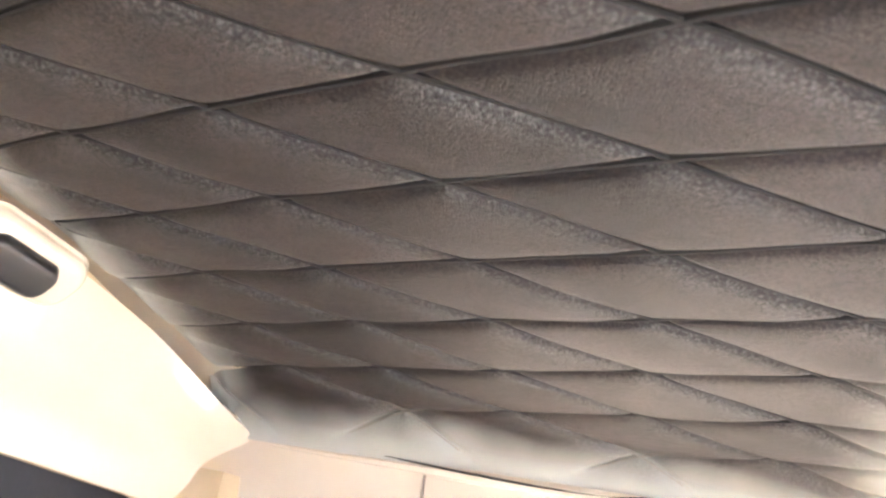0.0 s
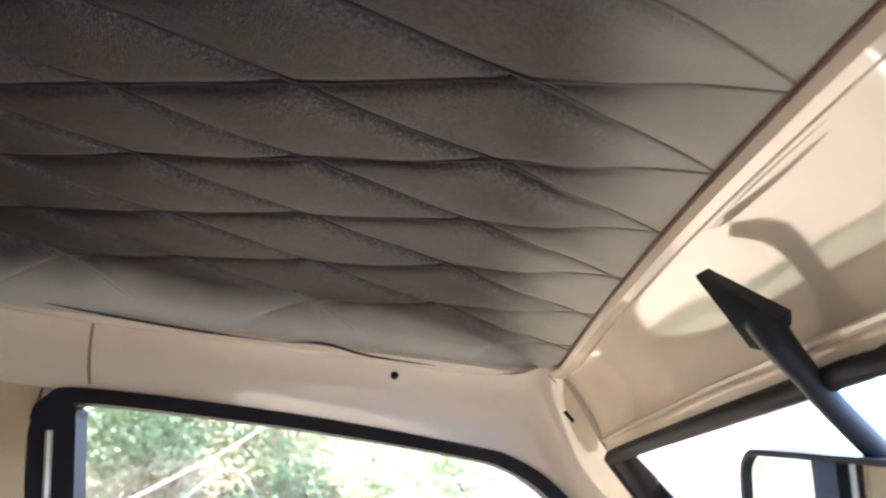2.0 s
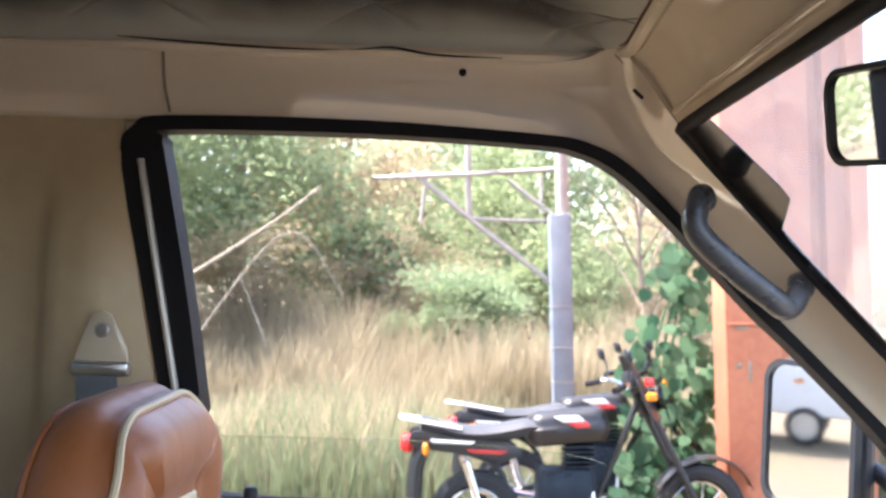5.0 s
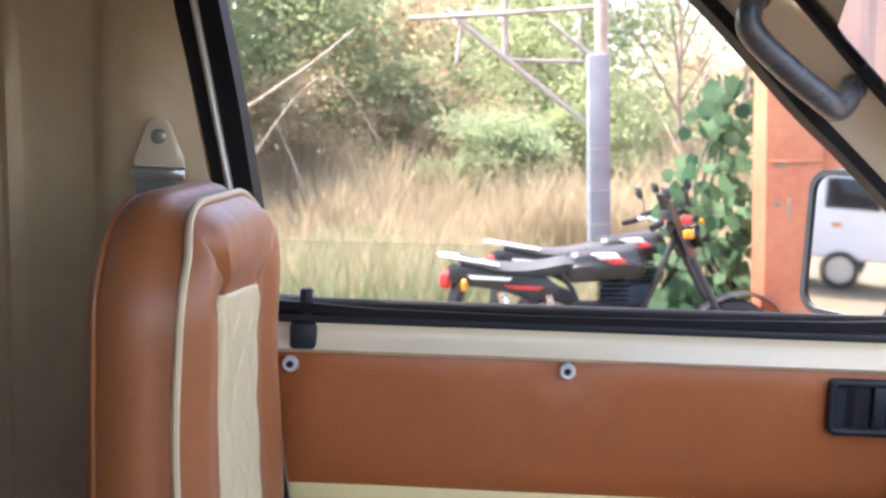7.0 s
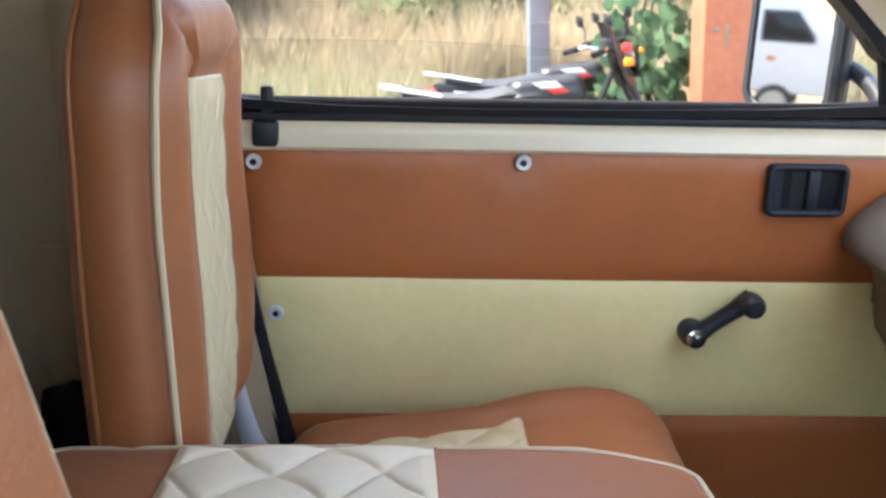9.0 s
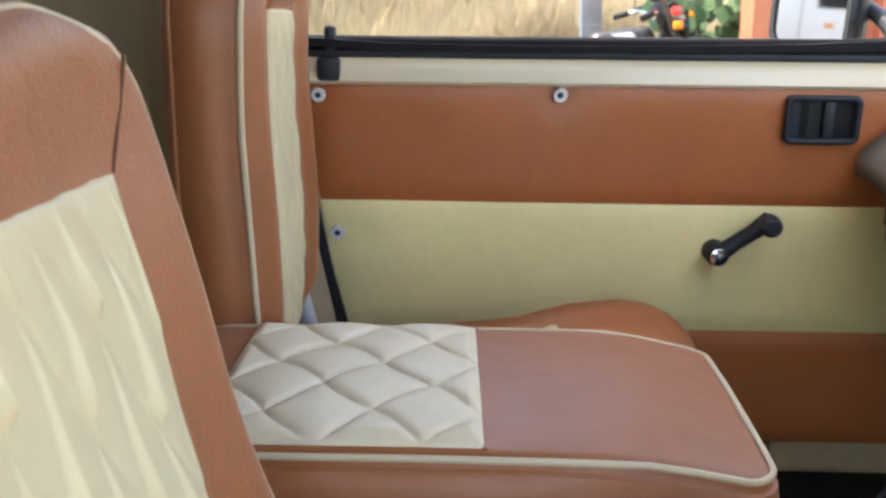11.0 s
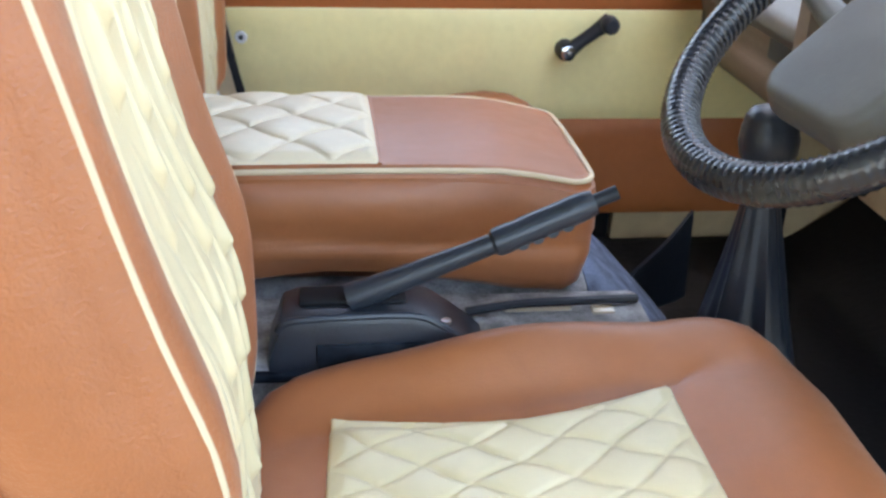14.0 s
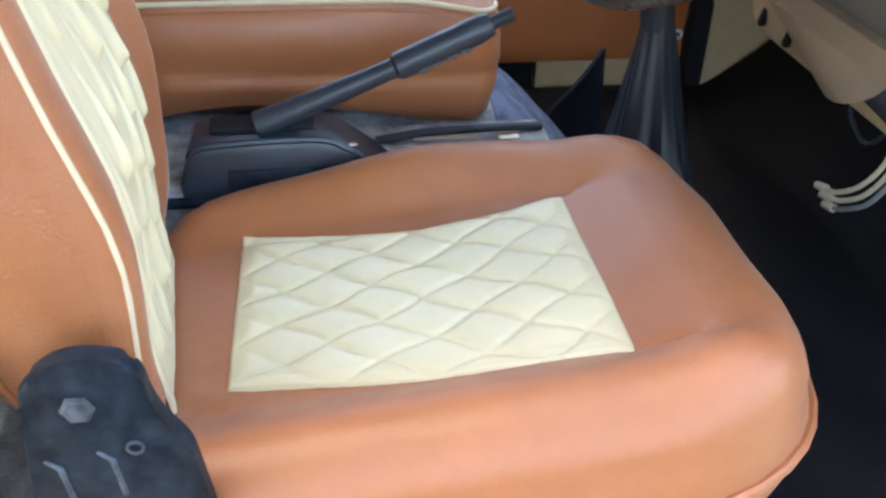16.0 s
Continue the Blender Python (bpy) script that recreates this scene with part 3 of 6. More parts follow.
def cant_rail(flip=False):
    """Cream inner panel from the door opening up to the lining and on down the windscreen pillar."""
    low = [(-0.93, 0.665, 1.800)] + [(x, 0.66, z) for x, z in OPEN_TOP[2:]] + [(0.78, 0.66, 1.10)]
    high = [(-0.93, 0.625, 1.895), (-0.54, 0.622, 1.893), (-0.25, 0.622, 1.889), (-0.02, 0.618, 1.880), (0.055, 0.606, 1.883), (0.105, 0.580, 1.888), (0.180, 0.574, 1.794), (0.306, 0.600, 1.672), (0.398, 0.604, 1.580), (0.580, 0.615, 1.405), (0.690, 0.62, 1.290), (0.80, 0.625, 1.19)]
    lo, hi = smooth_path(low, 6), smooth_path(high, 6)
    k = len(lo) - 1

    def fn(u, v):
        i = min(int(round(u * k)), k)
        a, b = lo[i], hi[i]
        p = a.lerp(b, v)
        out = 0.012 * math.sin(math.pi * v)
        p = p + Vector((0, out * 0.8, out * 0.6))
        return other(p) if flip else p

    return grid(k, 6, fn)


rail_l = part("wall_left", thick(cant_rail(), -0.012), PAINT)
structure(rail_l, "cream painted cant rail and windscreen pillar beside the passenger door", "cab wall")
rail_r = part("wall_right", thick(cant_rail(True), -0.012), PAINT)
structure(rail_r, "cream painted cant rail and windscreen pillar beside the open driver's doorway", "cab wall")
for ob, f in ((rail_l, False), (rail_r, True)):
    # hem seam across the rail, small round hole, dark slot by the corner
    seam = [(-0.505, 0.655, 1.802), (-0.512, 0.650, 1.835), (-0.51, 0.630, 1.872), (-0.505, 0.616, 1.891)]
    part("seam", tube([other(p) if f else p for p in smooth_path(seam, 4)], 0.0022, 6), DASH, ob)
    hole = (-0.102, 0.617, 1.862)
    part("screw_hole", lathe([(0, -0.002), (0.005, -0.002), (0.005, 0.003), (0, 0.003)], 12, Matrix.Translation(other(hole) if f else hole) @ Matrix.Rotation(radians(60 if not f else -60), 4, "X")), RUBBER, ob)
    slot = (0.128, 0.585, 1.835)
    part("slot", box((-0.009, -0.004, -0.0022), (0.009, 0.004, 0.0022), 0.002, m=Matrix.Translation(other(slot) if f else slot) @ Matrix.Rotation(radians(42), 4, "Y")), RUBBER, ob)
    # seam line of the header joint running from the lining's corner to the glass
    joint = [(0.098, 0.590, 1.888), (0.12, 0.592, 1.868), (0.150, 0.588, 1.832), (0.176, 0.580, 1.800)]
    part("joint", tube([other(p) if f else p for p in smooth_path(joint, 4)], 0.003, 6), DASH, ob)


# front header between lining and windscreen
def header(u, v):
    y = 0.580 - u * (1.32 - 0.05)
    k = 1 - ((y - YC) / 0.66) ** 2
    a = Vector((0.108 + 0.010 * k, y, 1.893 + 0.030 * k))
    b = Vector((0.180 + 0.016 * k, y, 1.792 + 0.018 * k))
    p = a.lerp(b, v)
    return p + Vector((0.020, 0, 0.016)) * math.sin(math.pi * v) * min(1, max(0, k) * 3) + Vector((0, 0, 0.002 * noise.noise((y * 5, v * 3, 2.0))))


front_header = part("header_panel", thick(grid(50, 10, header), -0.01), PAINT)
structure(front_header, "glossy cream windscreen header panel", "header panel")
part("glass_ridge", tube([Vector(header(0.02 + 0.96 * k / 40, 0.86)) + Vector((-0.006, 0, -0.004)) for k in range(41)], 0.004, 8), PAINT, front_header)
# rolled bead round the lining
bead = []
for x, y in rounded((ROOF_X1 - ROOF_X0) / 2 + 0.006, (ROOF_Y1 - ROOF_Y0) / 2 + 0.006, 0.07, 8, 30):
    X, Y = x + (ROOF_X0 + ROOF_X1) / 2, y + (ROOF_Y0 + ROOF_Y1) / 2
    cx_, cy_ = min(max(X, ROOF_X0), ROOF_X1), min(max(Y, ROOF_Y0), ROOF_Y1)
    bead.append((X, Y, roof_z(cx_, cy_) - roof_dip(cx_, cy_) - 0.002))
k0 = min(range(len(bead)), key=lambda k: bead[k][0] + 0.001 * abs(bead[k][1]))
bead = [p for p in bead[k0:] + bead[:k0] if p[0] > ROOF_X0 + 0.09]
trim = part("trim", tube(bead, [0.011 - 0.009 * max(0, 1 - 10 * min(k, len(bead) - 1 - k) / len(bead)) for k in range(len(bead))], 8), PAINT)
structure(trim, "cream beading round the quilted roof lining", "trim")
joint = [(x + (ROOF_X0 + ROOF_X1) / 2, y + (ROOF_Y0 + ROOF_Y1) / 2) for x, y in rounded((ROOF_X1 - ROOF_X0) / 2 - 0.0065, (ROOF_Y1 - ROOF_Y0) / 2 - 0.0065, 0.06, 8, 40)]
joint = [(x, y, roof_z(x, y) - roof_dip(x, y) - 0.0046) for x, y in sorted((p for p in joint if p[0] > ROOF_X1 - 0.05), key=lambda p: p[1])]
part("joint_line", tube(joint, 0.0013, 6), BROWNSEAM, trim, "dark joint beside the lining")
# lifted edge of the lining on the passenger side: a dark gap
gap = [(-0.566, 0.603, 1.894), (-0.484, 0.602, 1.889), (-0.364, 0.601, 1.884), (-0.259, 0.600, 1.884), (-0.20, 0.600, 1.889), (-0.139, 0.600, 1.881), (-0.05, 0.602, 1.880)]
gap_ob = part("lining_gap", tube(smooth_path(gap, 5), [0.0004 + 0.0015 * abs(math.sin(0.21 * k)) for k in range(31)], 6), RUBBER)
structure(gap_ob, "dark gap where the lining's edge has come loose", "gap")


# rear header and rear wall with its window
def rear_header(u, v):
    y = 0.62 - u * 1.36
    turn = max(0, (abs(y - YC) - 0.42) / 0.26) ** 2
    a, b = Vector((ROOF_X0 - 0.003 + 0.07 * turn, y, (roof_z(ROOF_X0, y) - 0.022) * (1 - min(1, turn)) + 1.893 * min(1, turn))), Vector((-0.878, y, 1.775))
    p = a.lerp(b, v)
    return p + Vector((-0.010, 0, 0.014)) * math.sin(math.pi * v) ** 0.8 + Vector((0.005, 0, 0)) * math.sin(9 * v)


rear_head = part("rear_header", thick(grid(40, 12, rear_header), -0.01), PAINT)
structure(rear_head, "cream painted rear header panel", "header panel")
ro = [(y + YC, z + 1.30) for y, z in rounded(0.72, 0.86, 0.03, 8, 10)]
ri = [(y + YC, z + 1.575) for y, z in rounded(0.60, 0.165, 0.07, 8, 10)]
wall_rear = part("wall_rear", frame_plate(ro, ri, "x", -0.92, -0.885), SHADED_GRIMY, angle=30)
structure(wall_rear, "cream painted rear wall of the cab", "cab wall")
for k in range(4):
    z = 0.66 + 0.10 * k
    part("rib", box((-0.887, 0.10, z), (-0.876, 0.52, z + 0.05), 0.005), SHADED_GRIMY, wall_rear)
part("rib_frame", frame_plate([(y + 0.34, z + 0.84) for y, z in rounded(0.30, 0.30, 0.03)], [(y + 0.34, z + 0.84) for y, z in rounded(0.285, 0.285, 0.02)], "x", -0.887, -0.877), SHADED_GRIMY, wall_rear)
window_rear = part("window_2", frame_plate([(y + YC, z + 1.575) for y, z in rounded(0.632, 0.197, 0.09, 8, 10)], [(y + YC, z + 1.575) for y, z in rounded(0.585, 0.15, 0.06, 8, 10)], "x", -0.925, -0.868), RUBBER)
structure(window_rear, "rear cab window in a black rubber seal", "window")
pane = part("pane", prism([(y + YC, z + 1.575) for y, z in rounded(0.59, 0.155, 0.065, 6, 2)], "x", -0.907, -0.902), TINTED, window_rear, "dark tinted pane")

# body side behind the door, with creases and the corner roll
def quarter(flip):
    prof = [(-0.93, 0.56), (-0.90, 0.60), (-0.86, 0.632), (-0.80, 0.645), (-0.79, 0.640), (-0.775, 0.650), (-0.67, 0.648), (-0.658, 0.642), (-0.645, 0.630), (-0.60, 0.626), (-0.50, 0.630), (-0.30, 0.645)]

    def fn(u, v):
        k = u * (len(prof) - 1)
        i = min(int(k), len(prof) - 2)
        f = k - i
        x, y = prof[i][0] * (1 - f) + prof[i + 1][0] * f, prof[i][1] * (1 - f) + prof[i + 1][1] * f
        z = 0.46 + v * 1.38
        # the front edge follows the slanting rear edge of the door opening
        lim = -0.572 + 0.205 * (1.744 - z) if z < 1.744 else -0.572
        if i >= 9:
            x = -0.60 + (x + 0.60) / 0.30 * (lim + 0.60)
        f = min(1, max(0, (z - 1.58) / 0.14))
        if x > -0.81:
            y += (0.648 - y) * f * f * (3 - 2 * f)
        g = min(1, max(0, (z - 1.70) / 0.09))
        p = (x, y + 0.032 * g * g * (3 - 2 * g) * (1 if x > -0.81 else 0), z)
        return other(p) if flip else p

    return grid(33, 24, fn)


side_l = part("wall_left_rear", thick(quarter(False), 0.012), PILLAR)
structure(side_l, "cream painted door pillar with pressed creases", "cab wall")
part("pressed_panel", prism([(x - 0.668, z + 0.940) for x, z in rounded(0.066, 0.110, 0.018)], "y", 0.6315, 0.642, 0.004), PILLAR, side_l)
side_r = part("wall_right_rear", thick(quarter(True), 0.012), PILLAR)
structure(side_r, "cream painted door pillar beside the driver's doorway", "cab wall")

part("pillar_return", prism([(-0.66, 1.25), (-0.455, 1.25), (-0.53, 1.74), (-0.52, 1.775), (-0.49, 1.790), (0.0, 1.787), (0.0, 1.85), (-0.66, 1.85)], "y", 0.676, 0.684), PAINT, side_l)

# floor, seat box, tunnel, toe board
floor = part("floor", box((-0.92, -0.80, 0.44), (1.12, 0.68, 0.48), 0.003), MAT)
structure(floor, "black rubber-matted cab floor", "floor")


def mat_point(u, v):
    x, y = 0.18 + u * 0.98, -0.78 + v * 1.40
    rise = 0.0 if x < 0.80 else (x - 0.80) ** 2 * 2.2 + (x - 0.80) * 0.35
    return (x, y, 0.487 + rise + 0.006 * noise.noise((x * 7, y * 5, 1.0)) + 0.004 * math.sin(x * 38 + 2 * noise.noise((x * 3, y * 3, 4))))


floor_mat = tagged(part("floor_mat", thick(grid(70, 90, mat_point), 0.006), MAT), "black rubber floor mat rising up the toe board", "floor mat")
seat_box = part("seat_box", box((-0.90, -0.785, 0.482), (0.16, 0.655, 0.70), 0.015), CARPET)
structure(seat_box, "grey carpet-covered seat box", "seat box")


def tunnel_point(u, v):
    # engine cover under the middle seat, falling away to the front
    x = -0.88 + u * 1.30
    t = 2 * v - 1
    drop = 0.0 if x < 0.17 else (x - 0.17) ** 1.25 * 1.5
    half = 0.185 + 0.10 * max(0, x - 0.10)
    z = 0.792 - drop - (abs(t) ** 5) * 0.10
    y = 0.02 + t * half
    return (x, y - 0.06 * max(0, x - 0.1), max(0.49, z) + 0.003 * noise.noise((x * 20, y * 20, 0)))


cover = thing("engine_cover", "felt-covered engine hump between the seats, blue-grey at its front", "engine cover")
part("top_felt", thick(grid(58, 26, lambda u, v: tunnel_point(u * 0.82, v)), 0.02), CARPET, cover, "grey felt top")
part("front_felt", thick(grid(20, 26, lambda u, v: Vector(tunnel_point(0.80 + u * 0.20, v)) + Vector((0, 0, 0.003))), 0.02), BLUECARPET, cover, "blue-grey felt front")
under = tagged(part("console_tray", box((-0.70, -0.305, 0.70), (0.22, -0.13, 0.792), 0.012), CARPET), "grey felt-covered console beside the driver's seat", "console")
part("cable", tube(smooth_path([(-0.02, -0.20, 0.80), (0.05, -0.19, 0.804), (0.14, -0.185, 0.804), (0.21, -0.17, 0.797)], 6), 0.006, 8), PLASTIC, under)
part("bracket", box((0.03, -0.190, 0.786), (0.12, -0.182, 0.797), 0.003), PAINT, under, "bare cream metal bracket")
part("clip", box((0.145, -0.200, 0.786), (0.175, -0.18, 0.796), 0.003), PAINT, under)

toe = part("toe_board", box((1.10, -0.80, 0.44), (1.13, 0.68, 1.25), 0.004), MAT)
structure(toe, "dark toe board below the dashboard", "toe board")
kick = part("kick_panel", thick(grid(10, 12, lambda u, v: (0.800 + u * 0.32, 0.632 + 0.02 * u + 0.008 * math.sin(9 * v), 0.484 + v * 0.60)), 0.012), SHADED_GRIMY)
structure(kick, "cream painted kick panel ahead of the passenger door", "kick panel")
# cream sill coloured black here, for the shadow it lies in
sill_l = part("door_sill", box((-0.45, 0.674, 0.44), (0.42, 0.72, 0.575), 0.006), MAT)
structure(sill_l, "rear part of the passenger door sill, its shadow painted black", "door sill")
sill_f = part("door_sill", box((0.422, 0.668, 0.44), (0.768, 0.72, 0.575), 0.006), SHADED_GRIMY)
structure(sill_f, "cream painted front end of the passenger door sill", "door sill")
shut = part("door_shut_seal", box((0.7635, 0.620, 0.44), (0.808, 0.72, 1.20), 0.006), RUBBER)
structure(shut, "black rubber seal in the door's front shut line", "door seal")
sill_r = part("door_sill", box((-0.55, -0.86, 0.40), (0.80, -0.775, 0.495), 0.012), SILLPAINT)
structure(sill_r, "cream painted door sill on the driver's side", "door sill")

# windscreen with its rubber seal, and the cowl in front of it
seal_pts = [(0.182, 0.570, 1.790), (0.306, 0.588, 1.668), (0.398, 0.592, 1.574), (0.580, 0.604, 1.398), (0.69, 0.61, 1.285), (0.745, 0.58, 1.235), (0.79, 0.30, 1.215), (0.80, YC, 1.21)]
half_seal = smooth_path(seal_pts, 6)
top_half = smooth_path([(0.200, YC, 1.808), (0.195, 0.30, 1.801), (0.188, 0.50, 1.794), (0.182, 0.568, 1.788)], 6)[:-1]
loop = top_half + half_seal
loop = loop + [Vector(other(p)) for p in reversed(loop[1:-1])]
windscreen = part("window_3", tube(loop, 0.0095, 10, closed=True), RUBBER)
structure(windscreen, "raked windscreen in a black rubber seal", "windscreen")


def ws_point(u, v):
    y = 0.575 - u * 1.27
    k = 1 - ((y - YC) / 0.64) ** 2
    a, b = Vector((0.182 + 0.018 * k, y, 1.790 + 0.018 * k)), Vector((0.73 + 0.07 * k, y * 1.02, 1.245 - 0.03 * k))
    bow = 0.04 * max(0.0, k) * math.sin(math.pi * min(1.0, max(0.0, v))) ** 0.6
    return a.lerp(b, v) + Vector((bow * 0.7, 0, bow * 0.7))


ws = part("pane", grid(24, 16, ws_point), WSGLASS, windscreen)
ws.visible_shadow = False
# the band's wide upper part stands in for a dark reflection
for side in (0, 1):
    band = grid(10, 40, lambda u, v: Vector(ws_point(abs(side - 0.002 - u * (0.014 + 0.066 * (1 - smoothstep(0.165, 0.235, v)))), 0.012 + 0.976 * v)) + Vector((-0.004, 0, -0.004)))
    part("edge_band", thick(band, 0.0015), GLOSSBLACK, windscreen, "glossy black glass edge, widened at the top as a dark reflection")
cowl = part("cowl", thick(grid(4, 20, lambda u, v: (0.74 + u * 0.40, -0.80 + v * 1.48, 1.205 - 0.05 * u)), 0.02), PAINT)
structure(cowl, "cream painted cowl below the windscreen", "cowl")

# ---- passenger door ----
door = part("door_1", prism([(-0.455, 1.262), (-0.425, 0.95), (-0.375, 0.60), (-0.35, 0.55), (0.69, 0.55), (0.70, 1.215), (0.66, 1.262)], "y", 0.668, 0.715), SILLPAINT, smooth=False)
structure(door, "passenger door with a two-tone vinyl card and its window wound almost down", "door")
# bright top rail of the door
rail = grid(40, 6, lambda u, v: (-0.452 + u * 1.13, 0.664 + 0.012 * math.sin(math.pi * v) - 0.010 * (1 - v), 1.196 + v * 0.056))
part("top_rail", thick(rail, 0.01), SILLPAINT, door, "bright cream painted door top")
# rubber seal along the sill and round the window
part("window_sill", tube(smooth_path([(-0.45, 0.672, 1.260), (0.0, 0.672, 1.261), (0.45, 0.672, 1.262), (0.60, 0.672, 1.262)], 6), 0.0135, 10), RUBBER, door)
part("sill_lip", box((-0.45, 0.654, 1.239), (0.62, 0.664, 1.252), 0.004), PLASTIC, door)


outer = [Vector((x, 0, z)) for x, z in [(-0.570, 1.735), (-0.556, 1.780)] + OPEN_TOP[2:-1]] + [Vector((0.640, 0, 1.262)), Vector((-0.475, 0, 1.262)), Vector((-0.50, 0, 1.40)), Vector((-0.535, 0, 1.57))]
inner = [Vector((x, 0, z)) for x, z in GLASS_TOP[:-1]] + [Vector((0.528, 0, 1.275)), Vector((-0.420, 0, 1.272)), Vector((-0.443, 0, 1.39)), Vector((-0.470, 0, 1.55))]


def dense(pts):
    return [(p.x, p.z) for p in smooth_path(pts, 5, True)]


window = part("window_1", frame_plate(dense(outer), dense(inner), "y", 0.650, 0.700), RUBBER, angle=30)
structure(window, "passenger side window opening in black rubber", "window")
part("window_channel", tube([(-0.541, 0.648, 1.735), (-0.510, 0.648, 1.575), (-0.476, 0.648, 1.40), (-0.452, 0.648, 1.275)], 0.0055, 8), ALU, window, "dull aluminium window channel")
part("quarter_bar", tube([(0.545, 0.67, 1.27), (0.53, 0.67, 1.35), (0.505, 0.67, 1.375)], 0.010, 8), RUBBER, window)
glass_top = [(-0.43, 1.352), (-0.17, 1.355), (-0.01, 1.350), (0.073, 1.342), (0.139, 1.328), (0.191, 1.303), (0.234, 1.276), (0.26, 1.24), (-0.43, 1.24)]
gp = part("pane", prism(glass_top, "y", 0.688, 0.692), GLASS, window, "clear pane wound down to just above the sill")
gp.visible_shadow = False
rim = part("pane_edge", tube([(x, 0.690, z) for x, z in glass_top[:-2]], 0.0010, 6), GLASS, window, "ground edge of the pane")


# door card: three vinyl fields over a board, slightly padded
def card(z0, z1, mat, label, x0=-0.425, slant=0.135, x1=0.762):
    def fn(u, v):
        z = z0 + v * (z1 - z0)
        xa = x0 + slant * (1.2 - z)
        x = xa + u * (x1 - xa)
        sag = -0.010 * math.sin(math.pi * u) ** 2 * (1 - v if z0 > 0.9 else 0) * 0.5
        dimple = 0.0
        for sx, sz in ((0.004, 1.182), (-0.398, 1.178), (-0.370, 0.940), (0.752, 0.60)):
            d2 = (x - sx) ** 2 + (z - sz) ** 2
            dimple += 0.009 * math.exp(-d2 / 0.0012)
        edge = min(v, 1 - v, u * 4, (1 - u) * 4)
        puffy = 0.006 * min(1, edge / 0.10)
        return (x, 0.664 - puffy + dimple + 0.0015 * noise.noise((x * 6, z * 6, 3)), z + sag * 0.4)

    return part("card_panel", thick(grid(60, 16, fn), 0.004), mat, door, label)


card(0.998, 1.203, CARDTAN, "tan brown vinyl upper field of the card")
card(0.767, 0.9975, CARDCREAM, "cream vinyl middle field of the card")
card(0.548, 0.7665, CARDTAN, "tan brown vinyl lower field of the card")
for x, z in ((0.004, 1.182), (-0.396, 1.178), (-0.370, 0.940), (0.745, 0.605)):
    screw(door, x, 0.654, z)
# latch knob
part("lock_base", box((-0.396, 0.645, 1.200), (-0.358, 0.668, 1.240), 0.006), PLASTIC, door, "black window catch")
part("lock_pin", box((-0.384, 0.655, 1.236), (-0.364, 0.668, 1.290), 0.006), PLASTIC, door)
# inner handle: bezel, recess, paddle
bez = part("door_handle", frame_plate([(x + 0.432, z + 1.148) for x, z in rounded(0.061, 0.039, 0.010)], [(x + 0.432, z + 1.148) for x, z in rounded(0.051, 0.030, 0.006)], "y", 0.644, 0.662), PLASTIC, door, "black plastic inner door handle in a square bezel")
part("bezel_rim", tube([(x + 0.432, 0.643, z + 1.148) for x, z in rounded(0.057, 0.0355, 0.010, 6, 4)], 0.0052, 10, closed=True), PLASTIC, bez)
part("recess", box((0.374, 0.649, 1.112), (0.490, 0.662, 1.184), 0.004), RUBBER, bez)
part("paddle", box((0.432, 0.641, 1.116), (0.452, 0.652, 1.180), 0.006), PLASTIC, bez)
part("paddle_cup", grid(12, 10, lambda u, v: (0.380 + u * 0.046, 0.640 + 0.010 * math.sin(math.pi * u), 1.118 + v * 0.06)), PLASTIC, bez)
# window crank
piv, knob = Vector((0.278, 0.628, 0.919)), Vector((0.354, 0.618, 0.979))
crank = part("window_crank", tube([piv + Vector((0, -0.002, 0)), piv.lerp(knob, 0.35), piv.lerp(knob, 0.7), knob + Vector((0.006, 0, 0.005))], [0.0165, 0.013, 0.0135, 0.018], 14), PLASTIC, door, "black plastic window crank")
my = Matrix.Rotation(radians(90), 4, "X")
part("crank_boss", lathe([(0, -0.038), (0.020, -0.038), (0.020, -0.002), (0.015, 0.008), (0, 0.009)], 20, Matrix.Translation(piv) @ my), PLASTIC, crank)
part("crank_cap", lathe([(0, 0.008), (0.0145, 0.008), (0.015, 0.011), (0.010, 0.013), (0, 0.0125)], 18, Matrix.Translation(piv + Vector((0, -0.006, 0))) @ my), CHROME, crank, "chrome cap")
part("crank_knob", lathe([(0, 0.0), (0.017, 0.0), (0.0185, 0.012), (0.017, 0.03), (0.012, 0.036), (0, 0.037)], 20, Matrix.Translation(knob) @ my), PLASTIC, crank)
# black seal round the door's rear edge
part("door_seal", tube(smooth_path([(-0.452, 0.662, 1.24), (-0.43, 0.660, 1.05), (-0.405, 0.656, 0.90), (-0.372, 0.652, 0.76), (-0.335, 0.65, 0.60)], 6), 0.020, 10), RUBBER, door, "black rubber door seal")
part("door_edge", thick(grid(5, 20, lambda u, v: (-0.383 - 0.040 * v ** 0.7 - 0.033 * (1 - u) * (1 - 0.55 * v), 0.616 - 0.004 * math.sin(math.pi * u), 0.735 + v * 0.130 - 0.010 * u * v)), 0.008), WHITEPL, side_l, "bright strip of the door shut")

# grab handle on the windscreen pillar
grab = thing("grab_handle", "grey-black moulded grab handle screwed to the windscreen pillar", "grab handle")
gh, gl = Vector((0.209, 0.588, 1.698)), Vector((0.352, 0.622, 1.588))
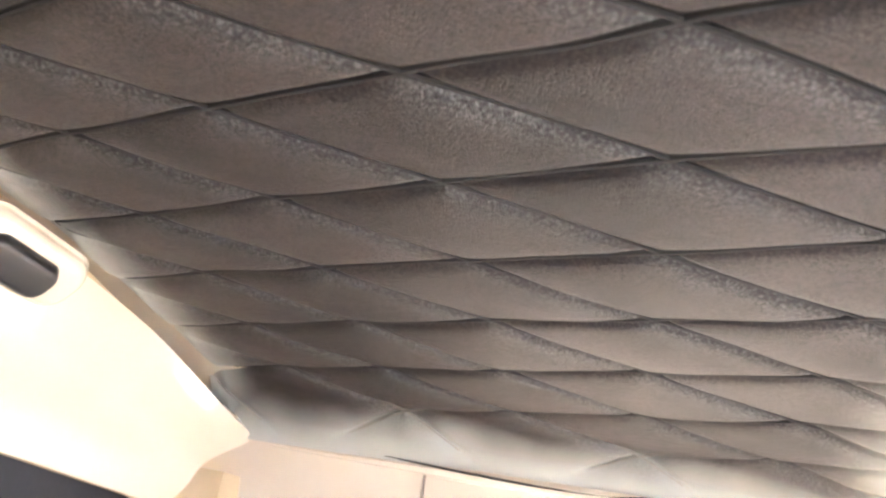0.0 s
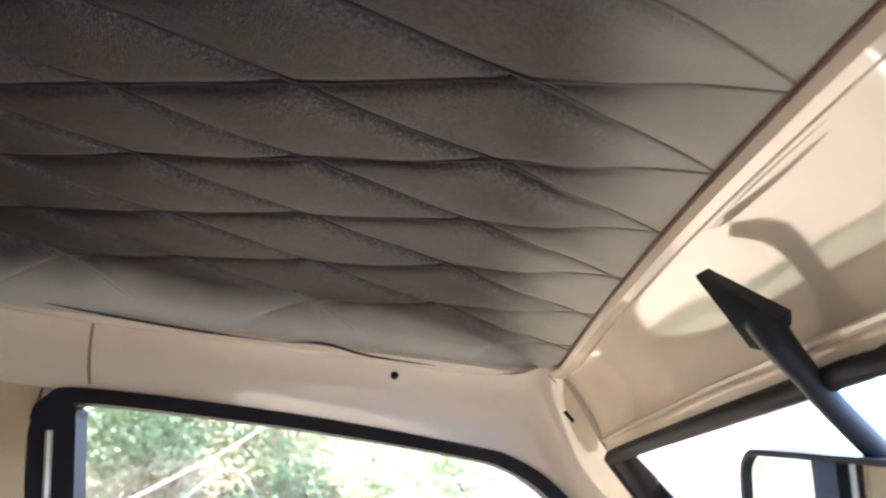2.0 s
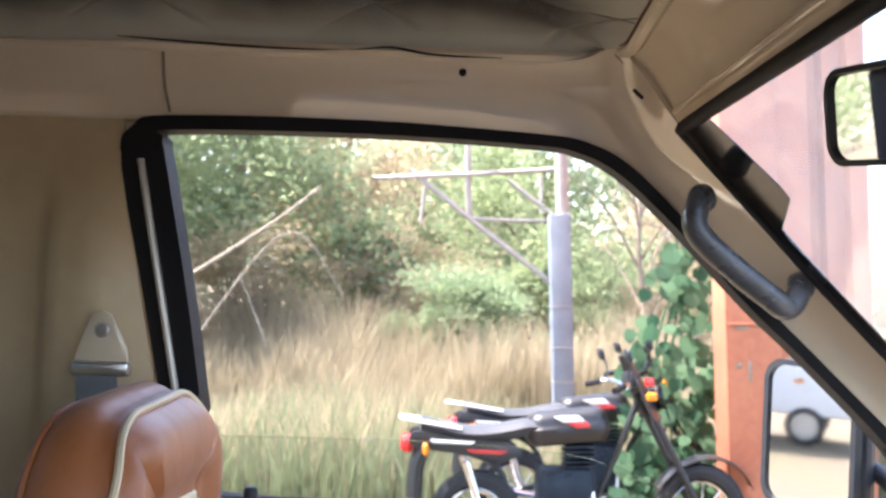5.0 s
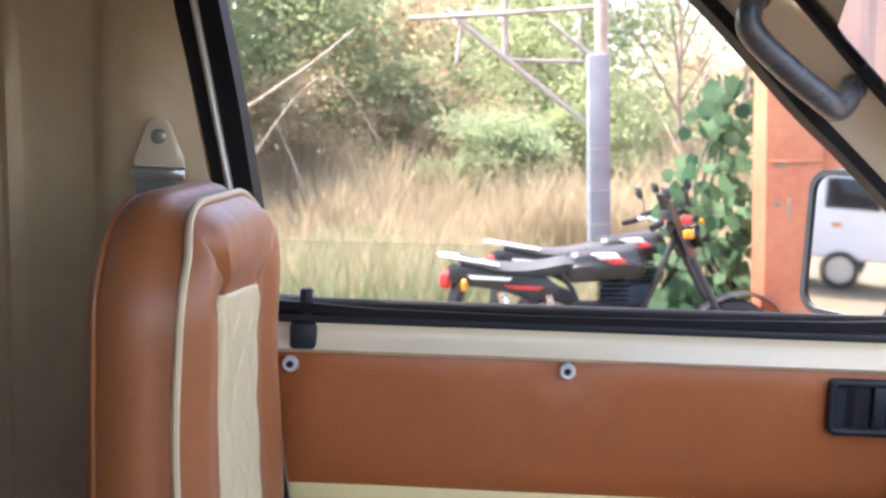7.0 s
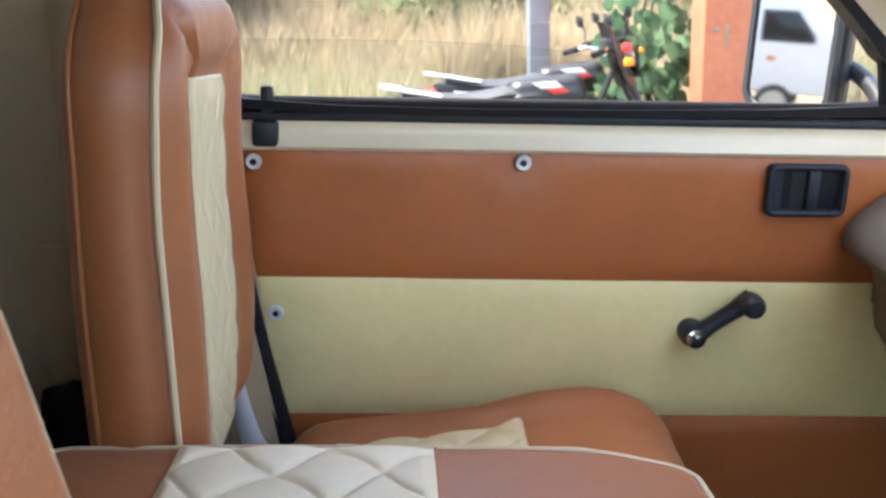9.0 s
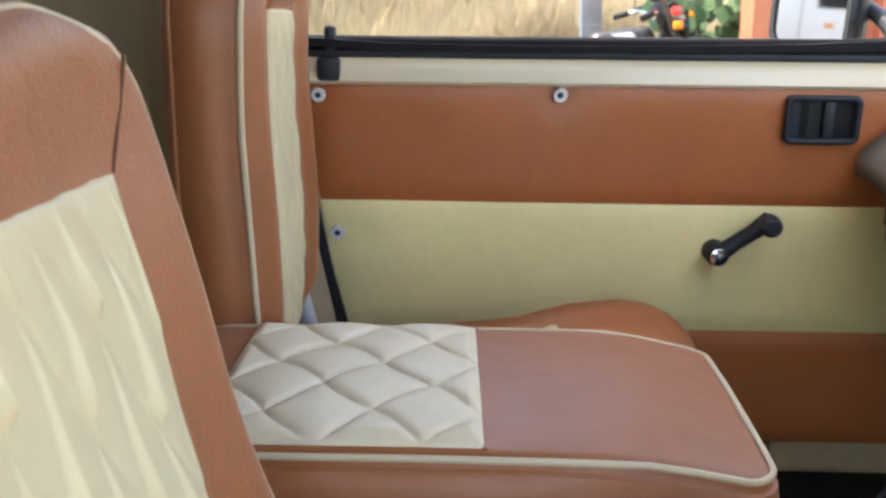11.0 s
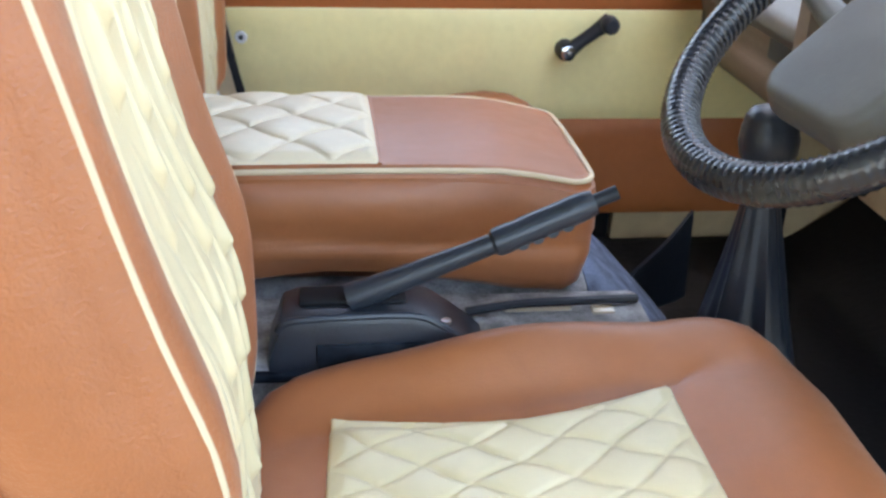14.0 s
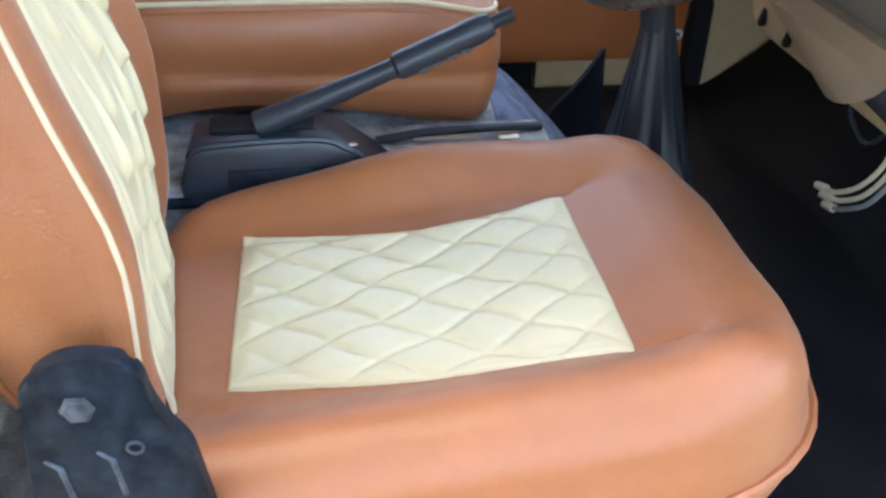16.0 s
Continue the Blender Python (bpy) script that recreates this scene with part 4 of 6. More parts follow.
gpath = smooth_path([gh + Vector((0.008, 0.012, 0.006)), gh + Vector((-0.002, -0.018, -0.004)), gh + Vector((-0.006, -0.028, -0.04)), gh.lerp(gl, 0.42) + Vector((-0.022, -0.034, -0.035)), gh.lerp(gl, 0.78) + Vector((-0.016, -0.034, -0.036)), gl + Vector((-0.020, -0.028, -0.026)), gl + Vector((-0.002, -0.018, -0.008)), gl + Vector((0.010, 0.014, 0.012))], 6)
part("grip", tube(gpath, [0.0140 + 0.0035 * math.sin(math.pi * k / (len(gpath) - 1)) for k in range(len(gpath))], 12), GRIP, grab)
for c, s in ((gh, 1), (gl, -1)):
    mm = Matrix.Translation(c + Vector((0.004, -0.012, 0.004))) @ Matrix.Rotation(radians(70), 4, "X") @ Matrix.Rotation(radians(-25), 4, "Y")
    part("mount", lathe([(0, -0.012), (0.017, -0.012), (0.017, 0.006), (0.012, 0.013), (0.006, 0.013), (0.005, 0.009), (0, 0.009)], 18, mm), GRIP, grab)
    part("mount_screw", lathe([(0, 0.0085), (0.005, 0.0085), (0.004, 0.011), (0, 0.011)], 12, mm), STEEL, grab)

# seat-belt anchor on the door pillar
belt = thing("seat_belt_anchor", "pressed steel seat-belt loop with grey webbing on the cream door pillar", "seat belt")
tri = [(-0.569, 1.528), (-0.556, 1.522), (-0.535, 1.475), (-0.533, 1.455), (-0.605, 1.452), (-0.603, 1.472), (-0.583, 1.522)]
part("plate", prism(tri, "y", 0.606, 0.614, 0.002), PAINT, belt, "cream-painted belt plate")
part("bolt", lathe([(0, -0.012), (0.012, -0.012), (0.012, 0.004), (0.008, 0.009), (0, 0.010)], 18, Matrix.Translation((-0.569, 0.612, 1.501)) @ my), STEEL, belt)
part("loop", box((-0.607, 0.600, 1.440), (-0.531, 0.616, 1.460), 0.004), STEEL, belt)
part("webbing", thick(grid(6, 10, lambda u, v: (-0.600 + u * 0.055, 0.603 + 0.01 * math.sin(3 * v), 1.452 - v * 0.30)), 0.002), WEBBING, belt, "grey seat-belt webbing")


# ---- seats ----
def quilted(corners, su, sv, top, depth, mat, name, parent, m=None, nu=70, nv=70, lift=0.004, label="", phase=0.0, skew=0.0, ragged=0.0, power=0.42, relief=None, bow=(0, 0)):
    """A quilted patch between four corners (x, y): su, sv diamonds along each side."""
    a, b, c, d = [Vector(p) for p in corners]

    def fn(u, v):
        p = a.lerp(b, u).lerp(d.lerp(c, u), v)
        p.y += math.sin(math.pi * u) * (bow[1] * v - bow[0] * (1 - v))
        e = min(u, 1 - u, v, 1 - v)
        s, t = u * su + v * sv + phase, u * su - v * sv * (1 + skew) + 0.5 * phase
        s += 0.05 * math.sin(3.7 * t)
        t += 0.05 * math.sin(3.1 * s + 1)
        near = min(abs(s - round(s)), abs(t - round(t)))
        h = lift + depth * (0.65 * puff(s, t, power) + 0.35 * (1 - math.exp(-near / 0.04))) * min(1, e / 0.05)
        if relief:
            h = lift * min(1, 0.3 + e / 0.02) + relief(u, v) * min(1, e / 0.11)
        if e < 1e-6:
            h = -0.0025
            p = p + Vector((noise.noise((p.x * 60, p.y * 60, 0)), noise.noise((p.x * 60, p.y * 60, 9)))) * ragged
        return (p.x, p.y, top(p.x, p.y) + h)

    bm = grid(nu, nv, fn)
    if m is not None:
        bmesh.ops.transform(bm, matrix=m, verts=bm.verts)
    return part(name, bm, mat, parent, label, angle=80)


def slack_diamonds(width, height):
    """Relief of a loose diamond quilting: shallow slanting seams, and steep ones along which the cover hangs in long folds that end in a drop."""
    a, b = Vector((0.048, -0.075)), Vector((0.011, -0.115))
    det = a.x * b.y - a.y * b.x

    def fn(u, v):
        x, y = u * width, v * height
        x += 0.004 * math.sin(31 * y + 2.0) + 0.003 * noise.noise((x * 30, y * 12, 4.0))
        s, t = (x * b.y - y * b.x) / det, (a.x * y - a.y * x) / det
        s += 0.06 * noise.noise((x * 9, y * 9, 1.0))
        t += 0.10 * noise.noise((x * 9, y * 9, 6.0))
        h = 0.0030 * puff(s, t, 0.6)
        f = t - math.floor(t)
        swell = f ** 0.75 * (1 - smoothstep(0.86, 0.98, f)) * (0.75 + 0.5 * noise.noise((math.floor(t) * 3.1, round(s) * 5.3, 2.0)))
        across = (s - round(s)) * abs(det) / b.length
        c = across + 0.003
        h += 0.0130 * swell * math.exp(-(c / (0.0022 + 0.0020 * f)) ** 2) + 0.0010 * swell * math.exp(-(c / 0.016) ** 2)
        return h

    return fn


def seam_line(points, parent, mat=TAN, r=0.003, name="seam"):
    return part(name, tube(smooth_path(points, 6), r, 6), mat, parent)


# driver's seat
driver = thing("driver_seat", "tan brown vinyl driver's seat with cream diamond-quilted inserts and cream piping", "seat", "cab seats", (0.045, -0.545, 0.70))
D0 = Vector(driver.location)
CA, CB, CR = 0.303, 0.260, 0.165


def cushion_top(x, y):
    side = abs(y) / CB
    bolster = 0.030 * smoothstep(0.50, 0.78, side) - 0.010 * smoothstep(0.8, 1.0, side)
    if y > 0:
        bolster *= (1 + 0.55 * math.exp(-((x + 0.02) / 0.10) ** 2)) * (1 - 0.40 * smoothstep(0.06, 0.25, x))
        bolster -= 0.006 * math.exp(-((y - 0.137 + 0.035 * (1 - ((x + 0.05) / 0.19) ** 2)) / 0.007) ** 2) * smoothstep(-0.28, -0.2, x) * (1 - smoothstep(0.12, 0.2, x))
    else:
        # the near bolster is parted from the nose by a curved crease
        line = -0.150 - 0.55 * max(0.0, x - 0.17)
        bolster -= 0.011 * math.exp(-((y - line) / 0.008) ** 2) * smoothstep(0.09, 0.15, x) * (1 - smoothstep(0.20, 0.28, x))
        bolster += 0.003 * math.exp(-((y - line + 0.022) / 0.014) ** 2) * smoothstep(0.09, 0.16, x) * (1 - smoothstep(0.19, 0.27, x))
        bolster *= 1 - 0.45 * smoothstep(0.18, 0.30, x)
        bolster -= 0.007 * math.exp(-((y + 0.128 + 0.15 * (x + 0.25)) / 0.006) ** 2) * smoothstep(-0.225, -0.26, x)
    front = -0.030 * smoothstep(0.22, 0.33, x) * (0.55 + 0.45 * smoothstep(0.3, 0.9, side))
    front_lift = 0.012 * smoothstep(0.12, 0.20, x)
    return 0.108 * (x + 0.0) + bolster + front + front_lift - 0.010 * smoothstep(-0.1, -0.30, x) + 0.004 * noise.noise((x * 9, y * 9, 5))


cm = Matrix.Translation((0, 0, 0.114))
part("seat", pillow(CA + 0.03, CB, CR, 0.135, 0.055, lambda x, y: cushion_top(x - 0.03, y), cm @ Matrix.Translation((-0.03, 0, 0)), 0.010, 0.007), TAN, driver)
quilted([(-0.243, -0.106), (0.125, -0.150), (0.128, 0.136), (-0.235, 0.148)], 3.9, 4.3, cushion_top, 0.0065, CREAM, "seat_insert", driver, cm, 130, 100, 0.003, "cream diamond-quilted cushion insert", ragged=0.002, power=0.26, bow=(0.020, -0.034))
crease = [(x, -0.150 - 0.55 * max(0.0, x - 0.17)) for x in [0.126 + 0.010 * k for k in range(11)]]
part("seam", tube([(x, y, 0.114 + cushion_top(x, y) + 0.0012 - 0.0045 * (k / 10) ** 2) for k, (x, y) in enumerate(crease)], [0.0034 - 0.00026 * k for k in range(11)], 6), TAN, driver)
part("lower_welt", tube([(x, y, 0.114 - 0.078 + 0.10 * x + 0.012 * noise.noise((x * 5, y * 5, 2.0))) for x, y in [(p - 0.03, q) for p, q in rounded(CA + 0.039, CB + 0.009, CR)]], 0.0055, 8, closed=True), TAN, driver)
part("valance", prism(rounded(CA - 0.03, CB - 0.03, CR), "z", -0.08, -0.02, 0.005), TAN, driver, "creased tan vinyl skirt")
part("seat_runner", box((-0.26, -0.235, -0.215), (0.26, -0.200, -0.07), 0.006), PLASTIC, driver)
part("seat_runner", box((-0.26, 0.200, -0.07), (0.26, 0.235, 0.0), 0.006), PLASTIC, driver)

# its backrest leans back a little and is turned a touch towards the middle
BA, BB = 0.235, 0.375
DM = Matrix.Translation(Vector((-0.243, -0.515, 0.80)) - D0) @ Matrix.Rotation(radians(4.5), 4, "Z") @ Matrix.Rotation(radians(-11.2), 4, "Y") @ Matrix(((0, 0, 1, 0), (1, 0, 0, 0), (0, 1, 0, 0), (0, 0, 0, 1))) @ Matrix.Translation((0, BB - 0.03, 0))


def back_top(x, y):
    side = abs(x) / BA
    roll = 0.022 if x > 0 else 0.010
    return roll * smoothstep(0.55, 0.85, side) - (roll - 0.008 if x > 0 else 0.004) * smoothstep(0.86, 1.0, side) + 0.014 * smoothstep(0.17, 0.28, y) - 0.020 * smoothstep(0.235, 0.28, y) + 0.012 * math.exp(-((y + 0.15) / 0.10) ** 2) - 0.017 * smoothstep(-0.10, -0.34, y) + 0.003 * noise.noise((x * 8, y * 8, 2))


# the padded body ends lower than the frame behind it and is narrower on the inner side
BODY_A, BODY_B, BODY_R, BODY_X, BODY_Y = 0.222, 0.3275, 0.120, -0.013, -0.0475
BM = DM @ Matrix.Translation((BODY_X, BODY_Y, 0))


def body_top(x, y):
    return back_top(x + BODY_X, y + BODY_Y)


def tucked(bm):
    """Pulls the door side of the cover in towards the hinge, then sets it in place."""
    for v in bm.verts:
        if v.co.x < 0:
            v.co.x += 0.062 * smoothstep(0.0, -0.30, v.co.y) * smoothstep(-0.02, -0.12, v.co.z)
    bmesh.ops.transform(bm, matrix=BM, verts=bm.verts)
    return bm


back = part("backrest", tucked(pillow(BODY_A, BODY_B, BODY_R, 0.145, 0.035, body_top, None, 0.012, 0.009)), TANGRAIN, driver)
quilted([(-0.158, -0.365), (0.088, -0.365), (0.138, 0.165), (-0.149, 0.196)], 3.0, 1.7, back_top, 0.012, CREAM, "backrest_insert", driver, DM, 230, 210, 0.0030, "cream insert with long wavy quilting", ragged=0.003, relief=slack_diamonds(0.29, 0.55))
part("piping", piping_ring(BODY_A, BODY_B, BODY_R, 0.0175, -0.008, body_top, BM, 0.0036), PIPING, driver, "cream piping")
part("piping", tucked(piping_ring(BODY_A, BODY_B, BODY_R, -0.004, -0.118, lambda x, y: 0, Matrix(), 0.0035)), TAN, driver)
for path in ([(0.140, 0.163), (0.158, 0.195), (0.166, 0.225)], [(-0.150, 0.192), (-0.158, 0.215), (-0.172, 0.245)]):
    seam_line([DM @ Vector((x, y, back_top(x, y) - 0.0004)) for x, y in path], driver, BROWNSEAM, 0.0014)
# recliner cover on the door side
rm = Matrix.Translation(-D0)
recl = [(x - 0.001, z) for x, z in [(-0.317, 0.924), (-0.296, 0.944), (-0.279, 0.950), (-0.258, 0.949), (-0.242, 0.942), (-0.234, 0.928), (-0.231, 0.910), (-0.224, 0.890), (-0.209, 0.862), (-0.204, 0.835), (-0.195, 0.765), (-0.192, 0.70), (-0.300, 0.69), (-0.330, 0.76), (-0.324, 0.839), (-0.319, 0.892)]]
bm = prism([(p.x, p.z) for p in smooth_path([(x, 0, z) for x, z in recl], 4, True)], "y", -0.802, -0.786, 0.006)
bmesh.ops.transform(bm, matrix=rm, verts=bm.verts)
cov = part("recliner_cover", bm, DUSTY, driver, "scuffed blue-black plastic recliner cover")
part("recliner_bolt", lathe([(0, -0.004), (0.0125, -0.004), (0.0125, 0.003), (0.0095, 0.006), (0, 0.006)], 6, rm @ Matrix.Translation((-0.281, -0.800, 0.907)) @ my), SCUFF, cov, "worn hexagonal bolt head")
part("recliner_pin", lathe([(0, -0.004), (0.007, -0.004), (0.007, 0.003), (0.005, 0.004), (0.004, 0.001), (0, 0.001)], 12, rm @ Matrix.Translation((-0.248, -0.800, 0.867)) @ my), SCUFF, cov)
for x, z, l in ((-0.302, 0.845, 0.030), (-0.265, 0.848, 0.034)):
    part("recliner_rib", tube([rm @ Vector((x - 0.010, -0.800, z + l * 0.5)), rm @ Vector((x, -0.802, z + l * 0.25)), rm @ Vector((x + 0.004, -0.801, z - l * 0.8))], 0.0028, 6), SCUFF, cov)

# passenger seat
passenger = thing("passenger_seat", "tan brown vinyl passenger seat with cream quilted insert and cream piping", "seat", "cab seats", (-0.08, 0.42, 0.70))
P0 = Vector(passenger.location)


def pcushion_top(x, y):
    side = abs(y) / 0.20
    return 0.11 * x - 0.040 + 0.018 * smoothstep(0.0, 0.12, x) + 0.022 * smoothstep(0.5, 0.85, side) - 0.02 * smoothstep(0.85, 1.0, side) - 0.035 * smoothstep(0.18, 0.32, x)


pm = Matrix.Translation((0, 0, 0.132))
part("seat", pillow(0.297, 0.205, 0.09, 0.145, 0.05, lambda x, y: pcushion_top(x + 0.022, y), pm @ Matrix.Translation((0.022, 0, 0))), TAN, passenger)
quilted([(-0.20, -0.105), (0.090, -0.105), (0.088, 0.118), (-0.20, 0.112)], 3, 2.6, pcushion_top, 0.012, CREAM, "seat_insert", passenger, pm, 60, 44, 0.004, "cream diamond-quilted cushion insert")
PM = Matrix.Translation(Vector((-0.396, 0.392, 0.775)) - P0) @ Matrix.Rotation(radians(-1.5), 4, "Y") @ Matrix(((0, 0, 1, 0), (1, 0, 0, 0), (0, 1, 0, 0), (0, 0, 0, 1))) @ Matrix.Translation((0, 0.3325, 0))
PA, PB, PR = 0.195, 0.3375, 0.125


def pback_edge(x, y):
    return 0.012 * smoothstep(0.08, 0.30, y) - 0.012 * smoothstep(0.28, 0.3375, y)


def pback_top(x, y):
    side = abs(x) / PA
    cx, cy = max(0.0, abs(x) - (PA - PR)), max(0.0, abs(y) - (PB - PR))
    d = min(PA - abs(x), PB - abs(y), PR - math.hypot(cx, cy))
    inside = smoothstep(0.0, 0.035, d)
    h = 0.012 * smoothstep(0.56, 0.76, side) + 0.005 * math.exp(-((y + 0.05) / 0.16) ** 2)
    # the padded top panel between the insert and the piping, tucked in at both ends
    h += 0.012 * smoothstep(0.225, 0.262, y) * (1 - smoothstep(0.56, 0.70, side))
    if y > 0.19:
        gap = abs(abs(x) - (0.086 + 0.70 * max(0.0, y - 0.235)))
        h -= 0.013 * math.exp(-(gap / 0.0065) ** 2) * smoothstep(0.2, 0.24, y)
    return pback_edge(x, y) + inside * (h + 0.002 * noise.noise((x * 14, y * 9, 3.0)))


def seat_shape(x, y):
    """The cover swells on the door side and is rounded off short of the hinge."""
    x += max(0.0, x) / PA * (0.014 * math.exp(-((y + 0.08) / 0.12) ** 2) - 0.055 * smoothstep(-0.17, -0.335, y))
    return x, (y if y > -0.10 else -0.10 + (y + 0.10) * 0.60)


bm = pillow(PA, PB, PR, 0.112, 0.03, pback_top, None, 0.010, 0.006)
for v in bm.verts:
    v.co.z += 0.014 * smoothstep(-0.05, 0.30, v.co.y) * smoothstep(-0.03, -0.10, v.co.z)
    v.co.x, v.co.y = seat_shape(v.co.x, v.co.y)
bmesh.ops.transform(bm, matrix=PM, verts=bm.verts)
part("backrest", bm, TAN, passenger)
insert = quilted([(-0.100, -0.318), (0.050, -0.318), (0.088, 0.220), (-0.082, 0.235)], 2.6, 6.2, pback_top, 0.0042, CREAM, "backrest_insert", passenger, None, 110, 170, 0.003, "cream diamond-quilted backrest insert", ragged=0.003)
for v in insert.data.vertices:
    v.co.x, v.co.y = seat_shape(v.co.x, v.co.y)
insert.data.transform(PM)
ring_pts = [(x, y) for x, y in rounded(PA - 0.004, PB - 0.004, PR - 0.004, 24, 14)]
part("piping", tube([PM @ Vector((*seat_shape(x, y), -0.010 + pback_edge(x, y))) for x, y in ring_pts], 0.0042, 8, closed=True), PIPING, passenger, "cream piping")
part("rear_welt", tube([PM @ Vector((seat_shape(x, y)[0] * 1.02, seat_shape(x, y)[1] * 1.012, -0.094 + 0.012 * smoothstep(-0.05, 0.30, y))) for x, y in ring_pts], 0.003, 8, closed=True), TAN, passenger)
part("frame_leg", box(Vector((-0.50, 0.26, 0.70)) - P0, Vector((-0.42, 0.53, 0.90)) - P0, 0.01), PLASTIC, passenger, "black seat frame")

# crumpled cloth and a black bag behind the passenger seat
def bundle(name, at, size, mat, label, seed):
    b = bmesh.new()
    bmesh.ops.create_icosphere(b, subdivisions=4, radius=1.0)
    for v in b.verts:
        k = 1 + 0.30 * noise.noise(v.co * 1.6 + Vector((seed, 0, 0))) + 0.14 * noise.noise(v.co * 4.2 + Vector((0, seed, 0))) + 0.06 * noise.noise(v.co * 9)
        v.co = Vector((v.co.x * size[0] * k, v.co.y * size[1] * k, max(-size[2] * 0.8, v.co.z * size[2] * k) + size[2] * 0.8))
    ob = part(name, b, mat)
    ob.location = at
    return tagged(ob, label, name.split("_")[-1])


bundle("crumpled_cloth", (-0.73, 0.44, 0.702), (0.07, 0.09, 0.125), CLOTH, "crumpled grey cloth behind the passenger seat", 3)
bundle("black_bag", (-0.645, 0.545, 0.702), (0.07, 0.07, 0.09), RUBBER, "black cloth bag on the seat box behind the seat", 8)

# middle seat cushion
middle = thing("middle_seat_cushion", "flat tan vinyl middle seat cushion with ivory quilted insert", "seat", "cab seats", (-0.20, 0.028, 0.807))
MA, MB = 0.352, 0.163


def mid_top(x, y):
    return 0.002 - 0.020 * y - 0.004 * (x / MA) ** 2 - 0.018 * smoothstep(0.22, 0.352, x) + 0.006 * (1 - (y / MB) ** 2) + 0.002 * noise.noise((x * 7, y * 7, 1))


mmx = Matrix.Translation((0, 0, 0.158))
bm = pillow(MA, MB, 0.035, 0.170, 0.014, mid_top, mmx, 0.010, 0.010)
bmesh.ops.subdivide_edges(bm, edges=[e for e in bm.edges if max(v.co.z for v in e.verts) < 0.156 and abs(e.verts[0].co.z - e.verts[1].co.z) > 0.015], cuts=3, use_grid_fill=True)
for v in bm.verts:
    t = 0.158 - v.co.z
    if t > 0.012:
        # stuffed upper roll, a slack crease below it, and a hem that lifts in the middle
        w = 0.007 * math.exp(-((t - 0.045) / 0.025) ** 2) - 0.006 * math.exp(-((t - 0.088 - 0.014 * math.sin(5 * v.co.x)) / 0.012) ** 2) + 0.004 * noise.noise((v.co.x * 11, t * 30, 4.0))
        for c in (0.27, 0.295, 0.32):
            w -= 0.003 * math.exp(-((v.co.x - c - 0.1 * (t - 0.1)) / 0.004) ** 2) * math.exp(-((t - 0.10) / 0.03) ** 2)
        v.co.y += w if v.co.y > 0 else -w
    if t > 0.10:
        v.co.z += (t - 0.10) / 0.07 * (0.024 * math.exp(-((v.co.x - 0.02) / 0.13) ** 2) - 0.012 * smoothstep(0.15, 0.3, v.co.x))
part("seat", bm, TAN, middle)
quilted([(-0.205, -0.150), (0.075, -0.150), (0.068, 0.150), (-0.205, 0.150)], 2.5, 2.6, mid_top, 0.010, IVORY, "seat_insert", middle, mmx, 110, 110, 0.0025, "ivory diamond-quilted insert", power=0.32)
part("piping", piping_ring(MA, MB, 0.035, 0.001, -0.004, mid_top, mmx, 0.0038), PIPING, middle, "pale piping")
seam_line([(0.074, -0.152, 0.158 + mid_top(0.074, -0.15)), (0.071, 0, 0.158 + mid_top(0.07, 0)), (0.068, 0.152, 0.158 + mid_top(0.068, 0.15))], middle)

# ---- handbrake ----
brake = thing("handbrake", "black plastic handbrake lever rising from a moulded console", "handbrake", at=(-0.13, -0.24, 0.79))
H0 = Vector(brake.location)
sh = Matrix.Translation(-H0)


def shifted(bm, m=sh):
    bmesh.ops.transform(bm, matrix=m, verts=bm.verts)
    return bm


tip, grip, root = Vector((0.140, -0.276, 0.996)), Vector((0.000, -0.277, 0.934)), Vector((-0.166, -0.270, 0.862))
d = (tip - grip).normalized()
part("lever", shifted(tube([root, root.lerp(grip, 0.4), root.lerp(grip, 0.8), grip + d * 0.02], [0.018, 0.0145, 0.0125, 0.012], 12)), CONSOLE, brake)
gpts = [grip - d * 0.004] + [grip + d * s for s in (0.0, 0.012, 0.03, 0.05, 0.07, 0.09, 0.108, 0.120)]
part("hand_grip", shifted(tube(gpts, [0.0125, 0.0165, 0.017, 0.0163, 0.017, 0.0163, 0.017, 0.0165, 0.0135], 16)), CONSOLE, brake, "black moulded grip")
for s in (0.032, 0.050, 0.068, 0.086):
    c = grip + d * s - Vector((0, 0, 0.0125))
    part("finger_ridge", shifted(tube([c - Vector((0, 0.012, -0.003)), c, c + Vector((0, 0.012, 0.003))], 0.0078, 10)), PLASTIC, brake)
part("button", shifted(tube([grip + d * 0.116, grip + d * 0.148], [0.0085, 0.0085], 12)), PLASTIC, brake)
cons = [(-0.262, 0.775), (-0.262, 0.800), (-0.245, 0.846), (-0.228, 0.853), (-0.095, 0.855), (-0.068, 0.846), (-0.020, 0.806), (-0.006, 0.795), (-0.006, 0.775)]
part("console", shifted(prism(cons, "y", -0.305, -0.215, 0.008)), CONSOLE, brake, "blue-black moulded handbrake console")
part("console_rim", shifted(tube(smooth_path([(-0.248, -0.300, 0.838), (-0.232, -0.301, 0.851), (-0.16, -0.302, 0.856), (-0.095, -0.301, 0.855), (-0.066, -0.300, 0.843), (-0.030, -0.298, 0.814)], 5), 0.0045, 8)), CONSOLE, brake)
part("slot_lip", shifted(box((-0.225, -0.272, 0.852), (-0.10, -0.232, 0.860), 0.004)), RUBBER, brake)
part("worn_panel", shifted(box((-0.205, -0.308, 0.785), (-0.055, -0.304, 0.822), 0.003)), DUSTY, brake)
part("console_foot", shifted(box((-0.285, -0.312, 0.775), (-0.16, -0.215, 0.787), 0.004)), DUSTY, brake)
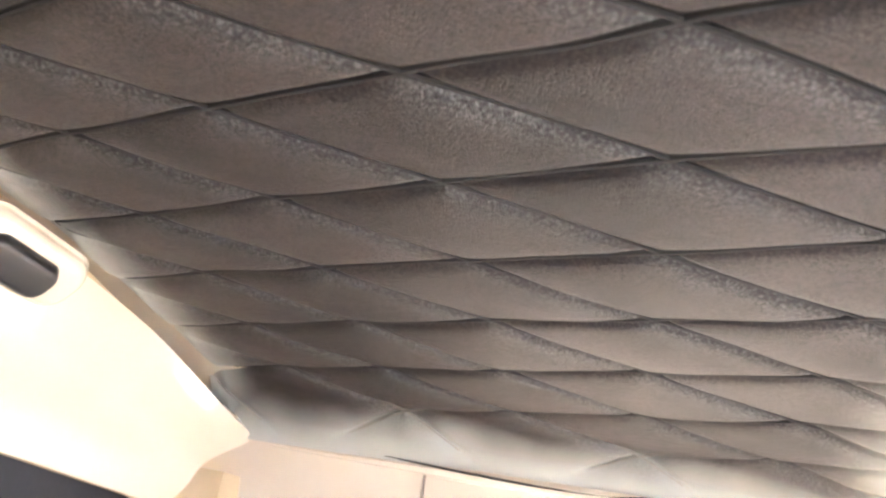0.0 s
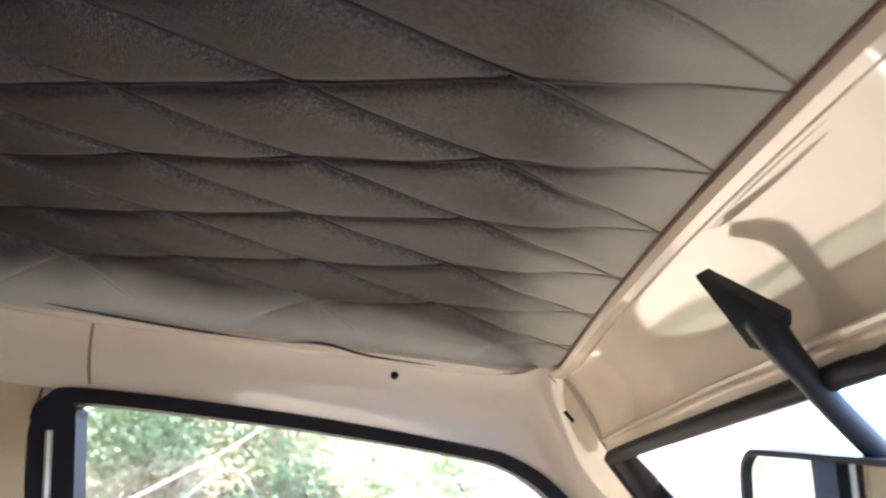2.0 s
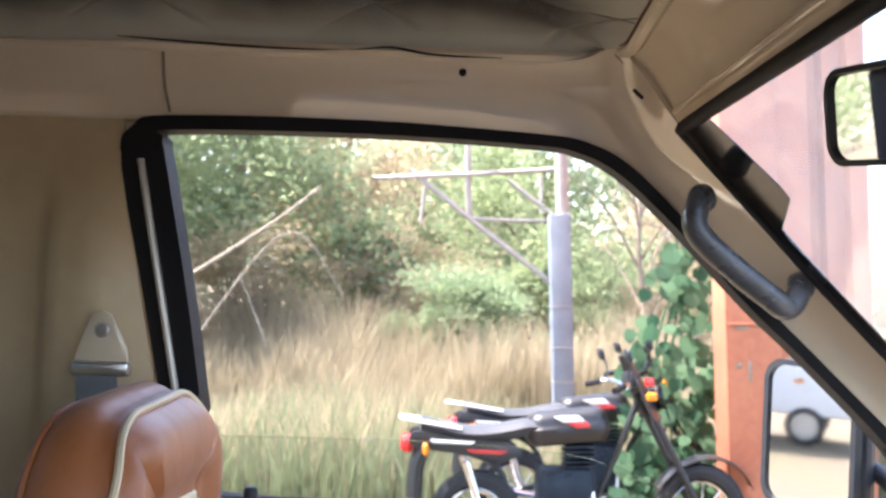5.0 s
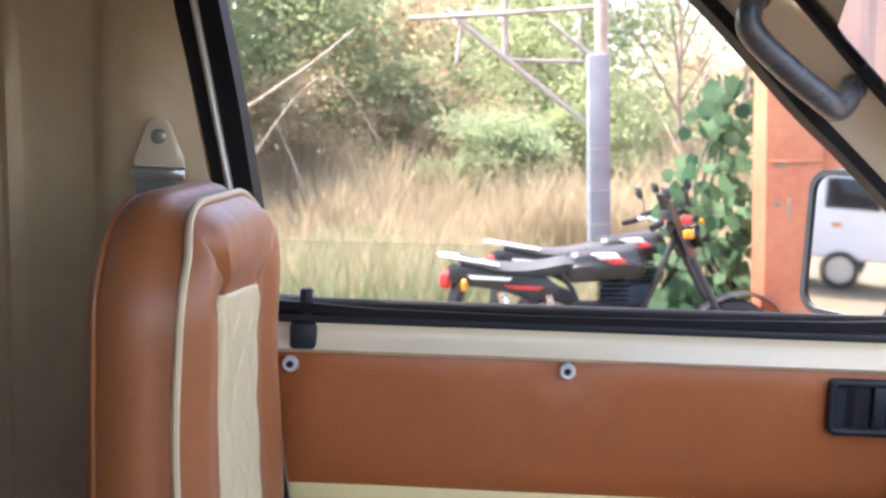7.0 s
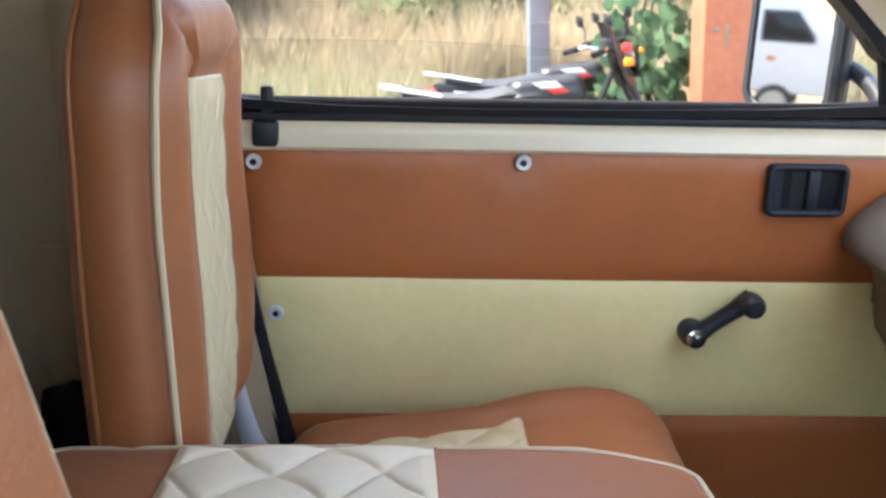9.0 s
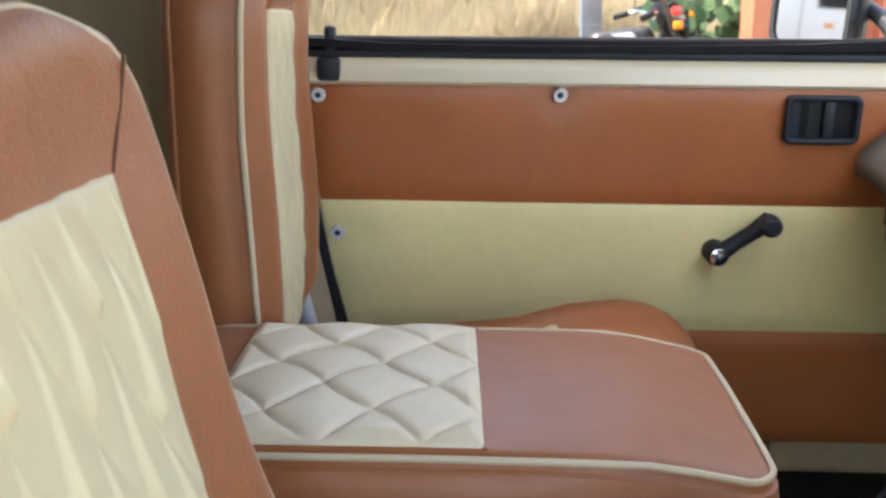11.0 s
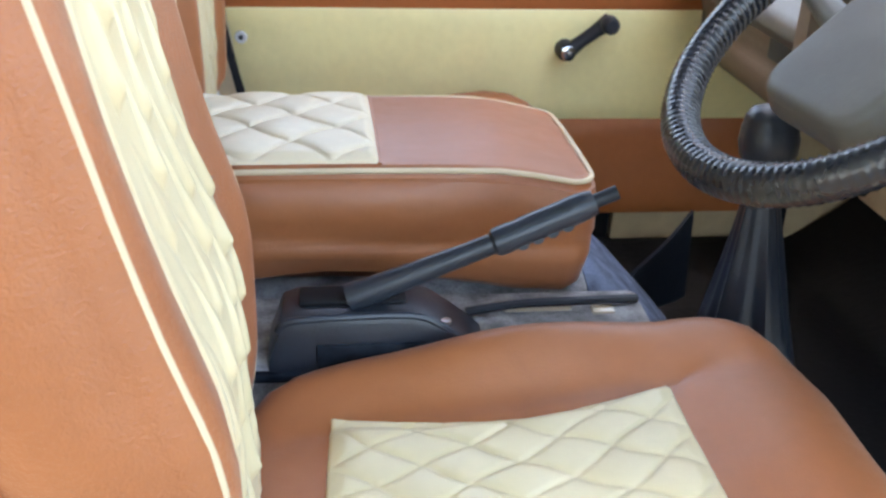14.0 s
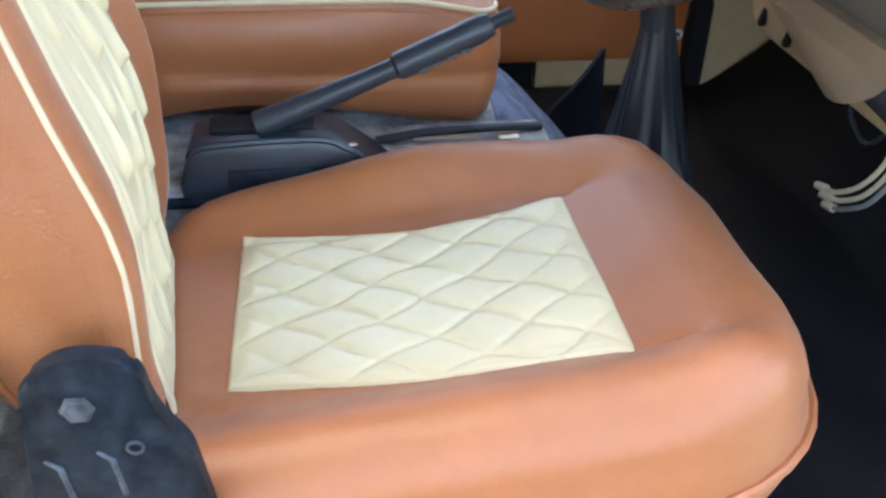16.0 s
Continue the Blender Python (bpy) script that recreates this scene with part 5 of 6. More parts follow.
part("pivot_screw", shifted(lathe([(0, 0), (0.006, 0), (0.006, 0.004), (0, 0.005)], 10, Matrix.Translation((-0.055, -0.29, 0.838)))), STEEL, brake)

# ---- gear lever ----
gear = thing("gear_lever", "black gear lever with a creased leatherette boot", "gear lever", at=(0.37, -0.17, 0.52))
G0 = Vector(gear.location)
sg = Matrix.Translation(-G0)


def boot(u, v):
    z = 0.52 + v * 0.43
    t = 2 * math.pi * u
    r = 0.085 * (1 - v) ** 1.1 + 0.020
    r *= 1 + 0.16 * (1 - v) ** 0.5 * math.sin(5 * t + 3 * v) + 0.05 * math.sin(11 * t)
    return Vector((0.385 - 0.030 * v + r * math.cos(t), -0.165 - 0.005 * v + r * 1.05 * math.sin(t), z)) - G0


part("boot", grid(48, 24, boot), LEATHERETTE, gear, "creased dark leatherette boot")
part("stick", shifted(tube([(0.356, -0.170, 0.93), (0.350, -0.172, 0.97), (0.346, -0.173, 1.01)], 0.023, 12), sg), PLASTIC, gear)
kb = pillow(0.030, 0.026, 0.022, 0.090, 0.022, lambda x, y: 0.0, sg @ Matrix.Translation((0.344, -0.173, 1.062)) @ Matrix.Rotation(radians(-8), 4, "Y"), 0.006, 0.006)
part("knob", kb, LEATHERETTE, gear, "worn black shift knob")
flap = tagged(part("rubber_flap", thick(grid(18, 10, lambda u, v: (0.24 + 0.16 * u + 0.05 * v * u, 0.16 + 0.10 * v, 0.49 + 0.29 * u ** 0.7 * (1 - 0.75 * v) + 0.012 * math.sin(6 * u))), 0.006), LEATHERETTE), "curled black rubber flap on the cab floor", "rubber flap")

# ---- steering wheel and column ----
wheel = thing("steering_wheel", "steering wheel with a laced black leather cover", "steering wheel", at=(0.298, -0.414, 1.205))
W0 = Vector(wheel.location)
WMR = Matrix.Rotation(0.137, 4, "Z") @ Matrix.Rotation(0.841, 4, "Y")     # local z up the wheel's face, local x its axis, forward and down
R, N = 0.180, 396
ringpts, radii = [], []
for k in range(N):
    t = 2 * math.pi * k / N
    ringpts.append(WMR @ Vector((0, R * math.cos(t), R * math.sin(t))))
    radii.append(0.0185 + 0.0011 * (abs(math.sin(math.pi * k / 3)) ** 0.6))
part("rim", tube(ringpts, radii, 18, closed=True), WHEELSKIN, wheel, "black laced leather rim cover")
for k in range(0, N, 3):
    t = 2 * math.pi * (k + 0.5) / N
    u = Vector((0, math.cos(t), math.sin(t)))
    w = Vector((0, -math.sin(t), math.cos(t)))
    c = u * R
    q = [WMR @ (c + 0.0198 * (math.cos(a) * -u + math.sin(a) * Vector((-1, 0, 0))) + w * 0.004 * s) for a, s in ((-0.75, -1), (-0.25, 0), (0.25, 0.6), (0.8, 1.2))]
    part("lace", tube(q, 0.0014, 5), GRIP, wheel)
hubm = Matrix.Translation((0, 0, 0)) @ WMR
part("hub", pillow(0.074, 0.078, 0.035, 0.05, 0.012, lambda x, y: 0, hubm @ Matrix.Rotation(radians(-90), 4, "Y") @ Matrix.Translation((-0.012, -0.012, -0.006)), 0.004), DASHTOP, wheel, "flat grey horn pad")
for a in (15, 90, 165):
    t = radians(a)
    u = Vector((0, math.cos(t), math.sin(t)))
    part("spoke", tube([hubm @ (u * 0.045 + Vector((0.03, 0, 0))), hubm @ (u * 0.11 + Vector((0.02, 0, 0))), hubm @ (u * 0.178)], [0.020, 0.014, 0.011], 10), DASHTOP, wheel)
column = thing("steering_column", "taupe plastic steering column shroud", "steering column", at=(0.42, -0.41, 1.08))
C0 = Vector(column.location)
ax = WMR.to_3x3() @ Vector((1, 0, 0))
s0 = W0 + ax * 0.04
part("shroud", shifted(tube([s0, s0 + ax * 0.05, s0 + ax * 0.12, s0 + ax * 0.30], [0.034, 0.040, 0.043, 0.046], 18), Matrix.Translation(-C0)), DASH, column)
part("shaft", shifted(tube([s0 + ax * 0.28, Vector((0.92, -0.40, 0.62))], 0.022, 12), Matrix.Translation(-C0)), PLASTIC, column)
for sgn in (1, -1):
    a = s0 + ax * 0.06
    part("stalk", shifted(tube([a, a + Vector((0.01, 0.09 * sgn, 0.02)), a + Vector((0.0, 0.16 * sgn, 0.035))], [0.007, 0.006, 0.009], 10), Matrix.Translation(-C0)), PLASTIC, column)

# ---- dashboard ----
dash = thing("dashboard", "moulded taupe dashboard with a grey top pad", "dashboard", at=(0.75, -0.06, 1.0))
DM0 = Matrix.Translation(-Vector(dash.location))
toppad = [(0.500, 1.062), (0.492, 1.078), (0.500, 1.100), (0.56, 1.150), (0.66, 1.188), (0.80, 1.200), (0.90, 1.195), (0.90, 1.10), (0.56, 1.045)]
tp = smooth_path([(x, 0, z) for x, z in toppad], 3, True)
part("top_pad", shifted(prism([(p.x, p.z) for p in tp], "y", -0.765, 0.640, 0.006), DM0), DASHTOP, dash, "grey padded dash top")
face = [(0.535, 1.052), (0.560, 0.985), (0.555, 0.955), (0.600, 0.890), (0.720, 0.845), (0.90, 0.83), (0.90, 1.08), (0.60, 1.06)]
fp = smooth_path([(x, 0, z) for x, z in face], 3, True)
part("fascia", shifted(prism([(p.x, p.z) for p in fp], "y", 0.032, 0.635, 0.008), DM0), DASH, dash, "taupe glovebox side of the fascia")
low = [(0.545, 1.060), (0.553, 1.000), (0.573, 0.935), (0.590, 0.882), (0.601, 0.855), (0.618, 0.850), (0.650, 0.862), (0.74, 0.95), (0.78, 1.08)]
lp = smooth_path([(x, 0, z) for x, z in low], 4, True)


def cover_x(z):
    """How far forward the face of the lower cover lies at height z."""
    return 0.553 + (1.0 - z) * 0.31


bm = prism([(p.x, p.z) for p in lp], "y", -0.66, 0.028, 0.010)
for v in bm.verts:
    v.co.x += 0.004 * noise.noise((v.co.y * 9, v.co.z * 9, 1.0))
lower_cover = part("lower_cover", shifted(bm, DM0), SHADED_GRIMY, dash, "grimy cream lower dash cover")
for y, z in ((-0.015, 0.886), (-0.098, 0.884), (-0.43, 0.90)):
    part("slot", shifted(box((-0.006, -0.006, -0.017), (0.006, 0.006, 0.017), 0.004, 2, Matrix.Translation((cover_x(z) - 0.001, y, z)) @ Matrix.Rotation(radians(25), 4, "X")), DM0), RUBBER, lower_cover)
for y, z in ((-0.26, 0.893), (-0.17, 0.955), (-0.36, 0.985), (-0.06, 0.97)):
    part("cover_screw", shifted(lathe([(0, -0.004), (0.008, -0.004), (0.008, 0.003), (0.005, 0.005), (0, 0.005)], 12, Matrix.Translation((cover_x(z) - 0.003, y, z)) @ Matrix.Rotation(radians(-90), 4, "Y")), DM0), ALU, lower_cover)
part("joint_lip", shifted(tube([(cover_x(1.0) - 0.004 + 0.002 * math.sin(20 * y), y, 1.012) for y in [0.02 - 0.034 * k for k in range(20)]], 0.006, 8), DM0), SHADED_GRIMY, lower_cover)
# instrument hood
part("hood", shifted(pillow(0.145, 0.300, 0.05, 0.18, 0.04, lambda x, y: -0.0, Matrix.Translation((0.580, -0.425, 1.225)) @ Matrix.Rotation(radians(8), 4, "Y"), 0.004), DM0), DASHTOP, dash, "grey instrument hood")
part("cluster_rim", shifted(frame_plate([(y - 0.425, z + 1.145) for y, z in rounded(0.305, 0.100, 0.065)], [(y - 0.425, z + 1.145) for y, z in rounded(0.275, 0.074, 0.05)], "x", 0.384, 0.452), DM0), DASH, dash, "taupe cluster surround")
part("cluster_face", shifted(prism([(y - 0.425, z + 1.145) for y, z in rounded(0.280, 0.080, 0.055)], "x", 0.400, 0.448), DM0), DASHTOP, dash, "grey instrument panel")
part("vent", shifted(box((0.528, 0.10, 1.005), (0.545, 0.26, 1.045), 0.004), DM0), PLASTIC, dash)
wires = thing("loose_wires", "pale loose wires with plugs hanging below the dashboard", "wires", at=(0.62, -0.34, 0.86))
WL = Vector(wires.location)
for k, (dy, dz) in enumerate(((0, 0), (0.016, 0.004), (-0.012, -0.006))):
    q = [Vector((0.625, -0.36 + dy, 0.868)), Vector((0.618, -0.362 + dy, 0.81)), Vector((0.612, -0.335 + dy, 0.757 + dz)), Vector((0.606, -0.300 + dy, 0.728 + dz)), Vector((0.604, -0.276 + dy, 0.718 + 1.5 * dz))]
    part("wire", tube([p - WL for p in smooth_path(q, 6)], 0.0036, 8), CORD if k < 2 else WEBBING, wires)
    e = q[-1] - WL
    part("plug", tube([e, e + Vector((-0.003, 0.020, -0.004))], [0.0065, 0.0055], 8), CORD, wires)
part("dark_wire", tube([p - WL for p in smooth_path([(0.612, -0.245, 0.862), (0.606, -0.27, 0.835), (0.606, -0.315, 0.822), (0.615, -0.345, 0.858)], 6)], 0.003, 6), PLASTIC, wires)
pedal = thing("pedal", "black rubber foot pedal on a steel arm", "pedal", at=(0.92, -0.50, 0.55))
part("arm", tube([(0.06, 0, 0.25), (0.03, 0, 0.12), (-0.02, 0, 0.06)], 0.008, 8), STEEL, pedal)
part("pad", box((-0.045, -0.04, 0.02), (-0.015, 0.04, 0.09), 0.008), RUBBER, pedal)

# ---- interior mirror on its arm ----
mirror = thing("rear_view_mirror", "rear-view mirror in a black frame on a tapered black arm", "mirror", at=(0.244, 0.006, 1.7227))
V0 = Vector(mirror.location)
foot = [Vector((0.129, 0.058, 1.894)), Vector((0.167, -0.020, 1.847)), Vector((0.171, 0.014, 1.836))]     # tip and the two corners of its foot on the header
out_n = Vector((-0.82, 0, -0.57))
bm = bmesh.new()
rings = []
for k in range(9):
    f = 0.06 + 0.94 * k / 8
    p, q = foot[0].lerp(foot[1], f), foot[0].lerp(foot[2], f)
    h = 0.004 + 0.014 * f
    top = q.lerp(p, 0.16) + out_n * h
    ring_ = [p - out_n * 0.006, p + out_n * h * 0.35, p.lerp(top, 0.6) + out_n * h * 0.30, top + out_n * 0.001, q.lerp(top, 0.5), q - out_n * 0.006]
    rings.append([bm.verts.new(v - V0) for v in ring_])
for f in (0.75, 0.45):
    mid_ = sum((v.co for v in rings[8]), Vector()) / 6
    rings.append([bm.verts.new(mid_ + (v.co - mid_) * f + Vector((0.007, 0, -0.006)) * (1.4 - f)) for v in rings[8]])
for a_, b_ in zip(rings, rings[1:]):
    for q in range(6):
        bm.faces.new((a_[q], a_[(q + 1) % 6], b_[(q + 1) % 6], b_[q]))
bm.faces.new(rings[0])
bm.faces.new(rings[-1])
part("arm_base", bm, PLASTIC, mirror, "black tapered mirror mount")
eye_c = Vector((0.1500, 0.031, 1.8590)) - V0
part("mount_hole", lathe([(0, 0), (0.008, 0), (0.008, 0.003), (0, 0.003)], 14, Matrix.Translation(eye_c) @ Matrix.Rotation(radians(55), 4, "X") @ Matrix.Rotation(radians(-30), 4, "Y")), RUBBER, mirror)
stalk = [Vector((0.160, 0.000, 1.846)), Vector((0.168, -0.014, 1.826)), Vector((0.186, -0.016, 1.807)), Vector((0.205, -0.013, 1.790)), Vector((0.229, -0.003, 1.775)), Vector((0.252, 0.010, 1.761)), Vector((0.260, 0.022, 1.740))]
part("stalk", tube([p - V0 for p in smooth_path(stalk, 5)], [0.0135 - 0.0040 * min(1, k / 10) for k in range(31)], 12), PLASTIC, mirror)
MMR = Matrix.Rotation(radians(5), 4, "X") @ Matrix.Rotation(radians(13), 4, "Z") @ Matrix.Rotation(radians(-8), 4, "Y") @ Matrix.Diagonal((0.95, 0.95, 0.95, 1))
out = rounded(0.146, 0.042, 0.022)
inn = rounded(0.141, 0.037, 0.017)
bm = frame_plate(out, inn, "x", -0.016, 0.010)
bmesh.ops.transform(bm, matrix=MMR, verts=bm.verts)
part("mirror_frame", bm, PLASTIC, mirror)
bm = prism(rounded(0.143, 0.039, 0.02), "x", 0.002, 0.014)
bmesh.ops.transform(bm, matrix=MMR, verts=bm.verts)
part("mirror_back", bm, PLASTIC, mirror)
bm = prism(rounded(0.1412, 0.0372, 0.017), "x", -0.012, 0.001)
bmesh.ops.transform(bm, matrix=MMR, verts=bm.verts)
part("mirror_glass", bm, MIRROR, mirror, "silvered mirror glass", smooth=False)

# small lamp on the rear header
lamp = thing("cab_lamp", "cream-housed cab lamp with a dark lens on the rear header", "lamp", at=(-0.838, 0.095, 1.965))
part("housing", pillow(0.035, 0.09, 0.03, 0.03, 0.012, lambda x, y: 0, Matrix.Rotation(radians(132), 4, "Y") @ Matrix.Translation((0, 0, 0.030)), 0.004), PAINT, lamp)
part("lens", pillow(0.022, 0.055, 0.018, 0.02, 0.008, lambda x, y: 0, Matrix.Rotation(radians(132), 4, "Y") @ Matrix.Translation((0.006, -0.01, 0.040)), 0.002), BIKEBLACK, lamp, "dark lens")

# ---- door mirror outside ----
dm = thing("door_mirror", "black-cased door mirror on the passenger door", "mirror", at=(0.475, 0.86, 1.352))
NM = Vector((-0.87, -0.49, 0.02)).normalized()
dmm = NM.to_track_quat("X", "Z").to_matrix().to_4x4()
bm = pillow(0.088, 0.118, 0.035, 0.055, 0.02, lambda x, y: 0, dmm @ Matrix(((0, 0, -1, 0), (1, 0, 0, 0), (0, 1, 0, 0), (0, 0, 0, 1))) @ Matrix.Translation((0, 0, 0.045)), 0.004)
part("case", bm, PLASTIC, dm)
bm = prism(rounded(0.082, 0.112, 0.031), "x", 0.006, 0.013)
bmesh.ops.transform(bm, matrix=dmm, verts=bm.verts)
part("mirror_glass", bm, DOORMIRROR, dm, "silvered mirror glass", smooth=False)
bm = frame_plate(rounded(0.089, 0.119, 0.036), rounded(0.080, 0.110, 0.030), "x", 0.002, 0.018)
bmesh.ops.transform(bm, matrix=dmm, verts=bm.verts)
part("mirror_rim", bm, PLASTIC, dm)
part("mirror_arm", tube(smooth_path([(0.05, 0.02, -0.02), (0.085, -0.07, -0.05), (0.09, -0.15, -0.09), (0.085, -0.175, -0.13)], 5), 0.014, 10), PLASTIC, dm)


# ---- outside ----
def ground_point(u, v):
    s, t = 2 * u - 1, 2 * v - 1
    x, y = 220 * s * abs(s) ** 1.6, 220 * t * abs(t) ** 1.6
    r = math.hypot(x, y)
    return (x, y, -0.01 + 0.05 * noise.noise((x * 0.5, y * 0.5, 0)) * min(1, max(0, (y - 3) / 4)))


ground = part("ground", grid(90, 90, ground_point), EARTH)
structure(ground, "dry earth yard running into dry grass", "ground")

LEAN = Matrix.Rotation(radians(-3.2), 4, "Y")      # the van stands on a slight cross-fall, so the upright things outside lean


def grass(name, count, x0, x1, y0, y1, h0, h1, mat, label, seed, width=0.006):
    rng = random.Random(seed)
    vs, fs = [], []
    for _ in range(count):
        x, y = rng.uniform(x0, x1), y0 + (y1 - y0) * rng.random() ** 1.3
        patch = 0.55 + 0.75 * noise.noise((x * 0.6, y * 0.6, seed)) + 0.35 * noise.noise((x * 2.1, y * 2.1, seed + 3))
        h = rng.uniform(h0, h1) * max(0.25, patch + 0.4)
        a = rng.uniform(0, 6.283)
        dx, dy = math.cos(a), math.sin(a)
        bend = rng.uniform(0.1, 0.5) * h
        w = width * rng.uniform(0.6, 1.5) * (1 + 0.06 * y)
        b = rng.uniform(0, 6.283)
        ex, ey = math.cos(b) * bend, math.sin(b) * bend
        k = len(vs)
        vs += [(x - dx * w, y - dy * w, -0.03), (x + dx * w, y + dy * w, -0.03), (x + dx * w * 0.8 + ex * 0.3, y + dy * w * 0.8 + ey * 0.3, h * 0.6), (x - dx * w * 0.8 + ex * 0.3, y - dy * w * 0.8 + ey * 0.3, h * 0.6), (x + ex, y + ey, h)]
        fs += [(k, k + 1, k + 2, k + 3), (k + 3, k + 2, k + 4)]
    me = bpy.data.meshes.new(name)
    me.from_pydata(vs, [], fs)
    me.materials.append(mat)
    return tagged(new(name, me), label, "grass", kind="stuff")


grass("dry_grass", 90000, -14, 9, 5.6, 20, 0.30, 0.75, STRAW, "tall dry straw-coloured grass", 1, 0.0036)
grass("tall_dry_grass", 26000, -8, 2.5, 8.6, 11.6, 0.5, 1.25, STRAW, "taller dry grass in front of the bushes", 4, 0.004)
grass("green_grass", 36000, -5, 7, 5.2, 14, 0.25, 0.60, GREENGRASS, "greener weeds among the dry grass", 2, 0.004)


def leaves(rng, centre, radius, count, size, vs, fs, squash=0.75):
    for _ in range(int(count * 2.2)):
        p = Vector((rng.gauss(0, 0.55), rng.gauss(0, 0.55), rng.gauss(0, 0.55)))
        c = Vector(centre) + Vector((p.x * radius, p.y * radius, p.z * radius * squash))
        a = Vector((rng.gauss(0, 1), rng.gauss(0, 1), rng.gauss(0, 0.6))).normalized()
        b = a.cross(Vector((rng.gauss(0, 1), rng.gauss(0, 1), rng.gauss(0, 1)))).normalized()
        s = 0.66 * size * rng.uniform(0.6, 1.4)
        k = len(vs)
        vs += [c - a * s, c + b * s * 0.42 + a * s * 0.1, c + a * s, c - b * s * 0.42 + a * s * 0.1]
        fs.append((k, k + 1, k + 2, k + 3))


def leaf_mesh(name, vs, fs, mat, parent=None, label=""):
    me = bpy.data.meshes.new(name)
    me.from_pydata(vs, [], fs)
    me.materials.append(mat)
    ob = new(name, me)
    if parent:
        ob.parent = parent
    if label:
        tagged(ob, label)
    return ob


def tree(x, y, height, spread, mat, seed, label, trunk=0.09, low=0.35, count=2600, size=0.06, name="tree", category="tree", bare=False):
    rng = random.Random(seed)
    t = thing(name, label, category, "trees behind the yard", (x, y, 0))
    lean = Vector((rng.uniform(-0.12, 0.12), rng.uniform(-0.1, 0.1), 1))
    pts = [lean * (height * 0.75 * k / 6) + Vector((0.06 * rng.uniform(-1, 1), 0.06 * rng.uniform(-1, 1), -0.05 if k == 0 else 0)) * (1 if k else 1) for k in range(7)]
    part("trunk", tube(smooth_path(pts, 3), [trunk * (1 - 0.7 * k / 18) for k in range(19)], 9), BARK, t)
    vs, fs = [], []
    for k in range(11 if not bare else 16):
        f = low + (0.95 - low) * k / 10.0 if not bare else 0.25 + 0.7 * k / 16
        base = lean * height * 0.75 * min(f, 1)
        a = 2.4 * k + rng.uniform(-0.4, 0.4)
        reach = spread * (1.05 - 0.55 * f) * rng.uniform(0.7, 1.15)
        end = base + Vector((math.cos(a) * reach, math.sin(a) * reach, height * rng.uniform(0.10, 0.28)))
        mid = base.lerp(end, 0.5) + Vector((0, 0, 0.05 * height))
        part("branch", tube(smooth_path([base, mid, end], 4), [trunk * 0.42 * (1 - 0.8 * q / 8) for q in range(9)], 6), BARK, t)
        if bare:
            for q in range(3):
                e2 = end.lerp(mid, 0.3 * q) + Vector((rng.uniform(-0.5, 0.5), rng.uniform(-0.5, 0.5), rng.uniform(0.2, 0.6)))
                part("branch", tube([end.lerp(mid, 0.3 * q), e2], [trunk * 0.12, trunk * 0.04], 5), BARK, t)
        else:
            for q in range(3):
                c = mid.lerp(end, 0.3 + 0.4 * q) + Vector((rng.gauss(0, 0.12), rng.gauss(0, 0.12), rng.gauss(0, 0.08))) * spread
                leaves(rng, c, spread * rng.uniform(0.22, 0.42), count // 33, size, vs, fs)
    if vs:
        leaf_mesh("crown", vs, fs, mat, t)
    return t


# unseen tree, added to keep high sky light out of the driver's doorway
tree(-2.6, -3.3, 6.4, 3.0, LEAF, 10, "unseen leafy tree added to shade the driver's side of the van", trunk=0.14, low=0.42, count=9000, size=0.13)
tree(-4.9, 11.0, 5.4, 2.3, LEAF, 11, "leafy green tree with an uneven crown beyond the grass", low=0.30, count=9000, size=0.075)
tree(-9.6, 10.6, 5.0, 2.4, LEAF, 20, "leafy green tree with an uneven crown beyond the grass", low=0.15, count=6000, size=0.085)
tree(-13.5, 14.0, 6.0, 3.0, LEAF, 21, "leafy green tree with an uneven crown beyond the grass", low=0.12, count=6000, size=0.10)
tree(-3.0, 12.2, 5.0, 1.8, LEAF, 12, "leafy green tree with an uneven crown beyond the grass", low=0.32, count=7000, size=0.075)
tree(-6.8, 13.5, 6.0, 2.6, LEAF, 13, "leafy green tree with an uneven crown beyond the grass", low=0.20, count=8000, size=0.08)
tree(-1.5, 13.4, 4.2, 1.6, LEAFDRY, 14, "half-dry tree with brown and yellow foliage", low=0.20, count=6000, size=0.065)
tree(1.1, 14.8, 4.6, 1.9, LEAF, 15, "leafy green tree with an uneven crown beyond the grass", low=0.20, count=6500, size=0.075)
tree(-0.6, 17.5, 4.4, 2.2, LEAF, 16, "leafy green tree with an uneven crown beyond the grass", low=0.15, count=7000, size=0.085)
tree(4.2, 19.0, 3.8, 2.2, LEAFDRY, 17, "half-dry tree with brown and yellow foliage", low=0.15, count=5500, size=0.085)
tree(2.5, 11.6, 5.2, 1.4, LEAFDRY, 18, "bare-branched tree losing its leaves", trunk=0.05, bare=True)
tree(3.6, 13.5, 5.6, 1.6, LEAFDRY, 19, "bare-branched tree losing its leaves", trunk=0.05, bare=True)


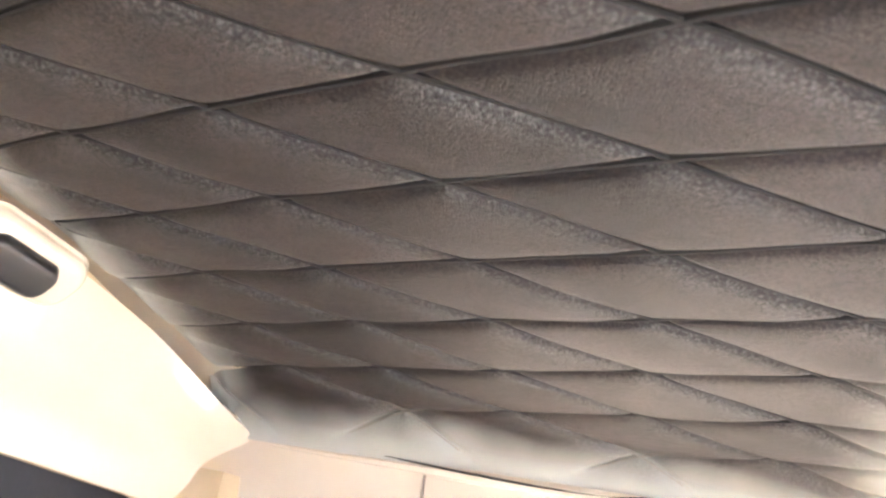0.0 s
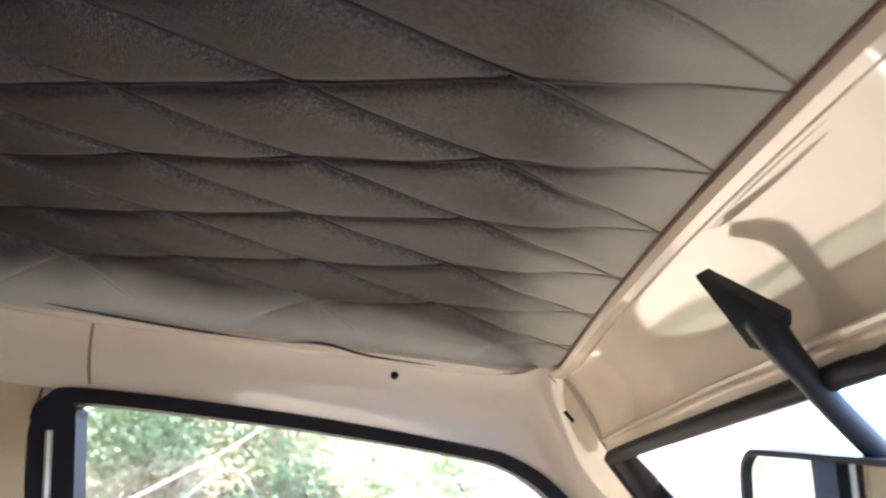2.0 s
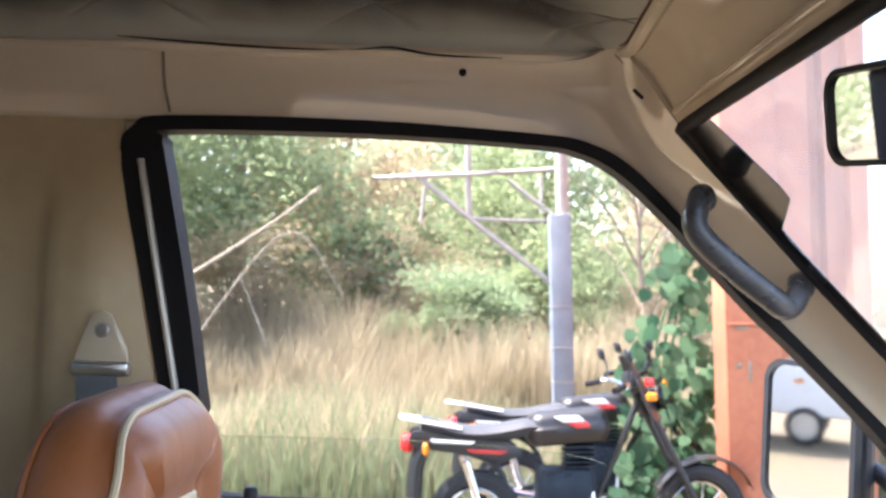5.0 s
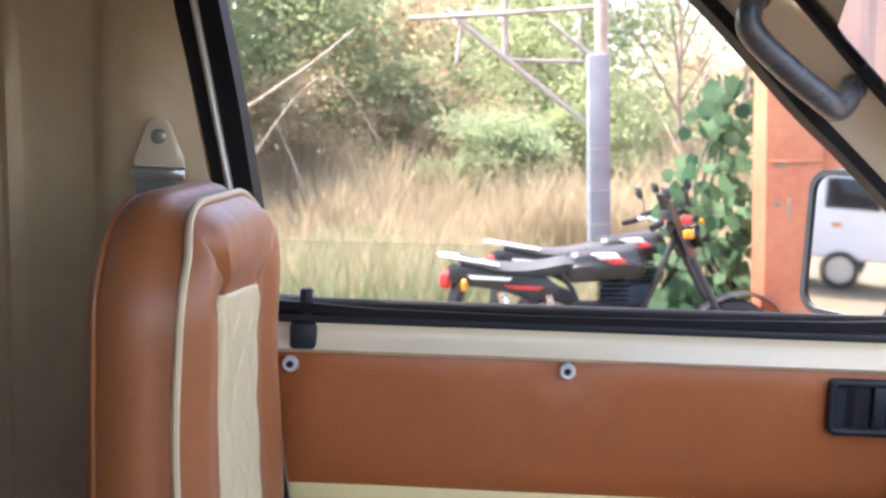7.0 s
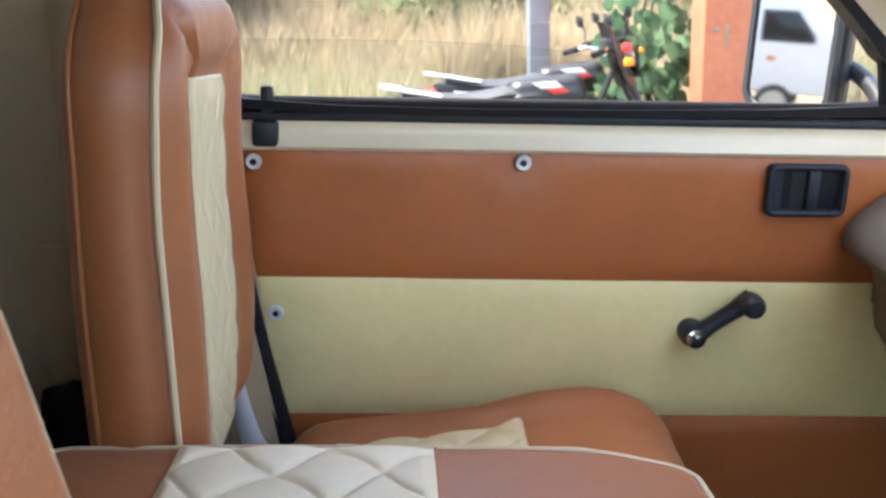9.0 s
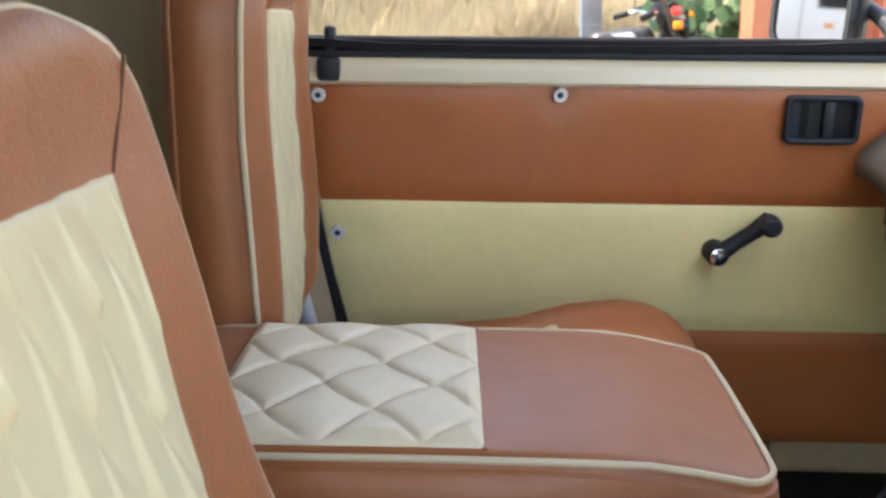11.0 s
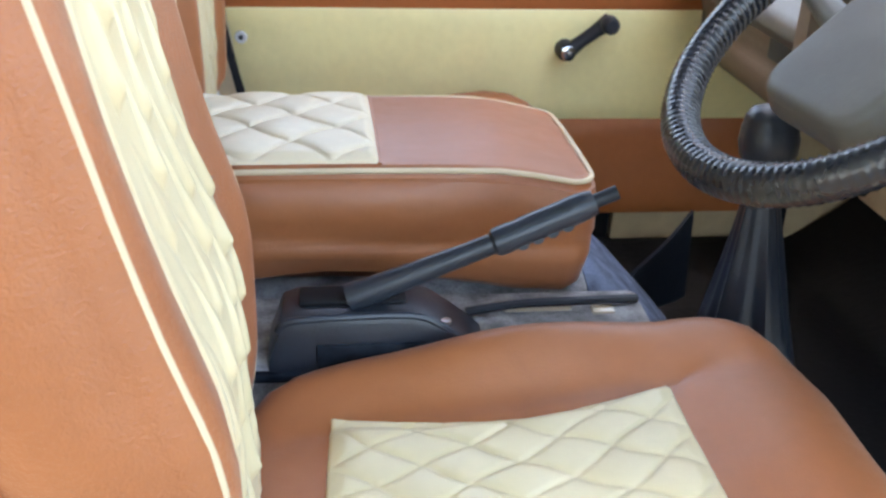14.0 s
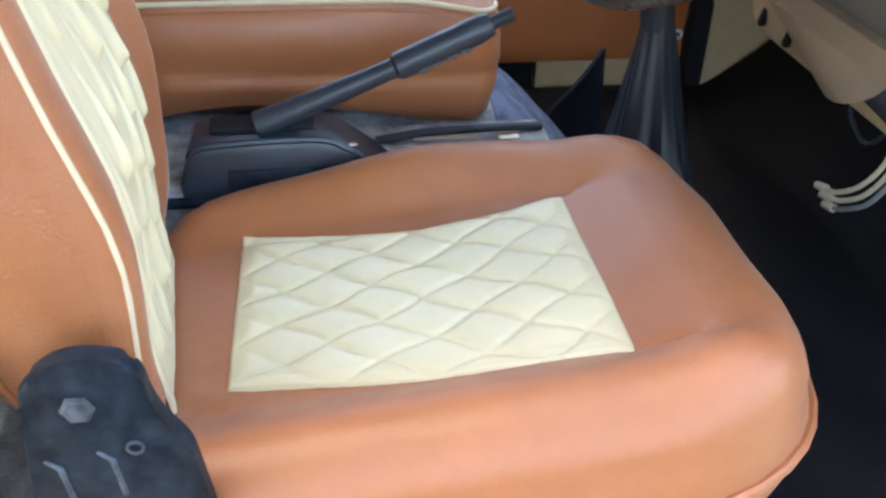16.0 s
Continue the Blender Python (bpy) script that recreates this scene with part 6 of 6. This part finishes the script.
def bush(x, y, r, h, mat, seed, label, count, size):
    rng = random.Random(seed)
    b = thing("bush", label, "bush", "bushes along the field", (x, y, 0))
    vs, fs = [], []
    for k in range(26):
        a = rng.uniform(0, 6.28)
        c = Vector((math.cos(a) * r * rng.uniform(0.1, 0.8), math.sin(a) * r * 0.6 * rng.uniform(0.1, 0.8), h * rng.uniform(0.25, 0.85)))
        part("stem", tube([(0, 0, -0.03), c * 0.55 + Vector((0, 0, 0.05)), c], [0.02, 0.012, 0.005], 6), BARK, b)
        leaves(rng, c, r * rng.uniform(0.14, 0.38), count // 26, size, vs, fs, 0.5)
    leaf_mesh("foliage", vs, fs, mat, b)
    return b


bush(0.15, 10.6, 1.05, 1.75, LEAFGREY, 31, "feathery grey-green bush beyond the grass", 9000, 0.045)
bush(-0.8, 11.6, 1.2, 1.9, LEAFDRY, 32, "dry thorny bush beyond the grass", 3600, 0.045)
bush(-2.3, 11.2, 1.3, 2.3, LEAFDRY, 33, "dry thorny bush beyond the grass", 3800, 0.045)
bush(-3.9, 10.8, 1.3, 2.2, LEAFDRY, 34, "dry thorny bush beyond the grass", 3400, 0.05)
bush(1.7, 12.6, 1.3, 2.0, LEAF, 35, "low green bush beyond the grass", 6500, 0.055)
bush(3.3, 14.5, 1.5, 1.6, LEAFDRY, 36, "dry thorny bush beyond the grass", 2200, 0.09)
bush(-5.8, 11.5, 1.6, 2.6, LEAF, 37, "low green bush beyond the grass", 7000, 0.055)
bush(5.2, 16.5, 1.8, 1.7, LEAF, 38, "low green bush beyond the grass", 2400, 0.10)
bush(-1.2, 12.6, 1.3, 2.6, LEAF, 39, "low green bush beyond the grass", 7000, 0.055)

# the woods behind, tall to the rear of the van and low ahead of it
rng = random.Random(77)
vs, fs = [], []
for _ in range(46000):
    x, y = rng.uniform(-26, 16), rng.uniform(21, 30)
    top = 2.3 + 4.6 * smoothstep(-2.0, -9.0, x) + 2.0 * smoothstep(5.0, 0.5, x) + 1.3 * noise.noise((x * 0.45, y * 0.3, 1.0)) + 0.6 * noise.noise((x * 1.4, y * 0.8, 5.0))
    z = top * rng.random() ** 0.8
    a = Vector((rng.gauss(0, 1), rng.gauss(0, 1), rng.gauss(0, 0.6))).normalized()
    b = a.cross(Vector((rng.gauss(0, 1), rng.gauss(0, 1), rng.gauss(0, 1)))).normalized()
    c, q, k = Vector((x, y, max(0.05, z))), rng.uniform(0.10, 0.24), len(vs)
    vs += [c - a * q, c + b * q * 0.5, c + a * q, c - b * q * 0.5]
    fs.append((k, k + 1, k + 2, k + 3))
tagged(leaf_mesh("far_woods", vs, fs, LEAFFAR), "hazy green woods beyond the field", "woods", kind="stuff")

# concrete post with a thinner pole and stays
post = thing("utility_post", "grey concrete post with a pale pole rising from it", "post", at=(0.87, 7.0, 0))
bm = box((-0.085, -0.085, -0.05), (0.085, 0.085, 2.09), 0.012)
part("concrete_post", shifted(bm, LEAN), CONCRETE, post)
part("upper_pole", shifted(tube([(0.03, 0, 2.05), (0.035, 0, 3.2)], 0.052, 12), LEAN), STICK, post)
for z in (0.75, 1.02, 1.35):
    part("band", shifted(box((-0.09, -0.09, z), (0.09, 0.09, z + 0.007), 0.002), LEAN), STICK, post)
frame_poles = thing("pole_frame", "weathered pale poles lashed into a stay frame", "poles", at=(0, 7.1, 0))
for a, b, r in (((-0.75, 0, 2.34), (0.75, -0.05, 2.46), 0.020), ((-0.01, 0, 2.95), (0.035, 0, 2.03), 0.026), ((0.03, 0, 2.035), (0.75, -0.05, 2.04), 0.016), ((-0.46, 0, 2.42), (0.76, -0.05, 1.50), 0.022), ((0.35, 0, 2.36), (0.75, -0.05, 2.06), 0.018), ((0.62, 0.02, 2.40), (0.62, 0.02, 2.12), 0.015), ((-0.36, 0.05, 2.0), (-0.32, 0.05, 2.44), 0.016)):
    part("pole", tube([a, Vector(a).lerp(Vector(b), 0.5) + Vector((0, 0, -0.008)), b], r, 8), STICK, frame_poles)
dead = thing("fallen_branch", "pale dead branches leaning in the dry bushes", "branch", at=(-1.9, 8.4, 0))
for q, r in (([(-1.6, 0, 0.9), (-0.6, 0.1, 1.55), (0.1, 0.2, 2.05), (0.5, 0.3, 2.4)], 0.028), ([(-1.0, 0.2, 0.3), (-0.5, 0.2, 1.1), (0.0, 0.3, 1.8), (0.35, 0.3, 1.9), (0.75, 0.4, 1.3)], 0.016), ([(-1.35, 0.1, 0.0), (-1.1, 0.1, 0.9), (-0.7, 0.2, 1.6)], 0.018), ([(0.2, 0.4, 0.0), (0.0, 0.4, 0.8), (-0.3, 0.4, 1.5)], 0.016), ([(-1.4, 0, -0.02), (-1.5, 0, 0.5), (-1.6, 0, 0.9)], 0.026)):
    part("limb", tube(smooth_path(q, 4), [r * 0.8 * (1 - 0.5 * k / (4 * len(q) - 4)) for k in range(4 * len(q) - 3)], 7), DEADWOOD, dead)

# rusty steel container
cont = thing("steel_container", "rust-red oxide steel container at the edge of the yard", "container", at=(1.45, 4.45, 0))
part("corner_post", shifted(box((0, 0, -0.02), (0.30, 0.25, 4.3), 0.008), LEAN), RUST, cont)
part("front_plate", shifted(box((0.28, 0.03, 0.05), (0.48, 0.12, 4.25), 0.006), LEAN), RUST, cont)
bm = bmesh.new()
prof = []
for k in range(3):
    x = 0.47 + k * 0.14
    prof += [(x, 0.14), (x + 0.05, 0.14), (x + 0.07, 0.19), (x + 0.12, 0.19)]
prof += [(0.90, 2.2), (0.70, 2.2), (0.70, 0.24), (0.47, 0.22)]
prism(prof, "z", -0.02, 4.2, bm=bm)
part("corrugated_side", shifted(bm, LEAN), RUST, cont, smooth=False)
part("cross_rail", shifted(box((0.02, -0.012, 1.36), (0.30, 0.01, 1.375), 0.003), LEAN), RUST, cont)
for x, z, w, h in ((0.05, 1.335, 0.07, 0.022), (0.16, 1.345, 0.05, 0.014), (0.115, 1.06, 0.02, 0.11), (0.05, 1.13, 0.03, 0.03)):
    part("rust_scab", shifted(box((x, -0.004, z), (x + w, 0.004, z + h), 0.002), LEAN), BARK, cont)

# climbing broad-leaved plant beside it
creeper = thing("creeper", "broad-leaved green creeper climbing beside the rusty container", "plant", at=(1.15, 5.0, 0))
rng = random.Random(5)
vs, fs = [], []
for k in range(330):
    z = 0.25 + 1.55 * rng.random() ** 2.1
    wid = 0.42 * (1.15 - z / 2.2)
    c = Vector((0.10 + rng.uniform(-wid, 0.28), rng.uniform(-0.2, 0.3), z))
    s = rng.uniform(0.04, 0.085)
    nrm = Vector((rng.uniform(-1.0, 1.0), -1, rng.uniform(-0.3, 1.3))).normalized()
    u = nrm.cross(Vector((0, 0, 1))).normalized()
    w = u.cross(nrm)
    ang = rng.uniform(-0.6, 0.6)
    u, w = u * math.cos(ang) + w * math.sin(ang), w * math.cos(ang) - u * math.sin(ang)
    ring = [(0, -1.0), (0.62, -0.55), (0.85, 0.05), (0.5, 0.62), (0.12, 0.72), (0, 0.5), (-0.12, 0.72), (-0.5, 0.62), (-0.85, 0.05), (-0.62, -0.55)]
    i0 = len(vs)
    vs += [c + u * (a * s) + w * (b * s) + nrm * (0.012 * (abs(a) - 0.4)) for a, b in ring]
    fs.append(tuple(range(i0, i0 + 10)))
leaf_mesh("foliage", vs, fs, LEAFBROAD, creeper)
for k in range(5):
    part("stem", tube(smooth_path([(0.1 + 0.05 * k, 0.1, -0.03), (0.05 * k, 0.05, 0.6), (0.2 - 0.05 * k, 0.1, 1.2), (0.1 + 0.04 * k, 0.1, 1.85)], 4), 0.008, 6), LEAFBROAD, creeper)


# ---- motorcycles ----
def motorcycle(x, y, scheme, label, lean=8.0, yaw=0.0):
    """Commuter motorcycle, tail at -x, scaled along each axis to fit the camera's view."""
    tank, panel = scheme
    b = thing("motorcycle", label, "motorcycle", "motorcycles parked in the yard", (x, y, 0))
    b.rotation_euler = (radians(lean), radians(-3), radians(yaw))
    b.scale = (0.85, 0.95, 0.915)
    ry = Matrix.Rotation(radians(90), 4, "X")

    def ring(cx, r):
        w = part("wheel", lathe([(r * 0.62, -0.012), (r * 0.66, -0.02), (r * 0.70, -0.012), (r * 0.70, 0.012), (r * 0.66, 0.02), (r * 0.62, 0.012), (r * 0.62, -0.012)], 28, Matrix.Translation((cx, 0, r)) @ ry), CHROME, b)
        part("tyre", lathe([(r * 0.70, -0.03), (r * 0.84, -0.048), (r * 0.96, -0.034), (r, 0), (r * 0.96, 0.034), (r * 0.84, 0.048), (r * 0.70, 0.03)], 32, Matrix.Translation((cx, 0, r)) @ ry), TYRE, w)
        part("hub", lathe([(0, -0.06), (0.06, -0.06), (0.06, 0.06), (0, 0.06)], 14, Matrix.Translation((cx, 0, r)) @ ry), STEEL, w)
        for k in range(10):
            a = 2 * math.pi * k / 10
            part("spoke", tube([(cx + 0.05 * math.cos(a), 0, r + 0.05 * math.sin(a)), (cx + r * 0.65 * math.cos(a + 0.15), 0, r + r * 0.65 * math.sin(a + 0.15))], 0.004, 5), STEEL, w)

    ring(0.42, 0.30)
    ring(1.82, 0.30)
    # tank, seat, tail
    part("tank", pillow(0.25, 0.115, 0.09, 0.19, 0.07, lambda u, v: 0.02 * u, Matrix.Translation((1.00, 0, 0.925)) @ Matrix.Rotation(radians(-3), 4, "Y"), 0.015, 0.03), tank, b, "gloss tank")
    part("tank_flash", prism([(0.90, 0.895), (1.05, 0.90), (1.09, 0.868), (0.96, 0.862)], "y", -0.150, -0.130, 0.003), WHITEPAINT, b)
    part("tank_flash", prism([(0.98, 0.858), (1.10, 0.864), (1.13, 0.835), (1.04, 0.828)], "y", -0.152, -0.130, 0.003), BIKERED, b)
    seat = grid(24, 8, lambda u, v: (0.10 + 0.74 * u, (v - 0.5) * (0.22 + 0.06 * math.sin(math.pi * u)), 0.875 - 0.045 * math.sin(math.pi * min(1, u * 1.15)) + 0.035 * (1 - u) - 0.04 * (2 * v - 1) ** 4))
    part("saddle", thick(seat, 0.07), BIKESEAT, b, "black vinyl saddle")
    tail = [(0.02, 0.80), (0.06, 0.745), (0.30, 0.705), (0.60, 0.66), (0.70, 0.70), (0.62, 0.755), (0.30, 0.795), (0.08, 0.84)]
    for s in (-1, 1):
        part("side_panel", prism([(p.x, p.z) for p in smooth_path([(a, 0, c) for a, c in tail], 4, True)], "y", s * 0.105, s * 0.130, 0.006), panel, b)
        part("panel_flash", prism([(0.14, 0.790), (0.42, 0.768), (0.40, 0.752), (0.16, 0.768)], "y", s * 0.126, s * 0.136, 0.002), WHITEPAINT, b)
        part("panel_flash", prism([(0.36, 0.728), (0.62, 0.712), (0.57, 0.692), (0.40, 0.706)], "y", s * 0.126, s * 0.136, 0.002), BIKERED, b)
        part("indicator", pillow(0.035, 0.022, 0.018, 0.04, 0.012, lambda u, v: 0, Matrix.Translation((0.10, s * 0.19, 0.74)) @ Matrix.Rotation(radians(-90), 4, "Y"), 0.002, 0.008), AMBER, b)
        part("shock", tube([(0.45, s * 0.12, 0.36), (0.36, s * 0.12, 0.66)], 0.028, 10), CHROME, b)
        part("fork", tube([(1.82, s * 0.085, 0.30), (1.47, s * 0.085, 1.0)], 0.022, 10), BIKEBLACK, b)
        bar = smooth_path([(1.40, 0, 1.03), (1.38, s * 0.14, 1.06), (1.33, s * 0.26, 1.075), (1.24, s * 0.36, 1.05)], 4)
        part("handlebar", tube(bar, 0.012, 8), CHROME, b)
        part("hand_grip", tube([(1.30, s * 0.30, 1.068), (1.22, s * 0.38, 1.045)], 0.019, 10), RUBBER, b)
        part("mirror_stem", tube([(1.33, s * 0.25, 1.08), (1.34, s * 0.29, 1.17), (1.33, s * 0.33, 1.215)], 0.006, 6), PLASTIC, b)
        part("mirror", pillow(0.055, 0.035, 0.025, 0.03, 0.012, lambda u, v: 0, Matrix.Translation((1.33, s * 0.34, 1.235)) @ Matrix.Rotation(radians(90), 4, "Z") @ Matrix.Rotation(radians(75), 4, "X"), 0.003, 0.01), PLASTIC, b)
    part("grab_rail", tube(smooth_path([(0.34, -0.12, 0.84), (0.10, -0.115, 0.885), (-0.01, -0.08, 0.905), (-0.02, 0.08, 0.905), (0.10, 0.115, 0.885), (0.34, 0.12, 0.84)], 4), 0.010, 8), WHITEPAINT, b, "silver grab rail")
    part("tail_light", pillow(0.05, 0.085, 0.03, 0.08, 0.03, lambda u, v: 0, Matrix.Translation((-0.03, 0, 0.77)) @ Matrix.Rotation(radians(-78), 4, "Y"), 0.004, 0.012), REDLENS, b, "red tail light")
    part("rear_mudguard", tube(smooth_path([(0.10, 0, 0.72), (0.06, 0, 0.62), (0.04, 0, 0.45)], 4), 0.05, 8), BIKEBLACK, b)
    part("front_mudguard", thick(grid(18, 6, lambda u, v: (1.82 + 0.34 * math.cos(0.3 + 2.2 * u), (v - 0.5) * 0.13, 0.30 + 0.345 * math.sin(0.5 + 2.1 * u) - 0.02 * (2 * v - 1) ** 2)), 0.006), BIKEBLACK, b)
    cowl_ = grid(14, 12, lambda u, v: (1.52 + 0.08 * math.sin(math.pi * v) * (1 - 0.5 * u) - 0.14 * u, (v - 0.5) * (0.31 - 0.12 * u), 0.86 + 0.37 * u))
    part("headlamp_cowl", thick(cowl_, 0.02), tank, b)
    part("fairing_flash", box((1.47, -0.135, 1.05), (1.53, -0.118, 1.10), 0.006), BIKERED, b)
    part("front_indicator", box((1.47, -0.19, 0.97), (1.53, -0.14, 1.02), 0.012), AMBER, b)
    part("headlamp", lathe([(0, 0.0), (0.075, 0.0), (0.085, 0.03), (0.05, 0.09), (0, 0.10)], 18, Matrix.Translation((1.60, 0, 0.98)) @ Matrix.Rotation(radians(-90), 4, "Y")), SMOKED, b)
    part("instruments", box((1.38, -0.09, 1.05), (1.46, 0.09, 1.13), 0.02), PLASTIC, b)
    part("engine", pillow(0.17, 0.12, 0.05, 0.26, 0.04, lambda u, v: 0, Matrix.Translation((0.98, 0, 0.60)), 0.01, 0.03), DUSTY, b, "dusty engine block")
    for k in range(5):
        part("cooling_fin", box((0.98, -0.11, 0.60 + 0.028 * k), (1.16, 0.11, 0.612 + 0.028 * k), 0.002), DUSTY, b)
    part("frame_tube", tube(smooth_path([(1.45, 0, 0.95), (1.25, 0, 0.55), (1.05, 0, 0.30), (0.70, 0, 0.33), (0.55, 0, 0.62), (0.20, 0, 0.74)], 5), 0.02, 8), BIKEBLACK, b)
    part("swingarm", tube([(0.70, 0.09, 0.36), (0.42, 0.09, 0.30)], 0.022, 8), BIKEBLACK, b)
    part("exhaust", tube(smooth_path([(1.12, -0.10, 0.50), (1.10, -0.13, 0.30), (0.80, -0.15, 0.26), (0.50, -0.16, 0.30), (0.16, -0.17, 0.38)], 5), [0.02] * 10 + [0.045] * 11, 10), CHROME, b)
    part("side_stand", tube([(0.78, 0.08, 0.30), (0.72, 0.24, 0.0)], 0.011, 6), BIKEBLACK, b)
    return b


motorcycle(-0.27, 4.32, (BIKEBLACK, BIKEBLACK), "black motorcycle with red and white graphics parked on dry ground", -4, 3)
motorcycle(-0.02, 4.95, (BIKEBLACK, BIKEBLACK), "black and red motorcycle parked behind another", -6, 6)


# ---- white van behind, seen in the door mirror ----
def delivery_van(x, y, yaw):
    v = thing("delivery_van", "white delivery van with a yellow nose panel parked in the yard", "van", at=(x, y, 0))
    v.rotation_euler = (0, 0, radians(yaw))
    v.scale = (0.80, 0.80, 0.80)
    side = [(-1.75, 0.45), (-1.75, 1.75), (-1.55, 1.92), (0.75, 1.92), (1.00, 1.86), (1.55, 1.18), (1.78, 1.02), (1.80, 0.45)]
    body = prism(side, "y", -0.75, 0.75, 0.05)
    part("body", body, WHITEPAINT, v)
    for s in (-1, 1):
        part("side_window", prism([(0.42, 1.20), (0.42, 1.66), (0.92, 1.66), (1.28, 1.20)], "y", s * 0.745, s * 0.757, 0.004), SMOKED, v)
        part("door_line", box((0.20, s * 0.752 - 0.003, 0.50), (0.212, s * 0.752 + 0.003, 1.78), 0.001), DUSTY, v)
        part("marker_lamp", box((0.55, s * 0.752 - 0.008, 0.92), (0.68, s * 0.752 + 0.008, 0.99), 0.006), AMBER, v)
        part("wing_mirror", box((1.20, s * 0.90 - 0.08, 1.20), (1.27, s * 0.90 + 0.08, 1.42), 0.02), WHITEPAINT, v)
    part("windscreen", prism([(1.03, 1.80), (1.53, 1.20), (1.545, 1.21), (1.045, 1.81)], "y", -0.66, 0.66), SMOKED, v)
    part("nose_panel", box((1.76, -0.72, 0.62), (1.83, 0.72, 1.00), 0.03), YELLOW, v, "yellow nose panel")
    part("bumper", box((1.70, -0.76, 0.40), (1.90, 0.76, 0.62), 0.04), PLASTIC, v)
    for s in (-0.5, 0.5):
        part("headlamp", box((1.80, s - 0.13, 0.74), (1.85, s + 0.13, 0.92), 0.03), CHROME, v)
    for cx in (-1.10, 0.72):
        for s in (-1, 1):
            m = Matrix.Translation((cx, s * 0.68, 0.29)) @ Matrix.Rotation(radians(90), 4, "X")
            w = part("wheel", lathe([(0, -0.09), (0.19, -0.09), (0.21, -0.03), (0.21, 0.03), (0.19, 0.09), (0, 0.09)], 24, m), ALU, v)
            part("tyre", lathe([(0.20, -0.09), (0.27, -0.10), (0.29, -0.05), (0.29, 0.05), (0.27, 0.10), (0.20, 0.09)], 28, m), TYRE, w)
    return v


delivery_van(-10.46, 3.42, -97)

# ---- unseen wall behind the camera, added to cut low light on the driver's side ----
added_wall = part("wall_added", box((-9.0, -5.0, -0.05), (9.0, -4.8, 0.9), 0.02), CONCRETE)
structure(added_wall, "plain grey concrete wall, added unseen to cut low light into the cab", "wall")

# ---- building ahead of the windscreen ----
house = thing("building", "low whitewashed building with a tan upper band and a flat roof", "building", at=(12.0, 14.0, 0))
part("wall", box((0, -9.0, 2.6), (6, 12, 3.6), 0.03), WALLTAN, house)
part("lower_wall", box((0.02, -8.98, -0.05), (5.98, 11.98, 2.6), 0.03), WALLWHITE, house)
part("roof", box((-0.25, -9.25, 3.6), (6.25, 12.25, 3.78), 0.03), CONCRETE, house)
